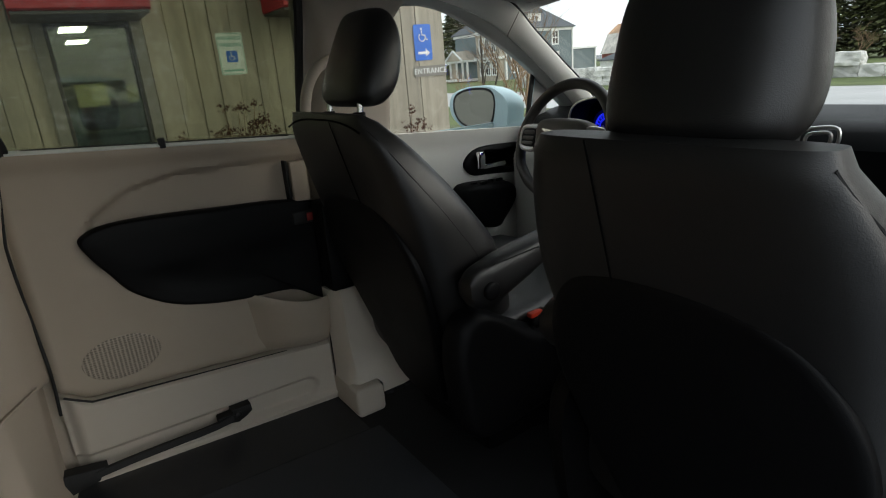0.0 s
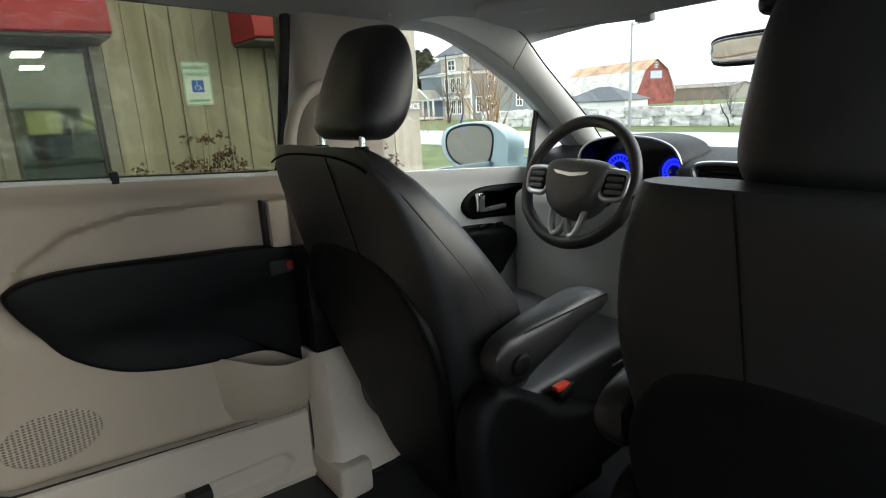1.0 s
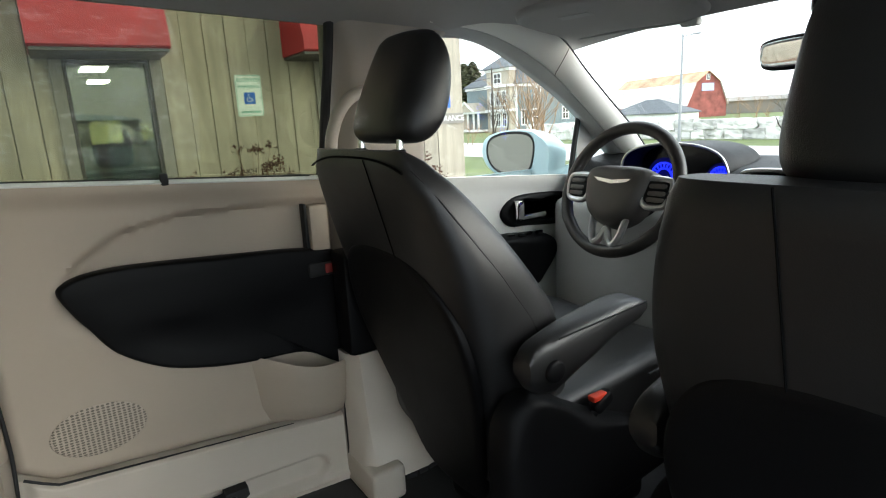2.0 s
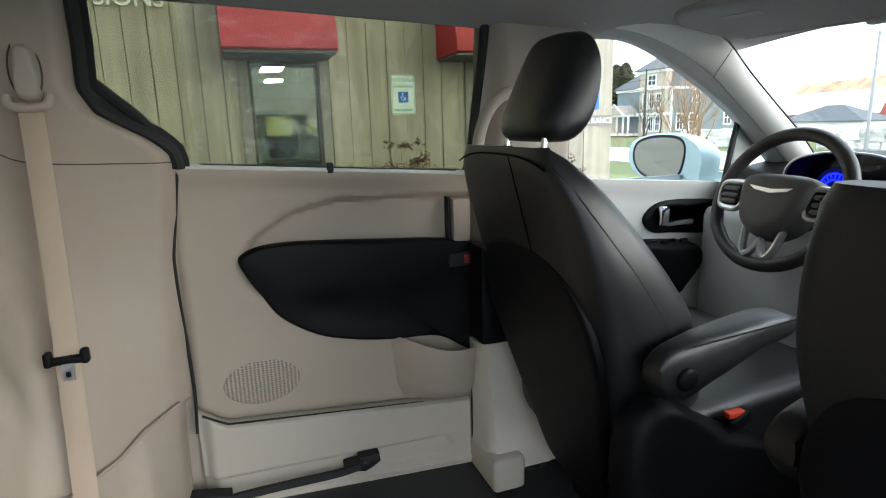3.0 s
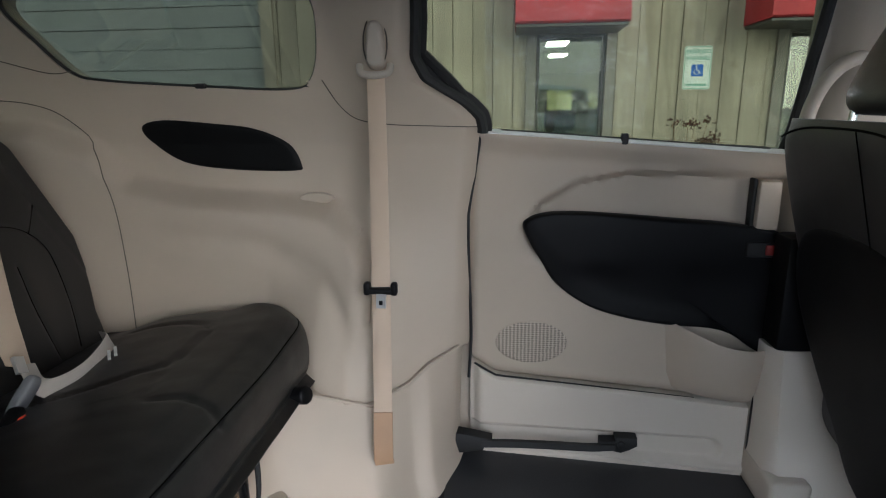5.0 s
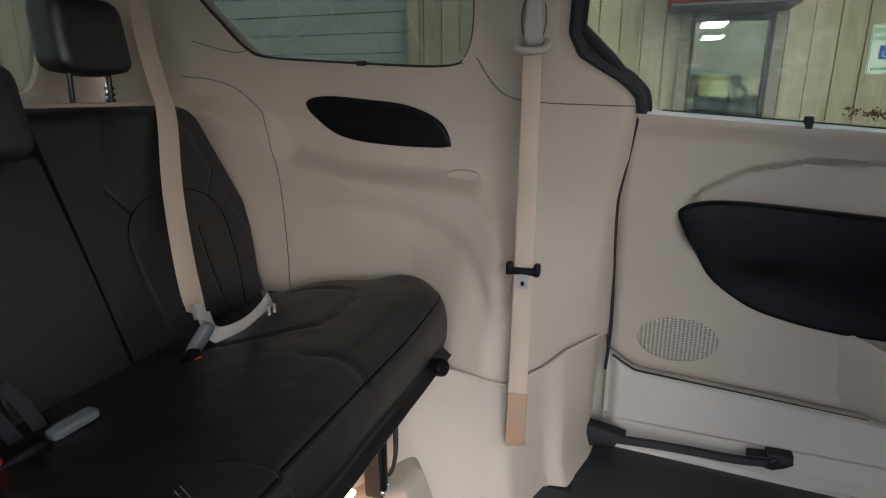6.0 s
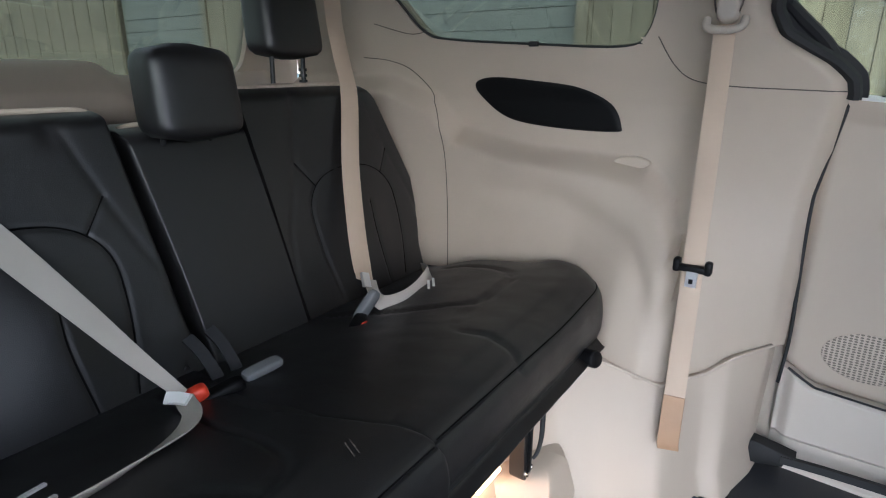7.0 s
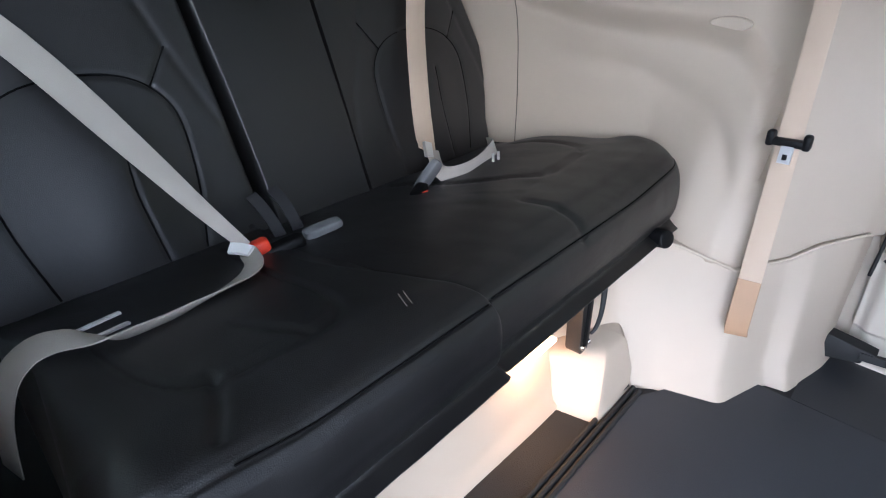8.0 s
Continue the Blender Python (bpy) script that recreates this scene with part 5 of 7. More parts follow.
for x, y, z, sx, sz, tall in ((-0.405, -1.83, 1.388, 0.19, 0.175, 1), (-0.022, -1.668, 1.236, 0.185, 0.176, 0), (0.318, -1.81, 1.363, 0.19, 0.175, 1)):
    bm = bmesh.new()
    loops = []
    for k in range(17):
        s = k / 16
        f = math.sqrt(max(0.04, 1 - abs(2 * s - 1) ** 8))
        c = Vector((x, y - 0.02 * s, z - sz / 2 + sz * s))
        loops.append(ring(c.x, c.y, sx * f * (1 - 0.08 * s), 0.105 * f, c.z, (6, 4), 40))
    loft(bm, loops)
    h = part("headrest", bm, LEATHER, bench, "black leather headrest", 60)
    for u in (-0.05, 0.05):
        bm = bmesh.new()
        tube(bm, [(x + u, y - 0.005 - 0.04 * (1 - tall), z - sz / 2 - (0.10 if tall else 0.03)), (x + u, y - 0.02 * (1 - tall), z - sz / 2 + 0.02)], 0.006, 10)
        if tall and u < 0:
            for k in range(4):
                disc(bm, (x + u, y - 0.004, z - sz / 2 - 0.07 + 0.014 * k), (0, 0, 1), 0.011, 0.007, 10)
        part("post", bm, DARKSTEEL, h, "dark steel post")

# ---- seat belts ----
belt_l = thing("seat_belt", (-0.38, -1.6, 0.74), "beige third-row seat belt buckled against the backrest", "seat belt", "third-row belts")
bm = bmesh.new()
ribbon(bm, curve([(-0.60, -1.86, 1.52), (-0.565, -1.82, 1.40), (-0.530, -1.765, 1.30), (-0.488, -1.705, 1.215), (-0.412, -1.64, 1.055), (-0.352, -1.575, 0.92), (-0.312, -1.525, 0.840), (-0.286, -1.492, 0.815)], 5, False), (0.25, 1, 0.25), 0.050)
part("shoulder_strap", bm, STRAP, belt_l, "beige webbing")
bm = bmesh.new()
ribbon(bm, curve([(-0.300, -1.490, 0.815), (-0.286, -1.462, 0.785), (-0.298, -1.440, 0.768), (-0.345, -1.425, 0.768), (-0.41, -1.432, 0.772), (-0.480, -1.450, 0.785), (-0.545, -1.52, 0.762)], 5, False), [(0.1, 0.9, 0.35)] * 8 + [(0.0, 0.95, 0.35)] * 23, [0.034] * 6 + [0.040] * 25)
part("lap_strap", bm, GREYSTRAP, belt_l, "pale grey webbing")
bm = bmesh.new()
rounded(bm, (-0.243, -1.452, 0.780), (0.030, 0.022, 0.080), 4, 8, 20, Euler((radians(-20), radians(-32), 0)).to_matrix())
part("buckle_stalk", bm, BUCKLEGREY, belt_l, "grey buckle stalk")
bm = bmesh.new()
rounded(bm, (-0.198, -1.437, 0.757), (0.056, 0.030, 0.028), 4, 8, 20, Euler((0, radians(14), radians(20))).to_matrix())
b = part("buckle", bm, VINYL, belt_l, "black buckle")
bm = bmesh.new()
block(bm, (-0.208, -1.423, 0.755), (-0.190, -1.417, 0.766), 0.002)
part("release_button", bm, RED, b, "red release button")
bm = bmesh.new()
ribbon(bm, [(-0.293, -1.500, 0.832), (-0.280, -1.482, 0.806)], (0, 1, 0.3), 0.022, 0.005)
part("tongue", bm, SILVER, belt_l, "steel tongue")
for k in (0, 1):
    bm = bmesh.new()
    ribbon(bm, [(-0.445 + 0.020 * k, -1.415, 0.790), (-0.405 + 0.020 * k, -1.385, 0.790)], (0, 0, 1), 0.006, 0.002)
    part("tag_line", bm, WHITE, belt_l, "white tag line")
belt_r = thing("seat_belt", (0.2, -1.55, 0.74), "beige third-row seat belt buckled across the seat", "seat belt", "third-row belts")
bm = bmesh.new()
ribbon(bm, curve([(0.58, -1.82, 1.45), (0.50, -1.735, 1.26), (0.376, -1.655, 1.10), (0.285, -1.575, 0.945), (0.237, -1.505, 0.852), (0.200, -1.446, 0.785)], 5, False), (0.1, 1, 0.35), [0.046] * 13 + [0.045 - 0.0022 * k for k in range(13)])
part("shoulder_strap", bm, GREYSTRAP, belt_r, "pale grey webbing")
bm = bmesh.new()
LAP = curve([(0.195, -1.46, 0.775), (0.208, -1.425, 0.781), (0.228, -1.378, 0.788), (0.271, -1.342, 0.795), (0.365, -1.315, 0.803), (0.442, -1.298, 0.815), (0.478, -1.306, 0.822), (0.504, -1.322, 0.827), (0.530, -1.340, 0.818), (0.554, -1.356, 0.792), (0.570, -1.370, 0.750), (0.580, -1.394, 0.69), (0.586, -1.43, 0.61)], 5, False)
flat_of = [(0.55, 0.30, 0.8), (0.5, 0.35, 0.8), (0.3, 0.2, 0.9), (0.05, -0.35, 0.95), (0.05, -0.75, 0.66), (0.05, -0.75, 0.66), (0.1, -0.2, 0.95), (0.35, 0.1, 0.90), (0.62, 0.25, 0.72), (0.80, 0.35, 0.50), (0.88, 0.38, 0.30), (0.90, 0.38, 0.20), (0.90, 0.38, 0.20)]
turn_of = [Vector(flat_of[min(12, i // 5)]).lerp(Vector(flat_of[min(12, i // 5 + 1)]), (i % 5) / 5) for i in range(len(LAP))]
ribbon(bm, LAP, turn_of, [0.030 + 0.007 * soft_step(0.45, 0.75, i / len(LAP)) for i in range(len(LAP))])
part("lap_strap", bm, GREYSTRAP, belt_r, "pale grey webbing")
bm = bmesh.new()
rounded(bm, (0.146, -1.427, 0.766), (0.082, 0.030, 0.028), 4, 8, 20, Euler((0, radians(14), radians(-20))).to_matrix())
b = part("buckle", bm, VINYL, belt_r, "black buckle")
bm = bmesh.new()
rounded(bm, (0.180, -1.441, 0.777), (0.036, 0.027, 0.026), 4, 8, 16, Euler((0, radians(14), radians(-20))).to_matrix())
part("release_button", bm, RED, b, "red release button")
bm = bmesh.new()
ribbon(bm, [(0.226, -1.452, 0.790), (0.214, -1.437, 0.789), (0.207, -1.420, 0.788)], (0.2, 0.5, 0.8), 0.020, 0.004)
part("tongue", bm, WHITE, belt_r, "white printed tongue label")
for k in (0, 1):
    bm = bmesh.new()
    ribbon(bm, [(0.500 - 0.031 * k, -1.351 + 0.028 * k, 0.812), (0.426 + 0.002 * k, -1.367 + 0.032 * k, 0.806)], (0, 0, 1), 0.006, 0.002)
    part("tag_line", bm, WHITE, belt_r, "white tag line")
# spare buckle and straps that rise between the backrests
bk = thing("centre_buckle", (0.02, -1.5, 0.74), "grey centre belt buckle lying on the bench", "belt buckle")
bm = bmesh.new()
rounded(bm, (0.061, -1.427, 0.774), (0.074, 0.030, 0.016), 5, 8, 20, Euler((0, radians(6), radians(-10))).to_matrix())
part("buckle", bm, BUCKLEGREY, bk, "grey buckle")
bm = bmesh.new()
for k in (0, 1):
    ribbon(bm, curve([(0.112 - 0.044 * k, -1.565, 0.815), (0.108 - 0.043 * k, -1.535, 0.795), (0.104 - 0.040 * k, -1.505, 0.760), (0.096 - 0.036 * k, -1.50, 0.725)], 5, False), (0.2, 1, 0.3), 0.022, 0.004)
part("webbing", bm, mat("dark_grey_webbing", (0.014, 0.014, 0.016), 0.7, fine=1100, bump=0.5), bk, "dark grey webbing")

# second-row belt on the pillar
pb = thing("seat_belt", (-0.5, -0.85, 0.57), "beige second-row belt hanging on the rear door pillar", "seat belt")
hang = lambda z: Vector((-0.655 + 0.235 * ((1.36 - z) / 0.80) ** 1.15 if z < 1.36 else -0.655, -0.871 + 0.040 * (1.36 - z) / 0.80, z))
bm = bmesh.new()
ribbon(bm, [hang(1.36 - 0.72 * k / 14) for k in range(15)], (1, 0.12, 0.2), 0.039)
part("strap", bm, STRAP, pb, "beige webbing")
bm = bmesh.new()
ribbon(bm, [hang(0.66), hang(0.61), hang(0.57), hang(0.557) + Vector((-0.01, 0, 0))], (1, 0.12, 0.2), 0.040, 0.006)
part("sleeve", bm, SLEEVE, pb, "tan end sleeve")
C = hang(0.905)
bm = bmesh.new()
block(bm, C + Vector((-0.006, -0.033, -0.008)), C + Vector((0.014, 0.033, 0.006)), 0.005)
block(bm, C + Vector((-0.006, -0.036, -0.010)), C + Vector((0.015, -0.022, 0.018)), 0.005)
block(bm, C + Vector((-0.006, 0.022, -0.010)), C + Vector((0.015, 0.036, 0.018)), 0.005)
part("clip", bm, VINYL, pb, "black plastic clip")
bm = bmesh.new()
ribbon(bm, [C + Vector((0.010, 0.002, -0.006)), C + Vector((0.016, 0.002, -0.036))], (1, 0, 0.2), 0.021, 0.004)
tg = part("tongue", bm, SILVER, pb, "chrome tongue")
bm = bmesh.new()
block(bm, C + Vector((0.0165, -0.002, -0.029)), C + Vector((0.0185, 0.006, -0.019)), 0.0008)
part("slot", bm, VINYL, tg, "dark slot")
bm = bmesh.new()
dome(bm, curve([(-0.018, -0.045), (0.018, -0.045), (0.02, 0.02), (0.012, 0.045), (0, 0.05), (-0.012, 0.045), (-0.02, 0.02)], 5), lambda u, v, h: Vector((-0.672 + h, -0.871 + u, 1.415 + v)), 0.022, 0.012)
cov = part("anchor_cover", bm, PILLAR, pb, "beige anchor cover")
bm = bmesh.new()
tube(bm, [Vector((-0.662, -0.871 + 0.026 * math.cos(a), 1.415 + (0.058 * math.sin(a) if math.sin(a) > 0 else 0.05 * math.sin(a)))) for a in [2 * math.pi * k / 28 for k in range(28)]], 0.0016, 6, True)
part("slot_rim", bm, JOINT, cov, "dark slot rim")
bm = bmesh.new()
tube(bm, curve([(-0.655, -0.905, 1.372), (-0.645, -0.90, 1.355), (-0.643, -0.871, 1.35), (-0.645, -0.842, 1.355), (-0.655, -0.837, 1.372)], 5, False), 0.008, 10)
part("guide_loop", bm, PILLAR, pb, "beige belt guide")

# ---- rear and far side of the van ----
tail = thing("wall_rear", (0, -2.2, 0.4), "beige trimmed tailgate with a tinted window", "tailgate", kind="structure")
bm = bmesh.new()
tail_top = lambda x: 1.268 + 0.034 * soft_step(0.20, 0.13, abs(x - 0.05))
RW = curve([(-0.57, 1.42), (-0.54, 1.29), (-0.46, 1.262), (-0.16, 1.264), (-0.11, 1.282), (-0.06, 1.297), (0.16, 1.297), (0.21, 1.282), (0.26, 1.264), (0.46, 1.262), (0.54, 1.29), (0.57, 1.42), (0.58, 1.56), (0.5, 1.60), (-0.5, 1.60), (-0.58, 1.56)], 5)
roll_y = lambda x, z: 0.13 * math.sqrt(max(0.0, min(1.0, (tail_top(x) - z) / 0.075))) * soft_step(0.66, 0.50, abs(x))
sheet(bm, (-0.76, 0.76, 76), (lambda x: (0.36, 1.66), 190), lambda x, z: Vector((x, -2.2 + 0.10 * max(0, z - 1.2) + roll_y(x, z) - 0.05 * soft_step(1.195, 1.13, z), z)), (0, -0.04, 0), [(p.x, p.y) for p in RW])
part("tailgate_trim", bm, BEIGE, tail, "beige tailgate trim", 50)
bm = bmesh.new()
prism(bm, [(p.x, p.y) for p in RW], lambda x, z, h: Vector((x, -2.225 + 0.10 * max(0, z - 1.2) + h, z)), 0, 0.004)
q = part("rear_window", bm, TINT, tail, "tinted rear glass")
q.visible_shadow = False
right = thing("wall_right", (0.75, 0, 0.4), "beige trimmed far side of the van, lengthened at the rear to shade the bench", "wall", kind="structure")
# rear panels run on into the open doorway, unseen, to shade the bench
for y0, y1, z0, z1 in ((-2.2, -0.70, 0.30, 1.30), (-1.05, -0.70, 1.30, 1.60), (-2.2, -1.75, 1.30, 1.60), (0.12, 0.30, 0.30, 1.56), (0.30, 1.40, 0.30, 1.10), (1.05, 1.40, 1.10, 1.16)):
    bm = bmesh.new()
    sheet(bm, (y0, y1, 6), (lambda y: (z0, z1), 10), lambda y, z: Vector((-wall_x(z) + 0.0, y, z)), (0.05, 0, 0))
    part("trim_panel", bm, BEIGE, right, "beige trim panel, the rear ones lengthened for shade", 50)
# lower moulding of the far side, beside the bench
bm = bmesh.new()
loops = []
for k in range(21):
    y = -1.56 + 0.80 * k / 20
    bow = 0.03 * math.sin(math.pi * k / 20)
    zf = floor_z(y)
    loops.append([Vector((x - bow, y, z)) for x, z in ((0.625, zf), (0.63, zf + 0.02), (0.64, zf + 0.12), (0.652, 0.62), (0.660, 0.660), (0.672, 0.676), (0.70, 0.684), (0.765, 0.69))])
loft(bm, loops, closed=False)
part("lower_trim", bm, BEIGE, right, "beige moulded lower trim", 50)
for y0, y1 in ((-1.75, -1.05), (0.30, 1.0)):
    bm = bmesh.new()
    sheet(bm, (y0, y1, 4), (lambda y: (1.28 if y0 < 0 else 1.09, 1.58 - 0.06 * max(0, y) - 0.25 * max(0, y - 0.5)), 4), lambda y, z: Vector((-wall_x(z) + 0.02, y, z)))
    q = part("side_window", bm, PALETINT if y0 < 0 else CLEAR, right, "side glass")
    q.visible_shadow = False
for y0, y1 in ((-2.24, -0.705), (0.14, 1.40)):
    bm = bmesh.new()
    sheet(bm, (y0, y1, 8), (lambda y: (0.26, 1.26 if y0 < 0 else 1.08), 10), lambda y, z: Vector((0.855 + 0.03 * math.sin((z - 0.26) * 3), y, z)), (-0.012, 0, 0))
    part("outer_skin", bm, PAINT, right, "pale blue painted outer skin")
bm = bmesh.new()
sheet(bm, (-0.86, 0.86, 10), (lambda x: (0.26, 1.26), 10), lambda x, z: Vector((x, -2.28 - 0.03 * math.sin((z - 0.26) * 3), z)), (0, 0.012, 0))
part("outer_skin", bm, PAINT, tail, "pale blue painted outer skin")
bm = bmesh.new()
block(bm, (-0.80, 1.36, 0.25), (0.80, 1.42, 1.10), 0.01)
tagged(part("wall_front", bm, VINYL), "black bulkhead under the windscreen", "wall", kind="structure")

# ---- seams and small fittings of the side trim ----
def trace(pts, lift=0.0012):
    return [Vector((quarter_x(p.x, p.y) + lift, p.x, p.y)) for p in curve(pts, 6, False)]


for pts in ([(-1.86, 1.31), (-1.76, 1.30), (-1.68, 1.27), (-1.60, 1.19), (-1.545, 1.08), (-1.53, 0.90), (-1.53, 0.72)],
            [(-1.01, 1.345), (-0.975, 1.29), (-0.93, 1.257), (-0.85, 1.245), (-0.75, 1.241), (-0.652, 1.238)],
            [(-1.62, 1.375), (-1.68, 1.37), (-1.80, 1.40)]):
    bm = bmesh.new()
    tube(bm, trace(pts, 0.0004), 0.0013, 6)
    part("trim_seam", bm, JOINT, wall, "fine dark trim joint")
bm = bmesh.new()
dome(bm, loop_of((0, 0), 1.0, 32), lambda u, v, h: Vector((quarter_x(-1.045, 1.075) + 0.012 + h, -1.045 + 0.042 * u, 1.07 + 0.014 * v)), 0.004, 0.2)
part("bottle_rest", bm, BEIGE, wall, "beige moulded rest")
bm = bmesh.new()
block(bm, (quarter_x(-1.30, 1.34) - 0.002, -1.315, 1.330), (quarter_x(-1.30, 1.34) + 0.010, -1.29, 1.342), 0.003)
part("blind_hook", bm, RUBBER, wall, "black blind hook")
# courtesy lamp under the bench
cl = thing("courtesy_lamp", (-0.05, -1.45, 0.60), "small warm lamp under the bench", "lamp")
bm = bmesh.new()
block(bm, (-0.14, -1.085, 0.594), (-0.06, -1.050, 0.603), 0.004)
part("lens", bm, glow("warm_lamp_lens", (1.0, 0.62, 0.30), 4.0), cl, "glowing warm lens")
lamp = new("courtesy_light", bpy.data.lights.new("courtesy_light", "AREA"))
lamp.data.energy, lamp.data.size, lamp.data.color = 0.22, 0.06, (1.0, 0.50, 0.20)
lamp.matrix_world = look((-0.10, -1.064, 0.588), (-0.12, -1.085, 0.42))
# rubber mat with a ribbed edge strip
mt = thing("floor_mat", (-0.2, -0.7, floor_z(-0.7)), "grey rubber floor mat with a ribbed edge strip", "floor mat")
bm = bmesh.new()
sheet(bm, (-0.52, 0.70, 12), (lambda x: (-0.95 + 0.16 * soft_step(-0.35, -0.52, x), 0.05), 10), lambda x, y: Vector((x, y, floor_z(y) + 0.006)), (0, 0, -0.005))
part("mat", bm, mat("grey_rubber_mat", (0.033, 0.036, 0.043), 0.55, vary=0.15, scale=4, fine=700, bump=0.5), mt, "grey rubber mat")
for k in range(3):
    bm = bmesh.new()
    tube(bm, [Vector((x, -0.955 - 0.014 * k, floor_z(-0.96) + 0.006)) for x in (-0.33, 0.68)], 0.006, 8)
    part("rib", bm, RUBBER, mt, "black raised rib")
bm = bmesh.new()
sheet(bm, (-0.76, -0.524, 8), (lambda x: (-0.72, 0.02), 10), lambda x, y: Vector((x, y, floor_z(y) + 0.004)), (0, 0, -0.003))
tagged(part("door_sill", bm, mat("grey_sill_plate", (0.022, 0.024, 0.028), 0.45, vary=0.2, scale=5, fine=300, bump=0.3)), "grey scuffed sill plate inside the sliding door", "sill", kind="structure")

# ---- ground, road, lawn ----
ground_z = lambda y: -0.04 * max(-15.0, min(38.0, y))


def asphalt():
    m = mat("worn_asphalt", (0.06, 0.063, 0.07), 0.5, vary=0.35, scale=1.2, fine=120, bump=0.8)
    n, l = m.node_tree.nodes, m.node_tree.links
    b = n["Principled BSDF"]
    co, t1, t2 = n.new("ShaderNodeTexCoord"), n.new("ShaderNodeTexNoise"), n.new("ShaderNodeTexNoise")
    l.new(co.outputs["Object"], t1.inputs["Vector"]), l.new(co.outputs["Object"], t2.inputs["Vector"])
    t1.inputs["Scale"].default_value, t1.inputs["Detail"].default_value, t1.inputs["Distortion"].default_value = 2.2, 8, 1.2
    t2.inputs["Scale"].default_value, t2.inputs["Detail"].default_value = 14, 6
    add, r = n.new("ShaderNodeMath"), n.new("ShaderNodeMapRange")
    l.new(t1.outputs["Fac"], add.inputs[0]), l.new(t2.outputs["Fac"], add.inputs[1])
    r.inputs["From Min"].default_value, r.inputs["From Max"].default_value = 1.04, 1.22
    l.new(add.outputs[0], r.inputs["Value"])
    mx = n.new("ShaderNodeMix")
    mx.data_type = "RGBA"
    old = b.inputs["Base Color"].links[0].from_socket
    l.new(r.outputs[0], mx.inputs["Factor"]), l.new(old, mx.inputs["A"])
    mx.inputs["B"].default_value = (0.5, 0.52, 0.55, 1)
    l.new(mx.outputs["Result"], b.inputs["Base Color"])
    return m


GRASS = mat("lawn_grass", (0.10, 0.13, 0.035), 0.9, vary=0.35, scale=0.6, fine=40, bump=1.0)
ROADM = mat("pale_dry_road", (0.46, 0.46, 0.455), 0.8, vary=0.12, scale=0.4, fine=60, bump=0.4)


def lay(name, x0, x1, y0, y1, lift, material, label, category, nx=10):
    bm = bmesh.new()
    ny = max(2, int((y1 - y0) / 2))
    sheet(bm, (x0, x1, nx), (lambda x: (y0, y1), ny), lambda x, y: Vector((x, y, ground_z(y) + lift)))
    return tagged(part(name, bm, material), label, category, kind="structure")


bm = bmesh.new()
ys = [-300, -60, -15] + [-14 + k * 2 for k in range(26)] + [38, 60, 120, 300, 900]
xs = [-900, -300, -100, -40, -20, -10, -4.85, -2, 2, 10, 30, 100, 300]
rows = [[bm.verts.new((x, y, ground_z(y))) for x in xs] for y in sorted(set(ys))]
for a, b in zip(rows, rows[1:]):
    for i in range(len(xs) - 1):
        bm.faces.new((a[i], a[i + 1], b[i + 1], b[i]))
tagged(part("ground", bm, asphalt()), "grey worn asphalt with pale salt stains", "ground", kind="structure")
lay("road", -160, 60, 17, 36, 0.012, ROADM, "pale dry road in front of the car park", "road", 12)
lay("lawn", -160, 60, 36.1, 58, 0.02, GRASS, "green lawn strip beyond the road", "lawn", 12)
lay("lawn", -30, -5.6, 4.2, 16.9, 0.02, GRASS, "short green lawn beside the building", "lawn", 6)
lay("lawn", -260, 120, 58, 260, 0.02, GRASS, "wide green lawn round the far houses", "lawn", 12)

# ---- building beside the van ----
SIDING = mat("greige_board_siding", (0.335, 0.30, 0.235), 0.75, vary=0.14, scale=2.2, fine=90, bump=0.35, island=0.05)


def streaked(m, amount):
    """Long upright weather streaks and rough-sawn grain over a material."""
    n, l = m.node_tree.nodes, m.node_tree.links
    b = n["Principled BSDF"]
    co, st, nz, mr, sc = (n.new("ShaderNode" + k) for k in ("TexCoord", "VectorMath", "TexNoise", "MapRange", "VectorMath"))
    st.operation, st.inputs[1].default_value, sc.operation = "MULTIPLY", (1.0, 1.0, 0.05), "SCALE"
    nz.inputs["Scale"].default_value, nz.inputs["Detail"].default_value = 13, 7
    mr.inputs["From Min"].default_value, mr.inputs["From Max"].default_value = 0.32, 0.68
    mr.inputs["To Min"].default_value, mr.inputs["To Max"].default_value = 1 - amount, 1 + amount
    info, add = n.new("ShaderNodeObjectInfo"), n.new("ShaderNodeVectorMath")
    l.new(info.outputs["Location"], add.inputs[1]), l.new(co.outputs["Object"], add.inputs[0])
    l.new(add.outputs[0], st.inputs[0]), l.new(st.outputs[0], nz.inputs["Vector"]), l.new(nz.outputs["Fac"], mr.inputs["Value"])
    l.new(b.inputs["Base Color"].links[0].from_socket, sc.inputs[0]), l.new(mr.outputs[0], sc.inputs["Scale"])
    l.new(sc.outputs[0], b.inputs["Base Color"])
    return m


streaked(SIDING, 0.20)
BACKING = mat("siding_joint", (0.13, 0.115, 0.09), 0.9, vary=0.1)
FRAME = mat("dark_bronze_frame", (0.07, 0.065, 0.06), 0.45, vary=0.1)
SURROUND = mat("grey_window_trim", (0.22, 0.205, 0.18), 0.7, vary=0.1)
AWN = mat("red_awning_fabric", (0.36, 0.022, 0.03), 0.65, vary=0.12, scale=3, fine=500, bump=0.3)
DOORM = mat("grey_garage_door", (0.30, 0.32, 0.31), 0.5, vary=0.06, scale=2)
bld = thing("building", (-5.5, -5, 0.2), "long building with greige vertical board siding and red awnings", "building")
Y0, Y1, TOP = -17.94, 3.86, 5.2
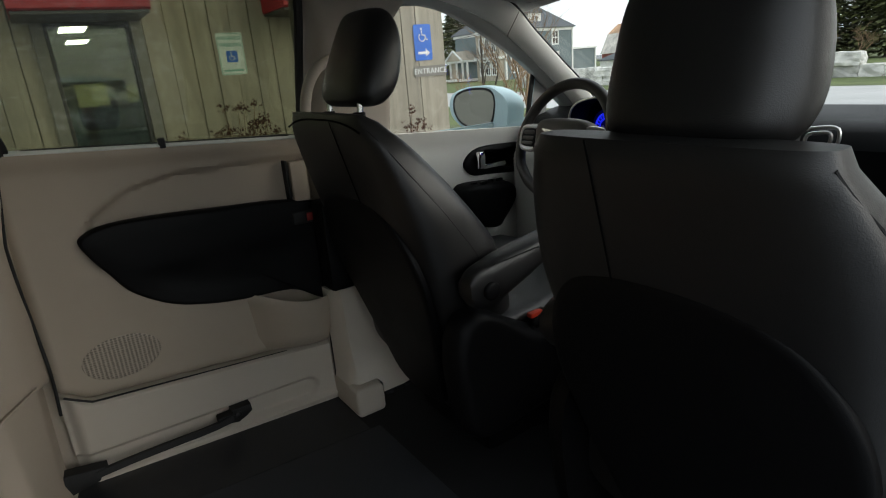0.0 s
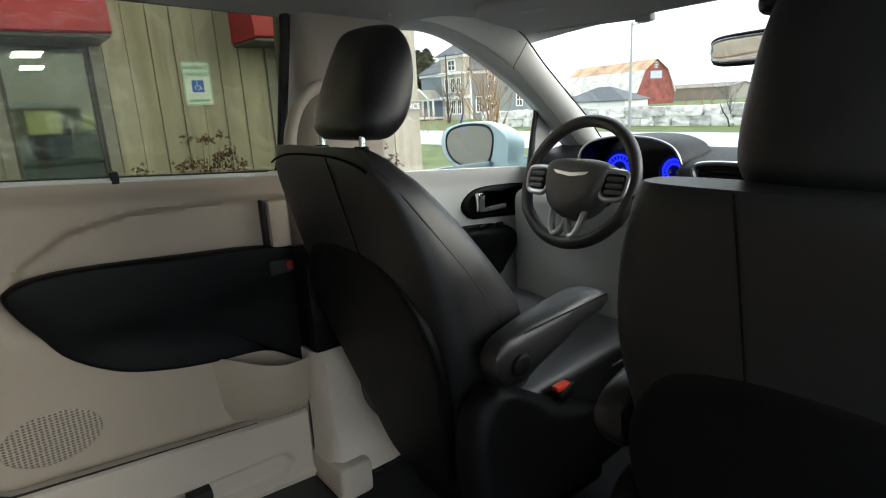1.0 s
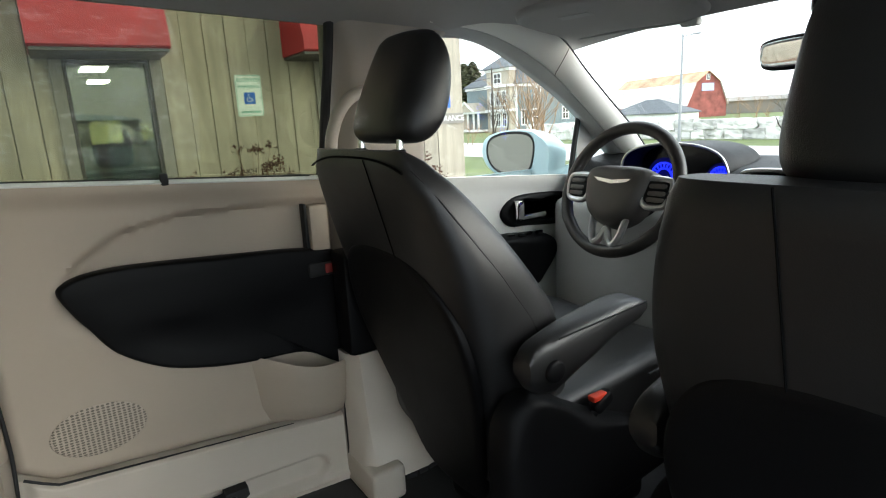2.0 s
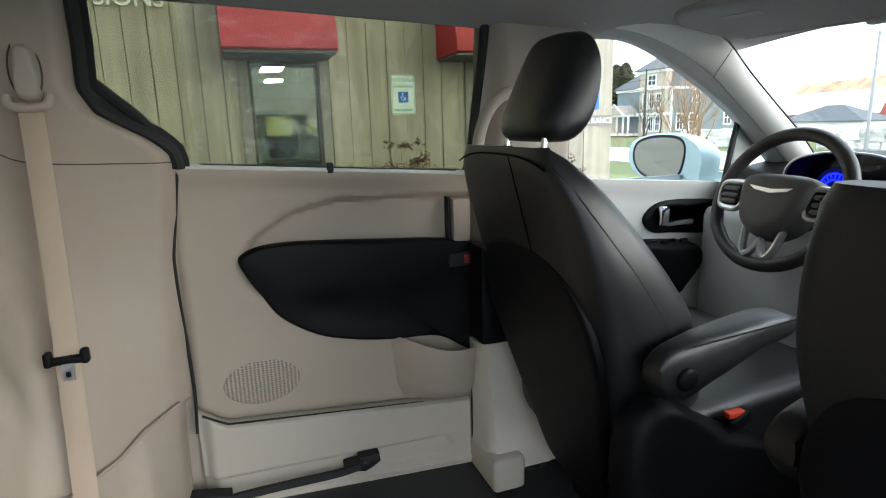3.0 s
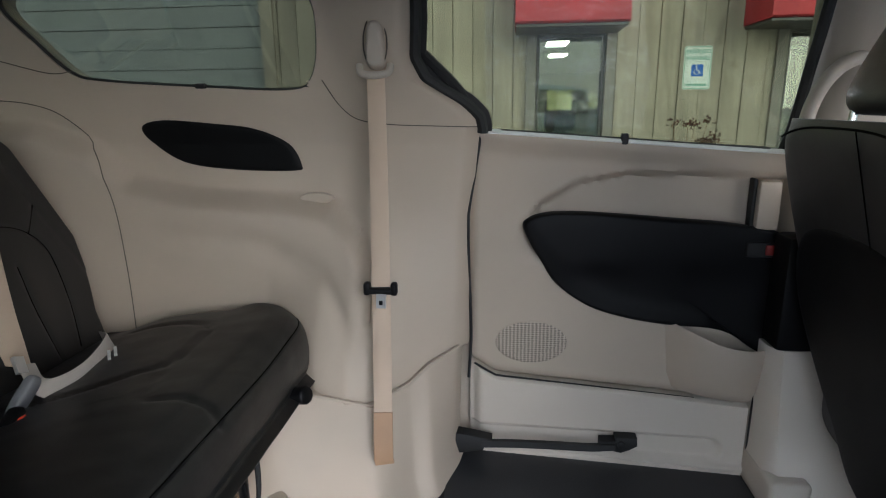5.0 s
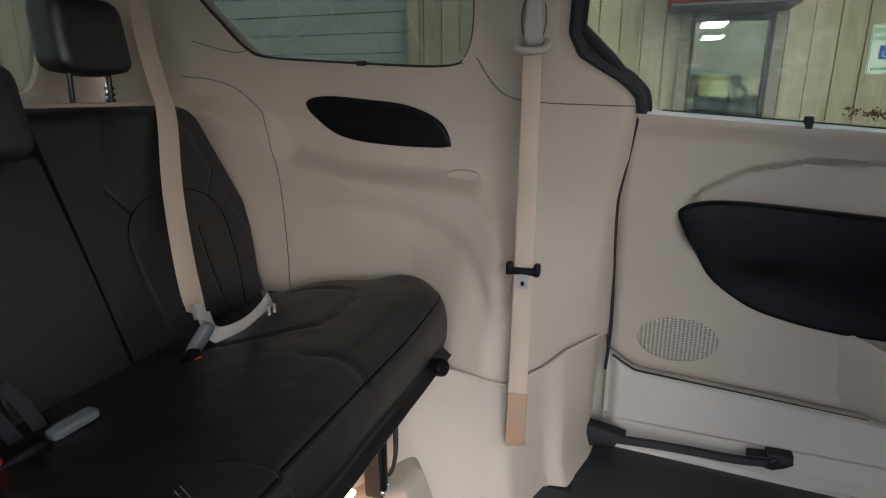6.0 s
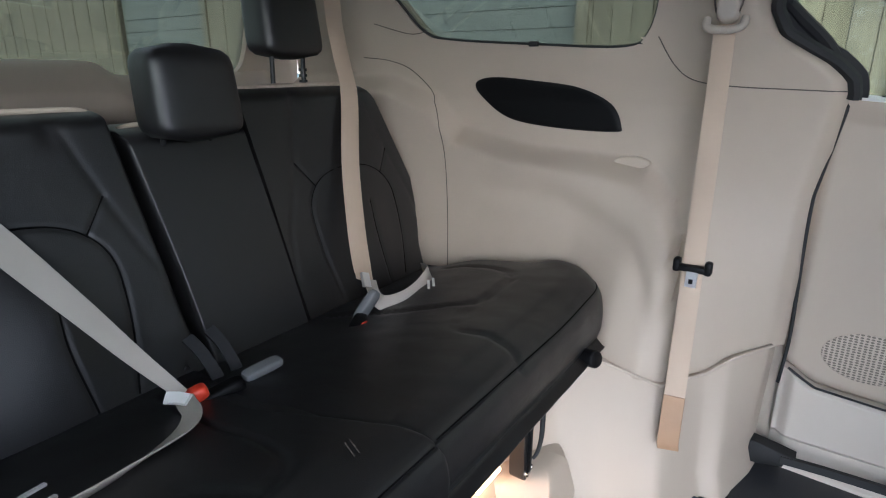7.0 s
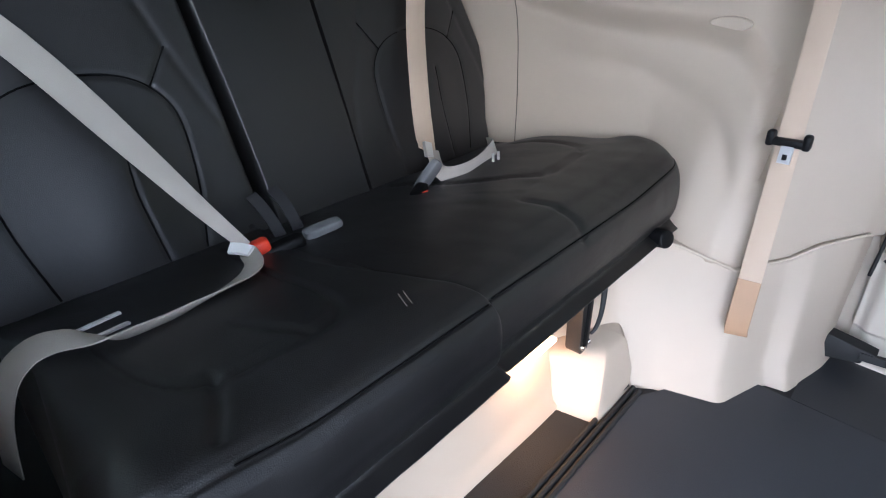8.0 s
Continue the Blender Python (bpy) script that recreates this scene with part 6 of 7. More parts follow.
OPEN = [(-0.31, 0.355, 0.75, 1.955), (2.03, 2.70, 0.75, 1.955), (-6.1, -3.12, -0.2, 2.75), (-12.1, -9.5, -0.2, 2.75)]


def spans(ya, yb, lo, hi):
    """The stretches of height that stay solid between ya and yb."""
    cut = sorted((o[2], o[3]) for o in OPEN if o[0] < (ya + yb) / 2 < o[1])
    z, out = lo, []
    for c, d in cut:
        if c > z:
            out.append((z, c))
        z = d
    return out + [(z, hi)]


bm = bmesh.new()
marks = sorted({Y0, Y1, *[v for o in OPEN for v in o[:2]]})
for a, b in zip(marks, marks[1:]):
    for lo, hi in spans(a, b, -0.4, TOP):
        block(bm, (-5.60, a, lo), (-5.452, b, hi))
block(bm, (-20, Y0, -0.4), (-19.85, Y1, TOP))
block(bm, (-20, Y1 - 0.15, -0.4), (-5.6, Y1, TOP))
block(bm, (-20, Y0, -0.4), (-5.6, Y0 + 0.15, TOP))
part("wall", bm, BACKING, bld, "dark wall behind the boards", 0)
bm = bmesh.new()
block(bm, (-20.3, Y0 - 0.3, TOP), (-5.0, Y1 + 0.3, TOP + 0.25), 0.02)
part("roof", bm, FRAME, bld, "dark flat roof edge", 0)
face = bld.children[0]

# window, surround, awning
for k, (a, b, lo, hi) in enumerate(OPEN[:2]):
    bm = bmesh.new()
    for p, q in (((-5.53, a, lo), (-5.43, a + 0.03, hi)), ((-5.53, b - 0.03, lo), (-5.43, b, hi)), ((-5.53, a, hi - 0.03), (-5.43, b, hi)), ((-5.53, a, lo), (-5.42, b, lo + 0.04))):
        block(bm, p, q, 0.004)
    wnd = part("window", bm, FRAME, bld, "window in a dark bronze frame", 0)
    for p, q in (((-5.45, a - 0.10, lo - 0.05), (-5.395, a - 0.004, hi + 0.03)), ((-5.45, b + 0.004, lo - 0.05), (-5.395, b + 0.10, hi + 0.03))):
        bm = bmesh.new()
        block(bm, p, q, 0.006)
        part("side_trim", bm, SURROUND, wnd, "grey side trim", 0)
    bm = bmesh.new()
    block(bm, (-5.492, a + 0.02, lo + 0.03), (-5.486, b - 0.02, hi - 0.02))
    g = part("pane", bm, pane("office_glass", (0.80, 0.84, 0.82), 0.0, 1.0, 0.10), wnd, "clear office glass", 0)
    g.visible_shadow = False
for y0 in (-0.53, 1.61):
    bm = bmesh.new()
    sec = [(-5.415, 1.985), (-4.82, 1.985), (-4.80, 2.0), (-4.80, 2.10), (-4.86, 2.24), (-4.98, 2.44), (-5.14, 2.64), (-5.30, 2.80), (-5.415, 2.88)]
    loft(bm, [[Vector((x, y, z)) for x, z in sec] for y in (y0, y0 + 0.99)])
    aw = part("awning", bm, AWN, bld, "red fabric awning", 30)
    bm = bmesh.new()
    block(bm, (-5.41, y0 + 0.01, 1.955), (-4.83, y0 + 0.98, 1.982), 0.004)
    part("underside", bm, FRAME, aw, "dark underside", 0)
# garage doors with horizontal panels
for a, b, lo, hi in OPEN[2:]:
    bm = bmesh.new()
    for p, q in (((-5.46, a - 0.14, lo), (-5.39, a, hi + 0.12)), ((-5.46, b, lo), (-5.39, b + 0.14, hi + 0.12)), ((-5.46, a, hi), (-5.39, b, hi + 0.12))):
        block(bm, p, q, 0.006)
    gd = part("garage_door", bm, SIDING, bld, "grey panelled garage door in a beige frame", 0)
    n = 14
    for k in range(n):
        z = lo + (hi - lo) * k / n
        bm = bmesh.new()
        block(bm, (-5.56, a, z), (-5.535 + 0.004 * (k % 2), b, z + (hi - lo) / n - 0.005), 0.004, 1)
        part("door_panel", bm, DOORM, gd)

# room behind the windows
room = thing("office_room", (-10, 1, 0.2), "lit office room behind the windows with ceiling lights", "room", kind="structure")
ROOMW = mat("cream_office_wall", (0.52, 0.50, 0.42), 0.85, vary=0.06, scale=2)
ROOMD = mat("grey_office_floor", (0.10, 0.11, 0.12), 0.8, vary=0.2, scale=2)
for p, q, m in (((-19.8, -2.6, 0.1), (-5.62, 3.6, 0.16), ROOMD), ((-19.8, -2.6, 2.32), (-5.62, 3.6, 2.38), ROOMW), ((-19.8, -2.7, 0.1), (-5.62, -2.6, 2.38), ROOMW), ((-19.8, -2.6, 0.16), (-19.7, 3.6, 2.32), ROOMW)):
    bm = bmesh.new()
    block(bm, p, q)
    part("room_panel", bm, m, room, "plain office surface", 0)
TUBE = glow("fluorescent_panel", (1.0, 0.97, 0.88), 62.0)
for x, y in ((-9.75, 0.22), (-12.1, 0.42), (-13.9, -0.55), (-17.2, -0.75), (-9.75, 2.6), (-12.1, 2.6)):
    lt = thing("ceiling_light", (x, y, 2.31), "bright rectangular office ceiling light", "ceiling light", "office lights")
    bm = bmesh.new()
    block(bm, (x - 0.45, y - 0.2, 2.285), (x + 0.45, y + 0.2, 2.318), 0.006)
    part("frame", bm, WHITE, lt, "white frame", 0)
    bm = bmesh.new()
    block(bm, (x - 0.42, y - 0.17, 2.278), (x + 0.42, y + 0.17, 2.284))
    part("diffuser", bm, TUBE, lt, "glowing diffuser", 0)
PAPER = mat("yellow_paper", (0.62, 0.58, 0.26), 0.8, vary=0.05)
for a, b, lo, hi in ((-0.19, 0.06, 1.235, 1.435), (0.225, 0.315, 1.245, 1.40)):
    nt = thing("paper_notice", (-5.5, (a + b) / 2, lo), "pale yellow paper notice taped inside the window", "notice", "window notices")
    bm = bmesh.new()
    block(bm, (-5.503, a, lo), (-5.499, b, hi))
    part("sheet", bm, PAPER, nt, "", 0)
dk = thing("office_desk", (-7.2, 0.0, 0.16), "dark office desk with a chair behind the window", "desk")
bm = bmesh.new()
block(bm, (-7.6, -0.8, 0.86), (-6.9, 0.9, 0.90), 0.005)
part("desktop", bm, FRAME, dk, "dark desktop", 0)
for y in (-0.75, 0.82):
    bm = bmesh.new()
    block(bm, (-7.55, y, 0.16), (-6.95, y + 0.04, 0.86), 0.004)
    part("side_panel", bm, FRAME, dk, "dark side panel", 0)
bm = bmesh.new()
rounded(bm, (-7.9, 0.15, 1.15), (0.10, 0.45, 0.5), 4)
part("chair_back", bm, RUBBER, dk, "black chair back")

# ---- signs on the wall ----
SIGNW = mat("pale_sign_face", (0.72, 0.78, 0.74), 0.45, vary=0.04)
SIGNG = mat("sign_green", (0.05, 0.30, 0.20), 0.5, vary=0.05)
SIGNB = mat("sign_blue", (0.02, 0.13, 0.55), 0.45, vary=0.05)


def rounded_rect(w, h, r, n=5):
    out = []
    for cx, cy, a0 in ((w / 2 - r, h / 2 - r, 0), (-w / 2 + r, h / 2 - r, 90), (-w / 2 + r, -h / 2 + r, 180), (w / 2 - r, -h / 2 + r, 270)):
        out += [(cx + r * math.cos(radians(a0 + 90 * k / n)), cy + r * math.sin(radians(a0 + 90 * k / n))) for k in range(n + 1)]
    return out


def wheel_mark(parent, material, y, z, s, x):
    """Access pictogram as plain shapes: a ring, a dot and two bars."""
    bm = bmesh.new()
    at = lambda u, v: Vector((x, y + u * s, z + v * s))
    tube(bm, [at(-0.05 + 0.24 * math.cos(a), -0.12 + 0.24 * math.sin(a)) for a in [radians(130 + 250 * k / 20) for k in range(21)]], 0.035 * s, 6)
    tube(bm, [at(-0.08, 0.28), at(-0.05, 0.02), at(0.17, 0.0), at(0.27, -0.28), at(0.36, -0.26)], 0.04 * s, 6)
    disc(bm, at(-0.09, 0.38), (1, 0, 0), 0.07 * s, 0.004, 12)
    part("pictogram", bm, material, parent, "plain access mark")


sg = thing("parking_sign", (-5.40, 1.21, 1.44), "white and green reserved parking sign on the siding", "sign")
W = lambda u, v, h: Vector((-5.412 + h, 1.225 + 0.86 * u, 1.62 + 0.88 * v))
bm = bmesh.new()
prism(bm, rounded_rect(0.30, 0.457, 0.025), W, 0, 0.004)
brd = part("board", bm, SIGNW, sg, "pale sign board", 0)
bm = bmesh.new()
tube(bm, [W(u, v, 0.005) for u, v in rounded_rect(0.28, 0.437, 0.02)], 0.0025, 5, True)
part("border", bm, SIGNG, brd, "green border")
for text, z, size in (("RESERVED", 1.752, 0.050), ("PARKING", 1.690, 0.050)):
    part("lettering", words(text, size, on_wall(-5.406, 1.225, z)), SIGNG, brd, "green lettering", 0)
bm = bmesh.new()
prism(bm, rounded_rect(0.11, 0.11, 0.008), lambda u, v, h: Vector((-5.408 + h, 1.225 + u, 1.595 + v)), 0, 0.003)
blue = part("blue_square", bm, SIGNB, brd, "blue square", 0)
wheel_mark(blue, WHITE, 1.225, 1.595, 0.10, -5.403)
bm = bmesh.new()
for k in range(9):
    block(bm, (-5.408, 1.13 + 0.0215 * k, 1.45), (-5.405, 1.143 + 0.0215 * k, 1.473))
part("illegible_line", bm, SIGNG, brd, "small green line of lettering", 0)
sg = thing("arrow_sign", (-5.40, 3.53, 1.42), "blue access sign with a white arrow", "sign")
W2 = lambda u, v, h: Vector((-5.412 + h, 3.535 + u, 1.628 + v))
bm = bmesh.new()
prism(bm, rounded_rect(0.25, 0.415, 0.02), W2, 0, 0.004)
brd = part("board", bm, SIGNB, sg, "blue sign board", 0)
wheel_mark(brd, WHITE, 3.535, 1.71, 0.19, -5.405)
bm = bmesh.new()
prism(bm, [(-0.08, -0.135), (0.03, -0.135), (0.03, -0.165), (0.09, -0.12), (0.03, -0.075), (0.03, -0.105), (-0.08, -0.105)], W2, 0.004, 0.007)
part("arrow", bm, WHITE, brd, "white arrow", 0)
sg = thing("entrance_sign", (-5.40, 3.62, 1.23), "weathered white entrance sign", "sign")
bm = bmesh.new()
prism(bm, rounded_rect(0.47, 0.125, 0.02), lambda u, v, h: Vector((-5.412 + h, 3.615 + u, 1.293 + v)), 0, 0.006)
brd = part("board", bm, SURROUND, sg, "grey sign board", 0)
part("lettering", words("ENTRANCE", 0.095, on_wall(-5.404, 3.615, 1.262)), WHITE, brd, "white lettering", 0)
sg = thing("wall_lettering", (-5.40, -1.25, 2.40), "raised white letters on the siding", "lettering")
part("letters", words("SIONS", 0.205, on_wall(-5.395, -1.255, 2.405), 0.012), WHITE, sg, "white raised letters", 0)

# ---- planting strip and kerb ----
KERB = mat("pale_kerb_stone", (0.42, 0.38, 0.31), 0.85, vary=0.15, scale=6, fine=90, bump=0.6, island=0.08)
MULCH = mat("leaf_litter", (0.16, 0.085, 0.05), 0.95, vary=0.5, scale=12, fine=60, bump=1.0)
bm = bmesh.new()
sheet(bm, (-5.45, -4.98, 6), (lambda x: (-2.9, 3.9), 40), lambda x, y: Vector((x, y, ground_z(y) + 0.14 + 0.05 * noise.noise((x * 4, y * 4, 0)))))
tagged(part("planting_bed", bm, MULCH), "brown leaf litter in the planting strip", "planting bed", kind="structure")
kerb = thing("kerb", (-4.9, 0.5, 0), "pale stone kerb along the planting strip", "kerb", kind="structure")
bm = bmesh.new()
block(bm, (-0.085, -0.245, -0.1), (0.085, 0.245, 0.15), 0.015)
stone = part("kerb_stone", bm, KERB, kerb)
stone.matrix_basis = Matrix.Translation((-4.90, -2.65, ground_z(-2.65)))
for k in range(1, 13):
    s = bpy.data.objects.new("kerb_stone", stone.data)
    scene.collection.objects.link(s)
    s.parent, s.matrix_parent_inverse = kerb, stone.matrix_parent_inverse
    s.matrix_basis = Matrix.Translation((-4.90, -2.65 + 0.5 * k, ground_z(-2.65 + 0.5 * k) + 0.004 * math.sin(k * 3)))

# dried flower stems
DRY = mat("dry_brown_flower", (0.10, 0.045, 0.03), 0.95, vary=0.4, scale=20)
STEM = mat("dry_stem", (0.20, 0.13, 0.08), 0.9, vary=0.3, scale=20)
rnd = random.Random(4)


def dry_plant(y, x, tall, n):
    base = Vector((x, y, ground_z(y) + 0.14))
    pl = thing("dried_plant", base, "dried brown flower stems in the planting strip", "plant", "dried plants")
    bs, bf = bmesh.new(), bmesh.new()
    for k in range(n):
        tip = base + Vector((rnd.uniform(-0.08, 0.12), rnd.uniform(-0.28, 0.28), tall * rnd.uniform(0.55, 1.0)))
        mid = base.lerp(tip, 0.5) + Vector((0, rnd.uniform(-0.03, 0.03), 0.03))
        tube(bs, [base + Vector((0, rnd.uniform(-0.05, 0.05), 0)), mid, tip], lambda s: 0.006 - 0.003 * s, 5)
        for c in (tip, base.lerp(tip, rnd.uniform(0.6, 0.85))):
            for q in range(22):
                p = c + Vector((rnd.gauss(0, 0.025), rnd.gauss(0, 0.035), rnd.gauss(0, 0.028)))
                u = Vector((rnd.uniform(-1, 1), rnd.uniform(-1, 1), rnd.uniform(-1, 1))).normalized() * 0.016
                w = u.orthogonal().normalized() * 0.011
                bf.faces.new([bf.verts.new(p + d) for d in (-u, w, u, -w)])
    part("stalk_tuft", bs, STEM, pl, "thin dry stems")
    part("seed_head", bf, DRY, pl, "dark withered flower heads", 0, "stuff")


for y, x, t, n in ((0.70, -5.15, 0.80, 6), (1.12, -5.12, 1.10, 11), (1.35, -5.16, 0.90, 9), (1.75, -5.1, 0.75, 8), (2.2, -5.15, 0.7, 6), (3.0, -5.12, 0.85, 7), (-1.0, -5.15, 0.5, 5)):
    dry_plant(y, x, t, n)

# ---- beyond the road ----
STONE = mat("pale_quarry_stone", (0.58, 0.57, 0.54), 0.9, vary=0.35, scale=1.5, fine=20, bump=0.8, island=0.25)


def boulder(name, centre, size, seed, parent=None):
    r = random.Random(seed)
    tmp = bmesh.new()
    bmesh.ops.create_cube(tmp, size=1)
    bmesh.ops.subdivide_edges(tmp, edges=tmp.edges[:], cuts=3, use_grid_fill=True)
    for v in tmp.verts:
        d = v.co.copy()
        v.co *= 1 - 0.16 * max(0, d.length - 0.5)
        v.co += Vector([noise.noise(d * 2.3 + Vector((seed, k * 7, 0))) * 0.13 for k in range(3)])
        v.co = Vector([a * b for a, b in zip(v.co, size)]) + Vector(centre)
    return part(name, tmp, STONE, parent, "", 0)


rnd = random.Random(9)
n = 0
for course in (0, 1):
    x = -47.0
    while x < -13:
        w = rnd.uniform(1.0, 1.9)
        y = 44 + 0.05 * (x + 30)
        if rnd.random() > 0.06 + 0.25 * course * (x > -22):
            b = boulder("boulder", (x + w / 2, y + rnd.uniform(-0.2, 0.2), ground_z(y) + 0.40 + 0.80 * course), (w * 1.05, 1.1, 0.86 * rnd.uniform(0.88, 1.08)), n)
            tagged(b, "pale rough quarry block in a stacked row", "boulder", "stacked quarry blocks")
        x += w + 0.04
        n += 1


def gable_house(name, at, turn, w, d, h, roof_h, wall_m, roof_m, label, wins, cat="house", gambrel=False):
    """A house with its front along its local x; wins: (x, z, width, height) on the front, (y, z, ...) on the right gable when flagged."""
    hs = thing(name, at, label, cat)
    M = Matrix.Translation(at) @ Euler((0, 0, radians(turn))).to_matrix().to_4x4()
    bm = bmesh.new()
    sec = [(-d / 2, 0), (-d / 2, h), (0, h + roof_h), (d / 2, h), (d / 2, 0)]
    if gambrel:
        sec = [(-d / 2, 0), (-d / 2, h), (-d * 0.30, h + roof_h * 0.66), (0, h + roof_h), (d * 0.30, h + roof_h * 0.66), (d / 2, h), (d / 2, 0)]
    loft(bm, [[M @ Vector((x, y, z)) for y, z in sec] for x in (-w / 2, w / 2)])
    part("wall", bm, wall_m, hs, "", 0)
    edges = sec[1:-1]
    for a, b in zip(edges, edges[1:]):
        bm = bmesh.new()
        n = Vector((0, -(b[1] - a[1]), b[0] - a[0])).normalized() * 0.14
        n = n if n.z > 0 else -n
        q = [Vector((0, *a)), Vector((0, *b))]
        ext = (q[1] - q[0]).normalized() * 0.35
        lo, hi = (q[0] - ext * (a[1] < b[1] and a == edges[0]), q[1] + ext * (b == edges[-1]))
        pts = [lo, hi, hi + n, lo + n]
        loft(bm, [[M @ (p + Vector((x, 0, 0))) for p in pts] for x in (-w / 2 - 0.4, w / 2 + 0.4)])
        part("roof", bm, roof_m[0 if a == edges[0] or b == edges[-1] else 1] if isinstance(roof_m, tuple) else roof_m, hs, "", 0)
    for face_, u, z, ww, hh in wins:
        L = (lambda a, b, c: M @ Vector((a, -d / 2 - c, b))) if face_ == "f" else (lambda a, b, c: M @ Vector((w / 2 + c, a, b)))
        bm = bmesh.new()
        for lo, hi in (((-ww / 2 - 0.12, -0.12), (ww / 2 + 0.12, 0)), ((-ww / 2 - 0.12, hh), (ww / 2 + 0.12, hh + 0.14)), ((-ww / 2 - 0.12, 0), (-ww / 2, hh)), ((ww / 2, 0), (ww / 2 + 0.12, hh)), ((-0.03, 0), (0.03, hh)), ((-ww / 2, hh / 2 - 0.03), (ww / 2, hh / 2 + 0.03))):
            loft(bm, [[L(u + a, z + b, c) for a, b in ((lo[0], lo[1]), (hi[0], lo[1]), (hi[0], hi[1]), (lo[0], hi[1]))] for c in (-0.05, 0.08)])
        wn_ = part("window", bm, WHITE, hs, "white framed window", 0)
        bm = bmesh.new()
        loft(bm, [[L(u + a, z + b, c) for a, b in ((-ww / 2, 0), (ww / 2, 0), (ww / 2, hh), (-ww / 2, hh))] for c in (-0.04, 0.02)])
        part("pane", bm, GLOSSBLACK, wn_, "dark glass", 0)
    return hs, M


GREYSIDE = mat("slate_grey_siding", (0.15, 0.185, 0.195), 0.8, vary=0.08, scale=1)
SHINGLE = mat("grey_shingles", (0.11, 0.12, 0.13), 0.9, vary=0.15, scale=2, fine=30)
CREAM = mat("cream_siding", (0.42, 0.37, 0.30), 0.8, vary=0.08, scale=1)
BARNRED = mat("weathered_barn_red", (0.24, 0.075, 0.06), 0.9, vary=0.35, scale=0.8, fine=10)
RUST = mat("rusty_tin_roof", (0.50, 0.31, 0.18), 0.7, vary=0.45, scale=0.35, fine=8)
gz = -1.52
def hip_roof(name, M, w, d, z, rise, ridge, parent, material, label, over=0.5):
    bm = bmesh.new()
    lo = [(-w / 2 - over, -d / 2 - over), (w / 2 + over, -d / 2 - over), (w / 2 + over, d / 2 + over), (-w / 2 - over, d / 2 + over)]
    if w >= d:
        hi = [(-ridge / 2, -0.05), (ridge / 2, -0.05), (ridge / 2, 0.05), (-ridge / 2, 0.05)]
    else:
        hi = [(-0.05, -ridge / 2), (0.05, -ridge / 2), (0.05, ridge / 2), (-0.05, ridge / 2)]
    loft(bm, [[M @ Vector((x, y, h)) for x, y in q] for q, h in ((lo, z - 0.12), (lo, z), (hi, z + rise))])
    return part(name, bm, material, parent, label, 0)


def framed(parent, place, wide, tall, label="white framed window"):
    """A sash window; place(u, v, depth) maps it onto a wall."""
    slab = lambda bm, u0, v0, u1, v1, c0, c1: loft(bm, [[place(u, v, c) for u, v in ((u0, v0), (u1, v0), (u1, v1), (u0, v1))] for c in (c0, c1)])
    bm = bmesh.new()
    e = 0.2
    for u0, v0, u1, v1 in ((-wide / 2 - e, -e, wide / 2 + e, 0), (-wide / 2 - e, tall, wide / 2 + e, tall + e), (-wide / 2 - e, 0, -wide / 2, tall), (wide / 2, 0, wide / 2 + e, tall), (-wide / 2, tall / 2 - 0.05, wide / 2, tall / 2 + 0.05), (-0.04, 0, 0.04, tall)):
        slab(bm, u0, v0, u1, v1, -0.03, 0.09)
    w_ = part("window", bm, WHITE, parent, label, 0)
    bm = bmesh.new()
    slab(bm, -wide / 2, 0, wide / 2, tall, -0.03, 0.03)
    part("pane", bm, GLOSSBLACK, w_, "dark glass", 0)


hs = thing("house", (-77.5, 70, gz), "slate grey two-storey house with white trim and a cream porch", "house")
HM = Matrix.Translation((-77.5, 69.5, gz))
EAVE = 7.3
bm = bmesh.new()
block(bm, (-6.5, -7.5, 0), (6.5, 7.5, EAVE), turn=HM)
block(bm, (2.0, 7.5, 0), (6.3, 13.5, 4.0), turn=HM)
side = part("wall", bm, GREYSIDE, hs, "slate grey siding", 0)
hip_roof("roof", HM, 13, 15, EAVE + 0.3, 5.2, 4.0, hs, SHINGLE, "grey shingle hip roof")
bm = bmesh.new()
for lo, hi in (((-6.7, -7.7, EAVE - 0.25), (6.7, 7.7, EAVE + 0.25)), ((6.2, -7.62, 0), (6.62, -7.3, EAVE)), ((6.2, 7.3, 0), (6.62, 7.62, EAVE)), ((2.0, 7.6, 3.9), (6.5, 13.7, 4.2)), ((6.1, 13.3, 0), (6.45, 13.6, 4.0))):
    block(bm, lo, hi, turn=HM)
part("white_trim", bm, WHITE, hs, "white corner boards and frieze", 0)
for y, z, ww, hh in ((-2.9, 5.1, 1.3, 1.7), (-3.3, 1.15, 1.3, 2.2), (3.5, 1.75, 1.2, 1.8), (3.4, 5.0, 1.2, 1.9), (-5.8, 1.15, 1.0, 2.2)):
    framed(hs, lambda u, v, c, y=y, z=z: HM @ Vector((6.5 + c, y + u, z + v)), ww, hh)
# roof dormers
for at_y, face_x in ((-0.2, 6.2),):
    bm = bmesh.new()
    block(bm, (2.5, at_y - 1.4, EAVE + 0.4), (face_x - 0.6, at_y + 1.4, EAVE + 2.7), turn=HM)
    dm = part("dormer", bm, WHITE, hs, "white roof dormer", 0)
    framed(dm, lambda u, v, c: HM @ Vector((face_x - 0.6 + c, at_y + u, EAVE + 0.9 + v)), 1.3, 1.2)
    bm = bmesh.new()
    loft(bm, [[HM @ Vector((x, at_y + y, EAVE + z)) for y, z in ((-1.8, 2.6), (1.8, 2.6), (0, 3.7))] for x in (1.5, face_x - 0.2)])
    part("dormer_roof", bm, SHINGLE, dm, "grey dormer roof", 0)
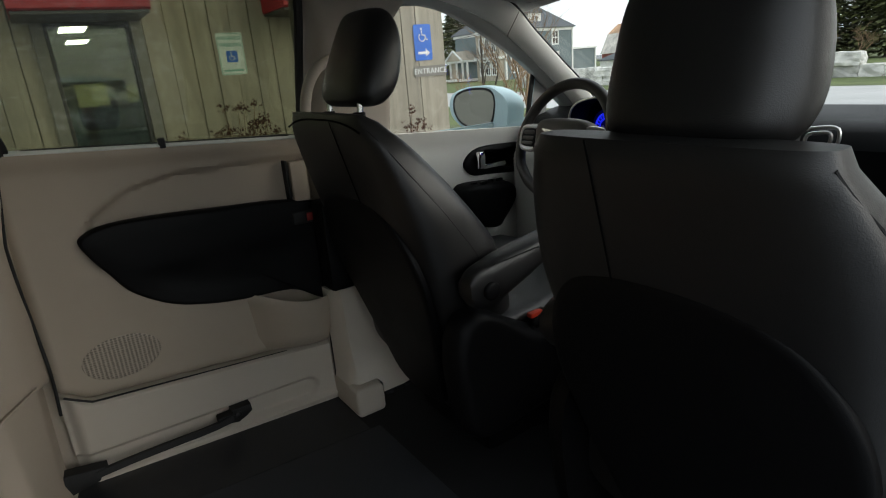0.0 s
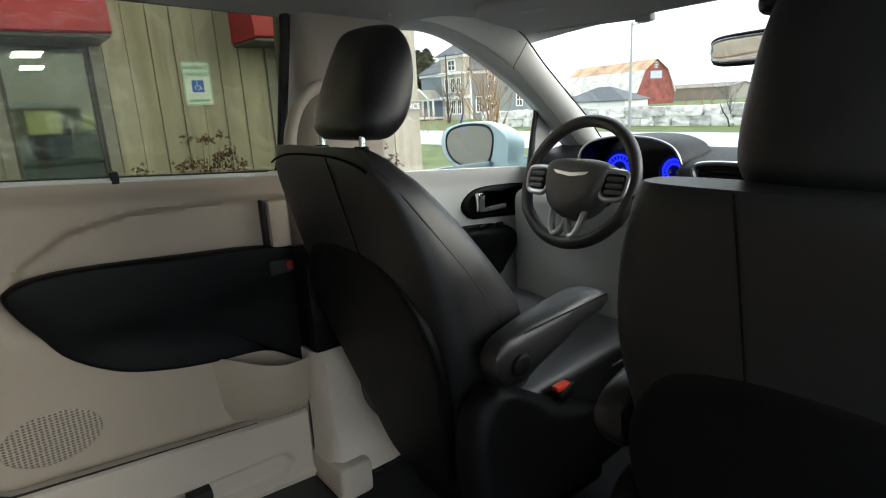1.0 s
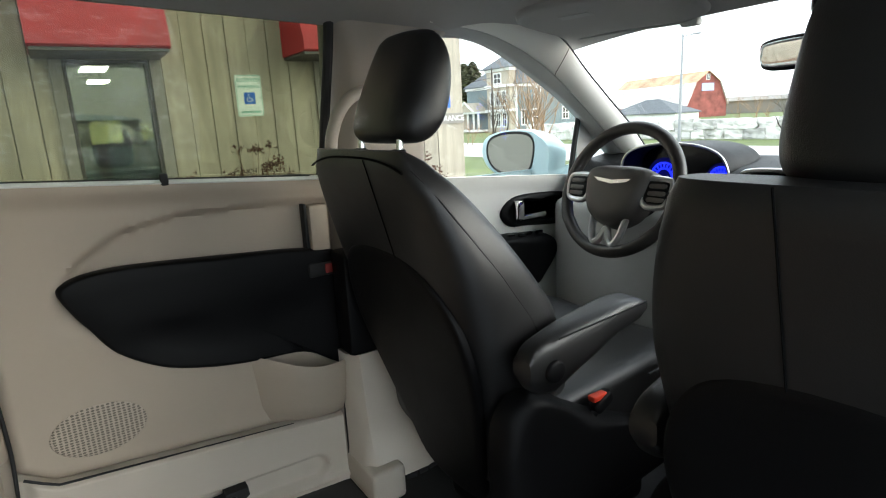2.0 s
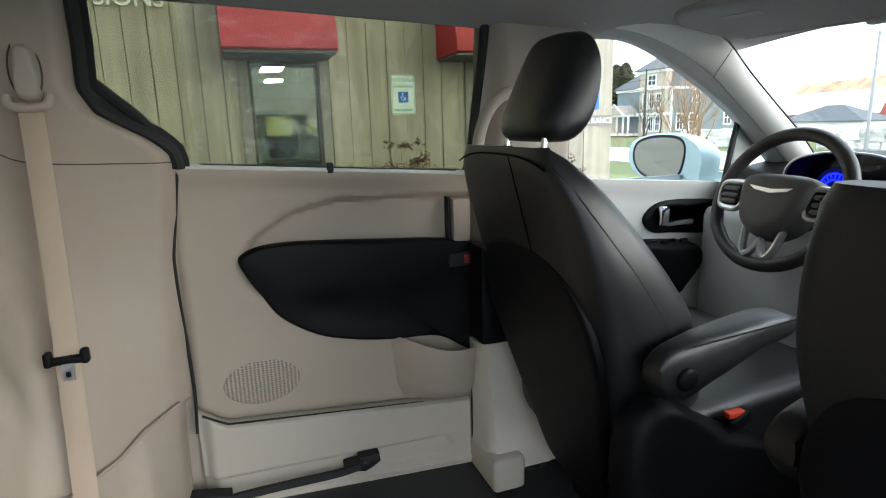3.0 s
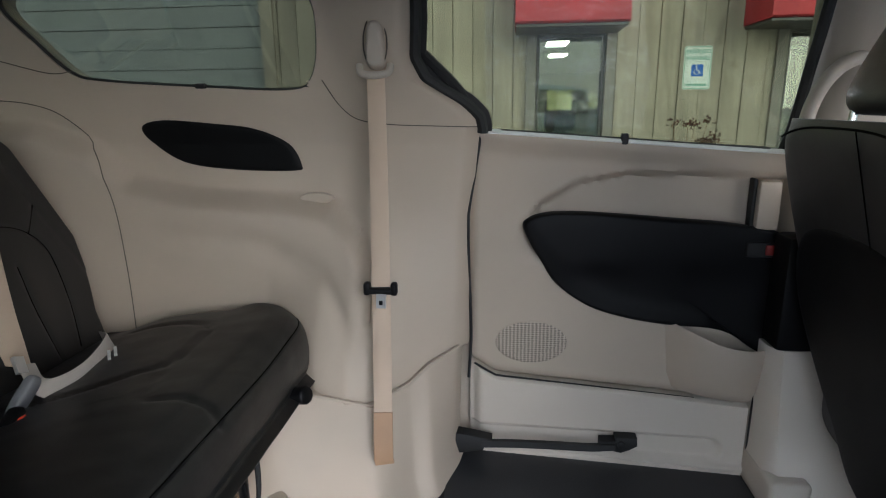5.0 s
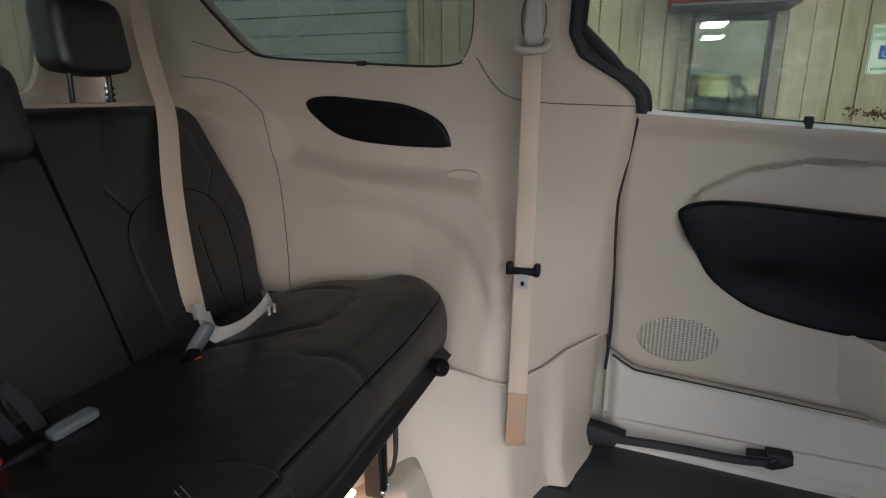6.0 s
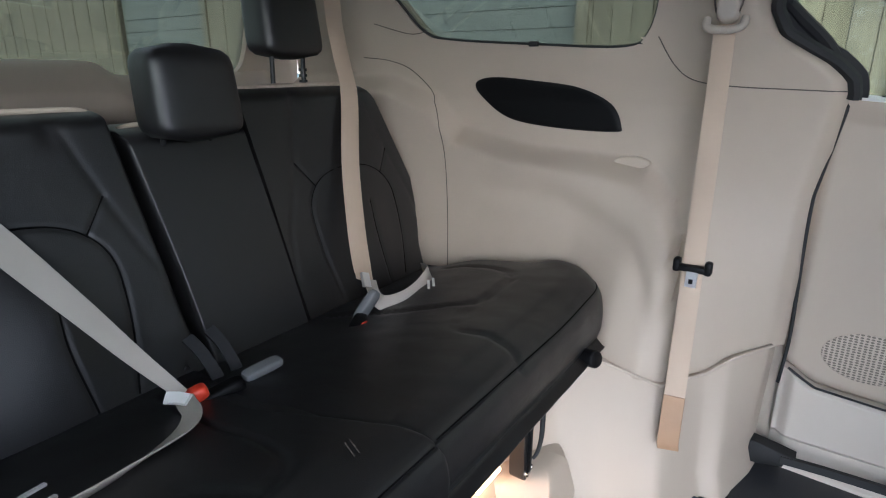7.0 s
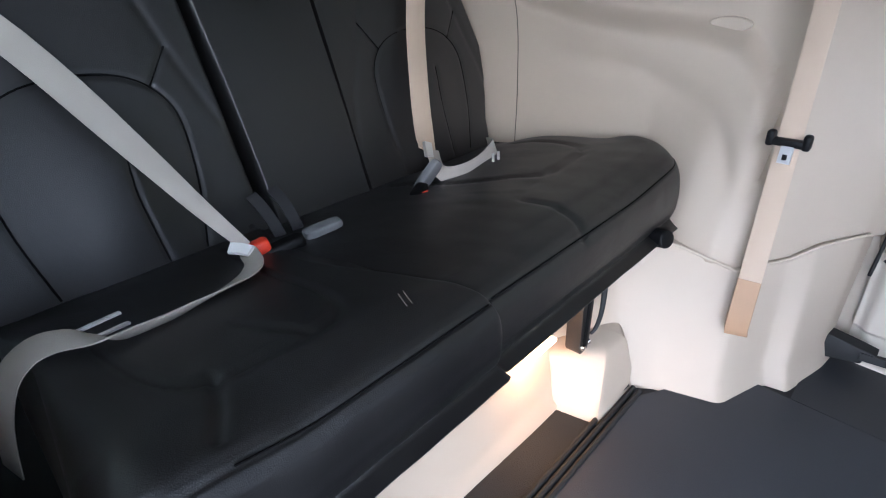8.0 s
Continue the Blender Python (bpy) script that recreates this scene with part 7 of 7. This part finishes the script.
# cream front bay with an attic gable, and the porch beside it
bm = bmesh.new()
block(bm, (0.6, -8.6, 0), (6.3, -7.4, EAVE + 2.6), turn=HM)
bay = part("front_bay", bm, CREAM, hs, "cream front bay with white windows", 0)
for u in (2.0, 3.5, 5.0):
    for z in (1.0, 4.4):
        framed(bay, lambda a, v, c, u=u, z=z: HM @ Vector((u + a, -8.6 - c, z + v)), 0.8, 2.0)
framed(bay, lambda a, v, c: HM @ Vector((3.4 + a, -8.6 - c, EAVE + 0.5 + v)), 1.6, 1.4)
for z in (3.5, EAVE, EAVE + 2.5):
    bm = bmesh.new()
    block(bm, (0.3, -8.9, z - 0.2), (6.7, -7.4, z + 0.2), turn=HM)
    part("frieze", bm, WHITE, bay, "white frieze board", 0)
hip_roof("bay_roof", HM @ Matrix.Translation((3.4, -7.0, 0)), 6.0, 3.6, EAVE + 2.8, 1.8, 2.0, hs, SHINGLE, "grey bay roof")
pr = HM @ Matrix.Translation((-3.0, -9.0, 0))
bm = bmesh.new()
block(bm, (-5.2, -1.6, 3.2), (3.5, 1.6, 3.5), turn=pr)
block(bm, (-5.2, -1.6, 0.2), (3.5, 1.6, 0.5), turn=pr)
porch = part("porch", bm, WHITE, hs, "white porch with a small gable", 0)
for x in (-5.0, -3.2, -1.4, 0.4, 2.0, 3.3):
    bm = bmesh.new()
    block(bm, (x - 0.13, -1.5, 0.5), (x + 0.13, -1.24, 3.2), turn=pr)
    part("post", bm, WHITE, porch, "white porch post", 0)
bm = bmesh.new()
loft(bm, [[pr @ Vector((x, y, z)) for x, z in ((-2.0, 3.5), (2.4, 3.5), (0.2, 5.0))] for y in (-1.8, 1.5)])
part("porch_gable", bm, CREAM, porch, "cream porch gable", 0)
bm = bmesh.new()
for q in (-1, 1):
    tube(bm, [pr @ Vector((0.2 + q * 2.4, -1.85, 3.5)), pr @ Vector((0.2, -1.85, 5.1))], 0.16, 5)
part("gable_board", bm, WHITE, porch, "white gable board", 0)
bm = bmesh.new()
block(bm, (-5.2, 1.55, 0.5), (3.5, 1.62, 3.2), turn=pr)
part("porch_wall", bm, CREAM, porch, "cream wall behind the porch", 0)
PALEROOF = mat("whitewashed_tin_roof", (0.62, 0.58, 0.53), 0.7, vary=0.3, scale=0.5, fine=8)
barn, BM_ = gable_house("barn", (-89.5, 125.5, gz), -20, 32, 10, 2.9, 6.8, BARNRED, (PALEROOF, RUST), "weathered red gambrel barn with a rusty roof", [("r", 0, 8.0, 0.7, 1.0)], "barn", True)
bm = bmesh.new()
block(bm, (16.0, -1.5, 5.6), (16.15, 1.5, 7.2), turn=BM_)
part("barn_sign", bm, mat("blue_white_sign", (0.42, 0.5, 0.75), 0.6), barn, "pale blue and white sign panel", 0)
sd = thing("shed", (-52.8, 72, gz), "low grey shed with a hip roof of dark shingles", "shed")
SMX = Matrix.Translation((-52.8, 72, gz)) @ Euler((0, 0, radians(8))).to_matrix().to_4x4()
bm = bmesh.new()
block(bm, (-5.0, -3.5, 0), (5.0, 3.5, 1.9), turn=SMX)
part("wall", bm, WHITE, sd, "pale shed wall", 0)
hip_roof("roof", SMX, 10, 7, 1.9, 1.9, 2.0, sd, SHINGLE, "grey shingle hip roof", 0.3)
gable_house("warehouse", (-82, 150, gz), 0, 26, 14, 3.0, 1.0, SURROUND, SURROUND, "long low grey warehouse in the distance", [], "warehouse")
# lamp post
POSTGREY = mat("galvanised_grey", (0.30, 0.31, 0.32), 0.6, vary=0.1)
lp = thing("street_lamp", (-27.5, 41, gz), "tall grey steel street lamp with one arm", "street lamp")
bm = bmesh.new()
tube(bm, [(-27.5, 41, gz), (-27.5, 41, 6.6)], lambda s: 0.13 - 0.05 * s, 12)
part("pole", bm, POSTGREY, lp, "grey steel pole")
bm = bmesh.new()
tube(bm, [(-27.5, 41, 6.4), (-26.2, 40.7, 6.45)], 0.04, 8)
part("arm", bm, POSTGREY, lp, "steel arm")
bm = bmesh.new()
block(bm, (-26.5, 40.55, 6.38), (-25.8, 40.85, 6.5), 0.03)
part("lamp_head", bm, POSTGREY, lp, "grey lamp head")

BARK = mat("grey_bark", (0.065, 0.052, 0.042), 0.95, vary=0.3, scale=6)
TWIG = mat("tan_twigs", (0.30, 0.20, 0.12), 0.95, vary=0.3, scale=2)
NEEDLE = mat("conifer_green", (0.09, 0.10, 0.03), 0.9, vary=0.5, scale=1.2)


def bare_tree(at, tall, seed, bark=BARK, label="bare leafless tree with fine branches", spread=0.55):
    r = random.Random(seed)
    tr = thing("tree", at, label, "tree", "bare trees")
    bt, bb = bmesh.new(), bmesh.new()
    at = Vector(at)

    def limb(bm, p, d, length, rad, depth):
        pts = [p]
        for k in range(3):
            d = (d + Vector((r.gauss(0, 0.16), r.gauss(0, 0.16), r.gauss(0.05, 0.08)))).normalized()
            pts.append(pts[-1] + d * length / 3)
        tube(bm, pts, lambda s: rad * (1 - 0.55 * s), 5)
        if depth:
            for k in range(4 if depth > 1 else 3):
                s = r.uniform(0.35, 1.0)
                q = pts[0].lerp(pts[-1], s)
                a = r.uniform(0, 6.28)
                nd = (d * 0.8 + Vector((math.cos(a), math.sin(a), r.uniform(0, 0.5))) * spread * 1.3).normalized()
                limb(bb, q, nd, length * r.uniform(0.5, 0.72), rad * 0.45, depth - 1)
    limb(bt, at, Vector((0, 0, 1)), tall * 0.5, tall * 0.018, 0)
    top_ = at + Vector((0, 0, tall * 0.42))
    for k in range(6):
        a = 6.28 * k / 6 + r.uniform(-0.4, 0.4)
        limb(bb, at + Vector((0, 0, tall * r.uniform(0.22, 0.48))), Vector((math.cos(a) * spread, math.sin(a) * spread, 1)).normalized(), tall * 0.42, tall * 0.0055, 2)
    part("trunk", bt, bark, tr, "tapered trunk")
    part("bare_crown", bb, bark, tr, "fine bare branches")


def conifer(at, tall, wide, seed):
    r = random.Random(seed)
    tr = thing("conifer", at, "dark green conifer with an uneven crown", "tree", "conifers")
    at = Vector(at)
    bm = bmesh.new()
    tube(bm, [at, at + Vector((0, 0, tall * 0.95))], lambda s: tall * 0.02 * (1 - 0.8 * s), 6)
    part("trunk", bm, BARK, tr, "brown trunk")
    bm = bmesh.new()
    for k in range(2600):
        s = r.random() ** 0.8
        rad = wide * (1 - s) ** 0.7 * (0.55 + 0.45 * math.sin(s * 40 + r.uniform(-1, 1)) ** 2) * math.sqrt(r.random())
        a = r.uniform(0, 6.28)
        p = at + Vector((rad * math.cos(a), rad * math.sin(a), tall * (0.06 + 0.94 * s) - rad * 0.15))
        u = Vector((math.cos(a), math.sin(a), r.uniform(-0.5, 0.3))) * tall * 0.045
        w = Vector((-math.sin(a), math.cos(a), r.uniform(-0.5, 0.5))) * tall * 0.022
        bm.faces.new([bm.verts.new(p + d) for d in (-u, w, u * 1.2, -w)])
    part("crown", bm, NEEDLE, tr, "dark green needles in clumps", 0)


for x, y, t, s in ((-59.5, 50, 7.5, 1), (-63, 51, 6.5, 2), (-66, 53, 6.0, 3), (-20.1, 42.5, 3.8, 5), (-56, 51, 6.0, 11)):
    bare_tree((x, y, gz), t, s)
for x, y, t, s in ((-33.6, 60, 4.0, 21), (-32.2, 61, 4.6, 22), (-30.6, 60, 3.8, 23), (-25, 60, 3.6, 24), (-22, 61, 3.8, 25), (-41.5, 30.5, 2.6, 26), (-40.0, 30, 2.7, 27), (-38.6, 30.4, 2.3, 28), (-34.2, 30.2, 2.0, 29)):
    bare_tree((x, y, gz), t, s, TWIG, "leafless tan bush with many twigs", 0.8)
for x, y, t, w, s in ((-98, 74, 13.6, 6.5, 31), (-92.5, 76, 12.8, 5.5, 32), (-105, 77, 14, 7, 33), (-31.0, 77, 8.2, 4.2, 34), (-28.4, 78, 9.4, 3.6, 35), (-25.6, 77, 8.6, 4.4, 36), (-22.0, 77, 9.0, 4.2, 37), (-33.6, 80, 5.4, 3.0, 38)):
    conifer((x, y, gz), t, w, s)
# young reddish shrubs by the building corner
for k in range(3):
    bare_tree((-6.6 - 0.8 * k, 6.0 + 0.9 * k, ground_z(6)), 2.2 + 0.3 * k, 50 + k, TWIG, "thin leafless shrub on the lawn", 0.35)
# utility pole and wires
up = thing("utility_pole", (-62, 50, gz), "tall wooden utility pole with wires", "utility pole")
bm = bmesh.new()
tube(bm, [(-62, 50, gz), (-62, 50, 7.5)], lambda s: 0.14 - 0.05 * s, 8)
part("pole", bm, BARK, up, "brown wooden pole")
for z in (5.0, 6.2):
    bm = bmesh.new()
    tube(bm, [Vector((-62 - 60 * k / 10, 50 - 6 * k / 10, z - 1.2 * math.sin(math.pi * k / 10))) for k in range(11)], 0.03, 5)
    part("wire", bm, RUBBER, up, "black wire")

# ---- siding boards, one by one ----
bw = 0.2
shared = {}
for k in range(int((Y1 - Y0) / bw)):
    ya = Y0 + bw * k
    cuts = sorted({ya, ya + bw, *[v for o in OPEN for v in o[:2] if ya < v < ya + bw]})
    for a, b in zip(cuts, cuts[1:]):
        if b - a < 0.02:
            continue
        for lo, hi in spans(a, b, -0.3, TOP):
            key = (round(b - a, 3), round(lo, 3), round(hi, 3))
            if key not in shared:
                bm = bmesh.new()
                block(bm, (-0.016, 0.0025, lo), (0.004, b - a - 0.0025, hi), 0.003, 1)
                ob = part("siding_board", bm, SIDING, face, "", 0)
                shared[key] = ob.data
            else:
                ob = new("siding_board", shared[key])
                ob.parent = face
                ob.matrix_parent_inverse = face.matrix_basis.inverted()
            ob.matrix_basis = Matrix.Translation((-5.432 + 0.006 * ((k * 7) % 3), a, 0))
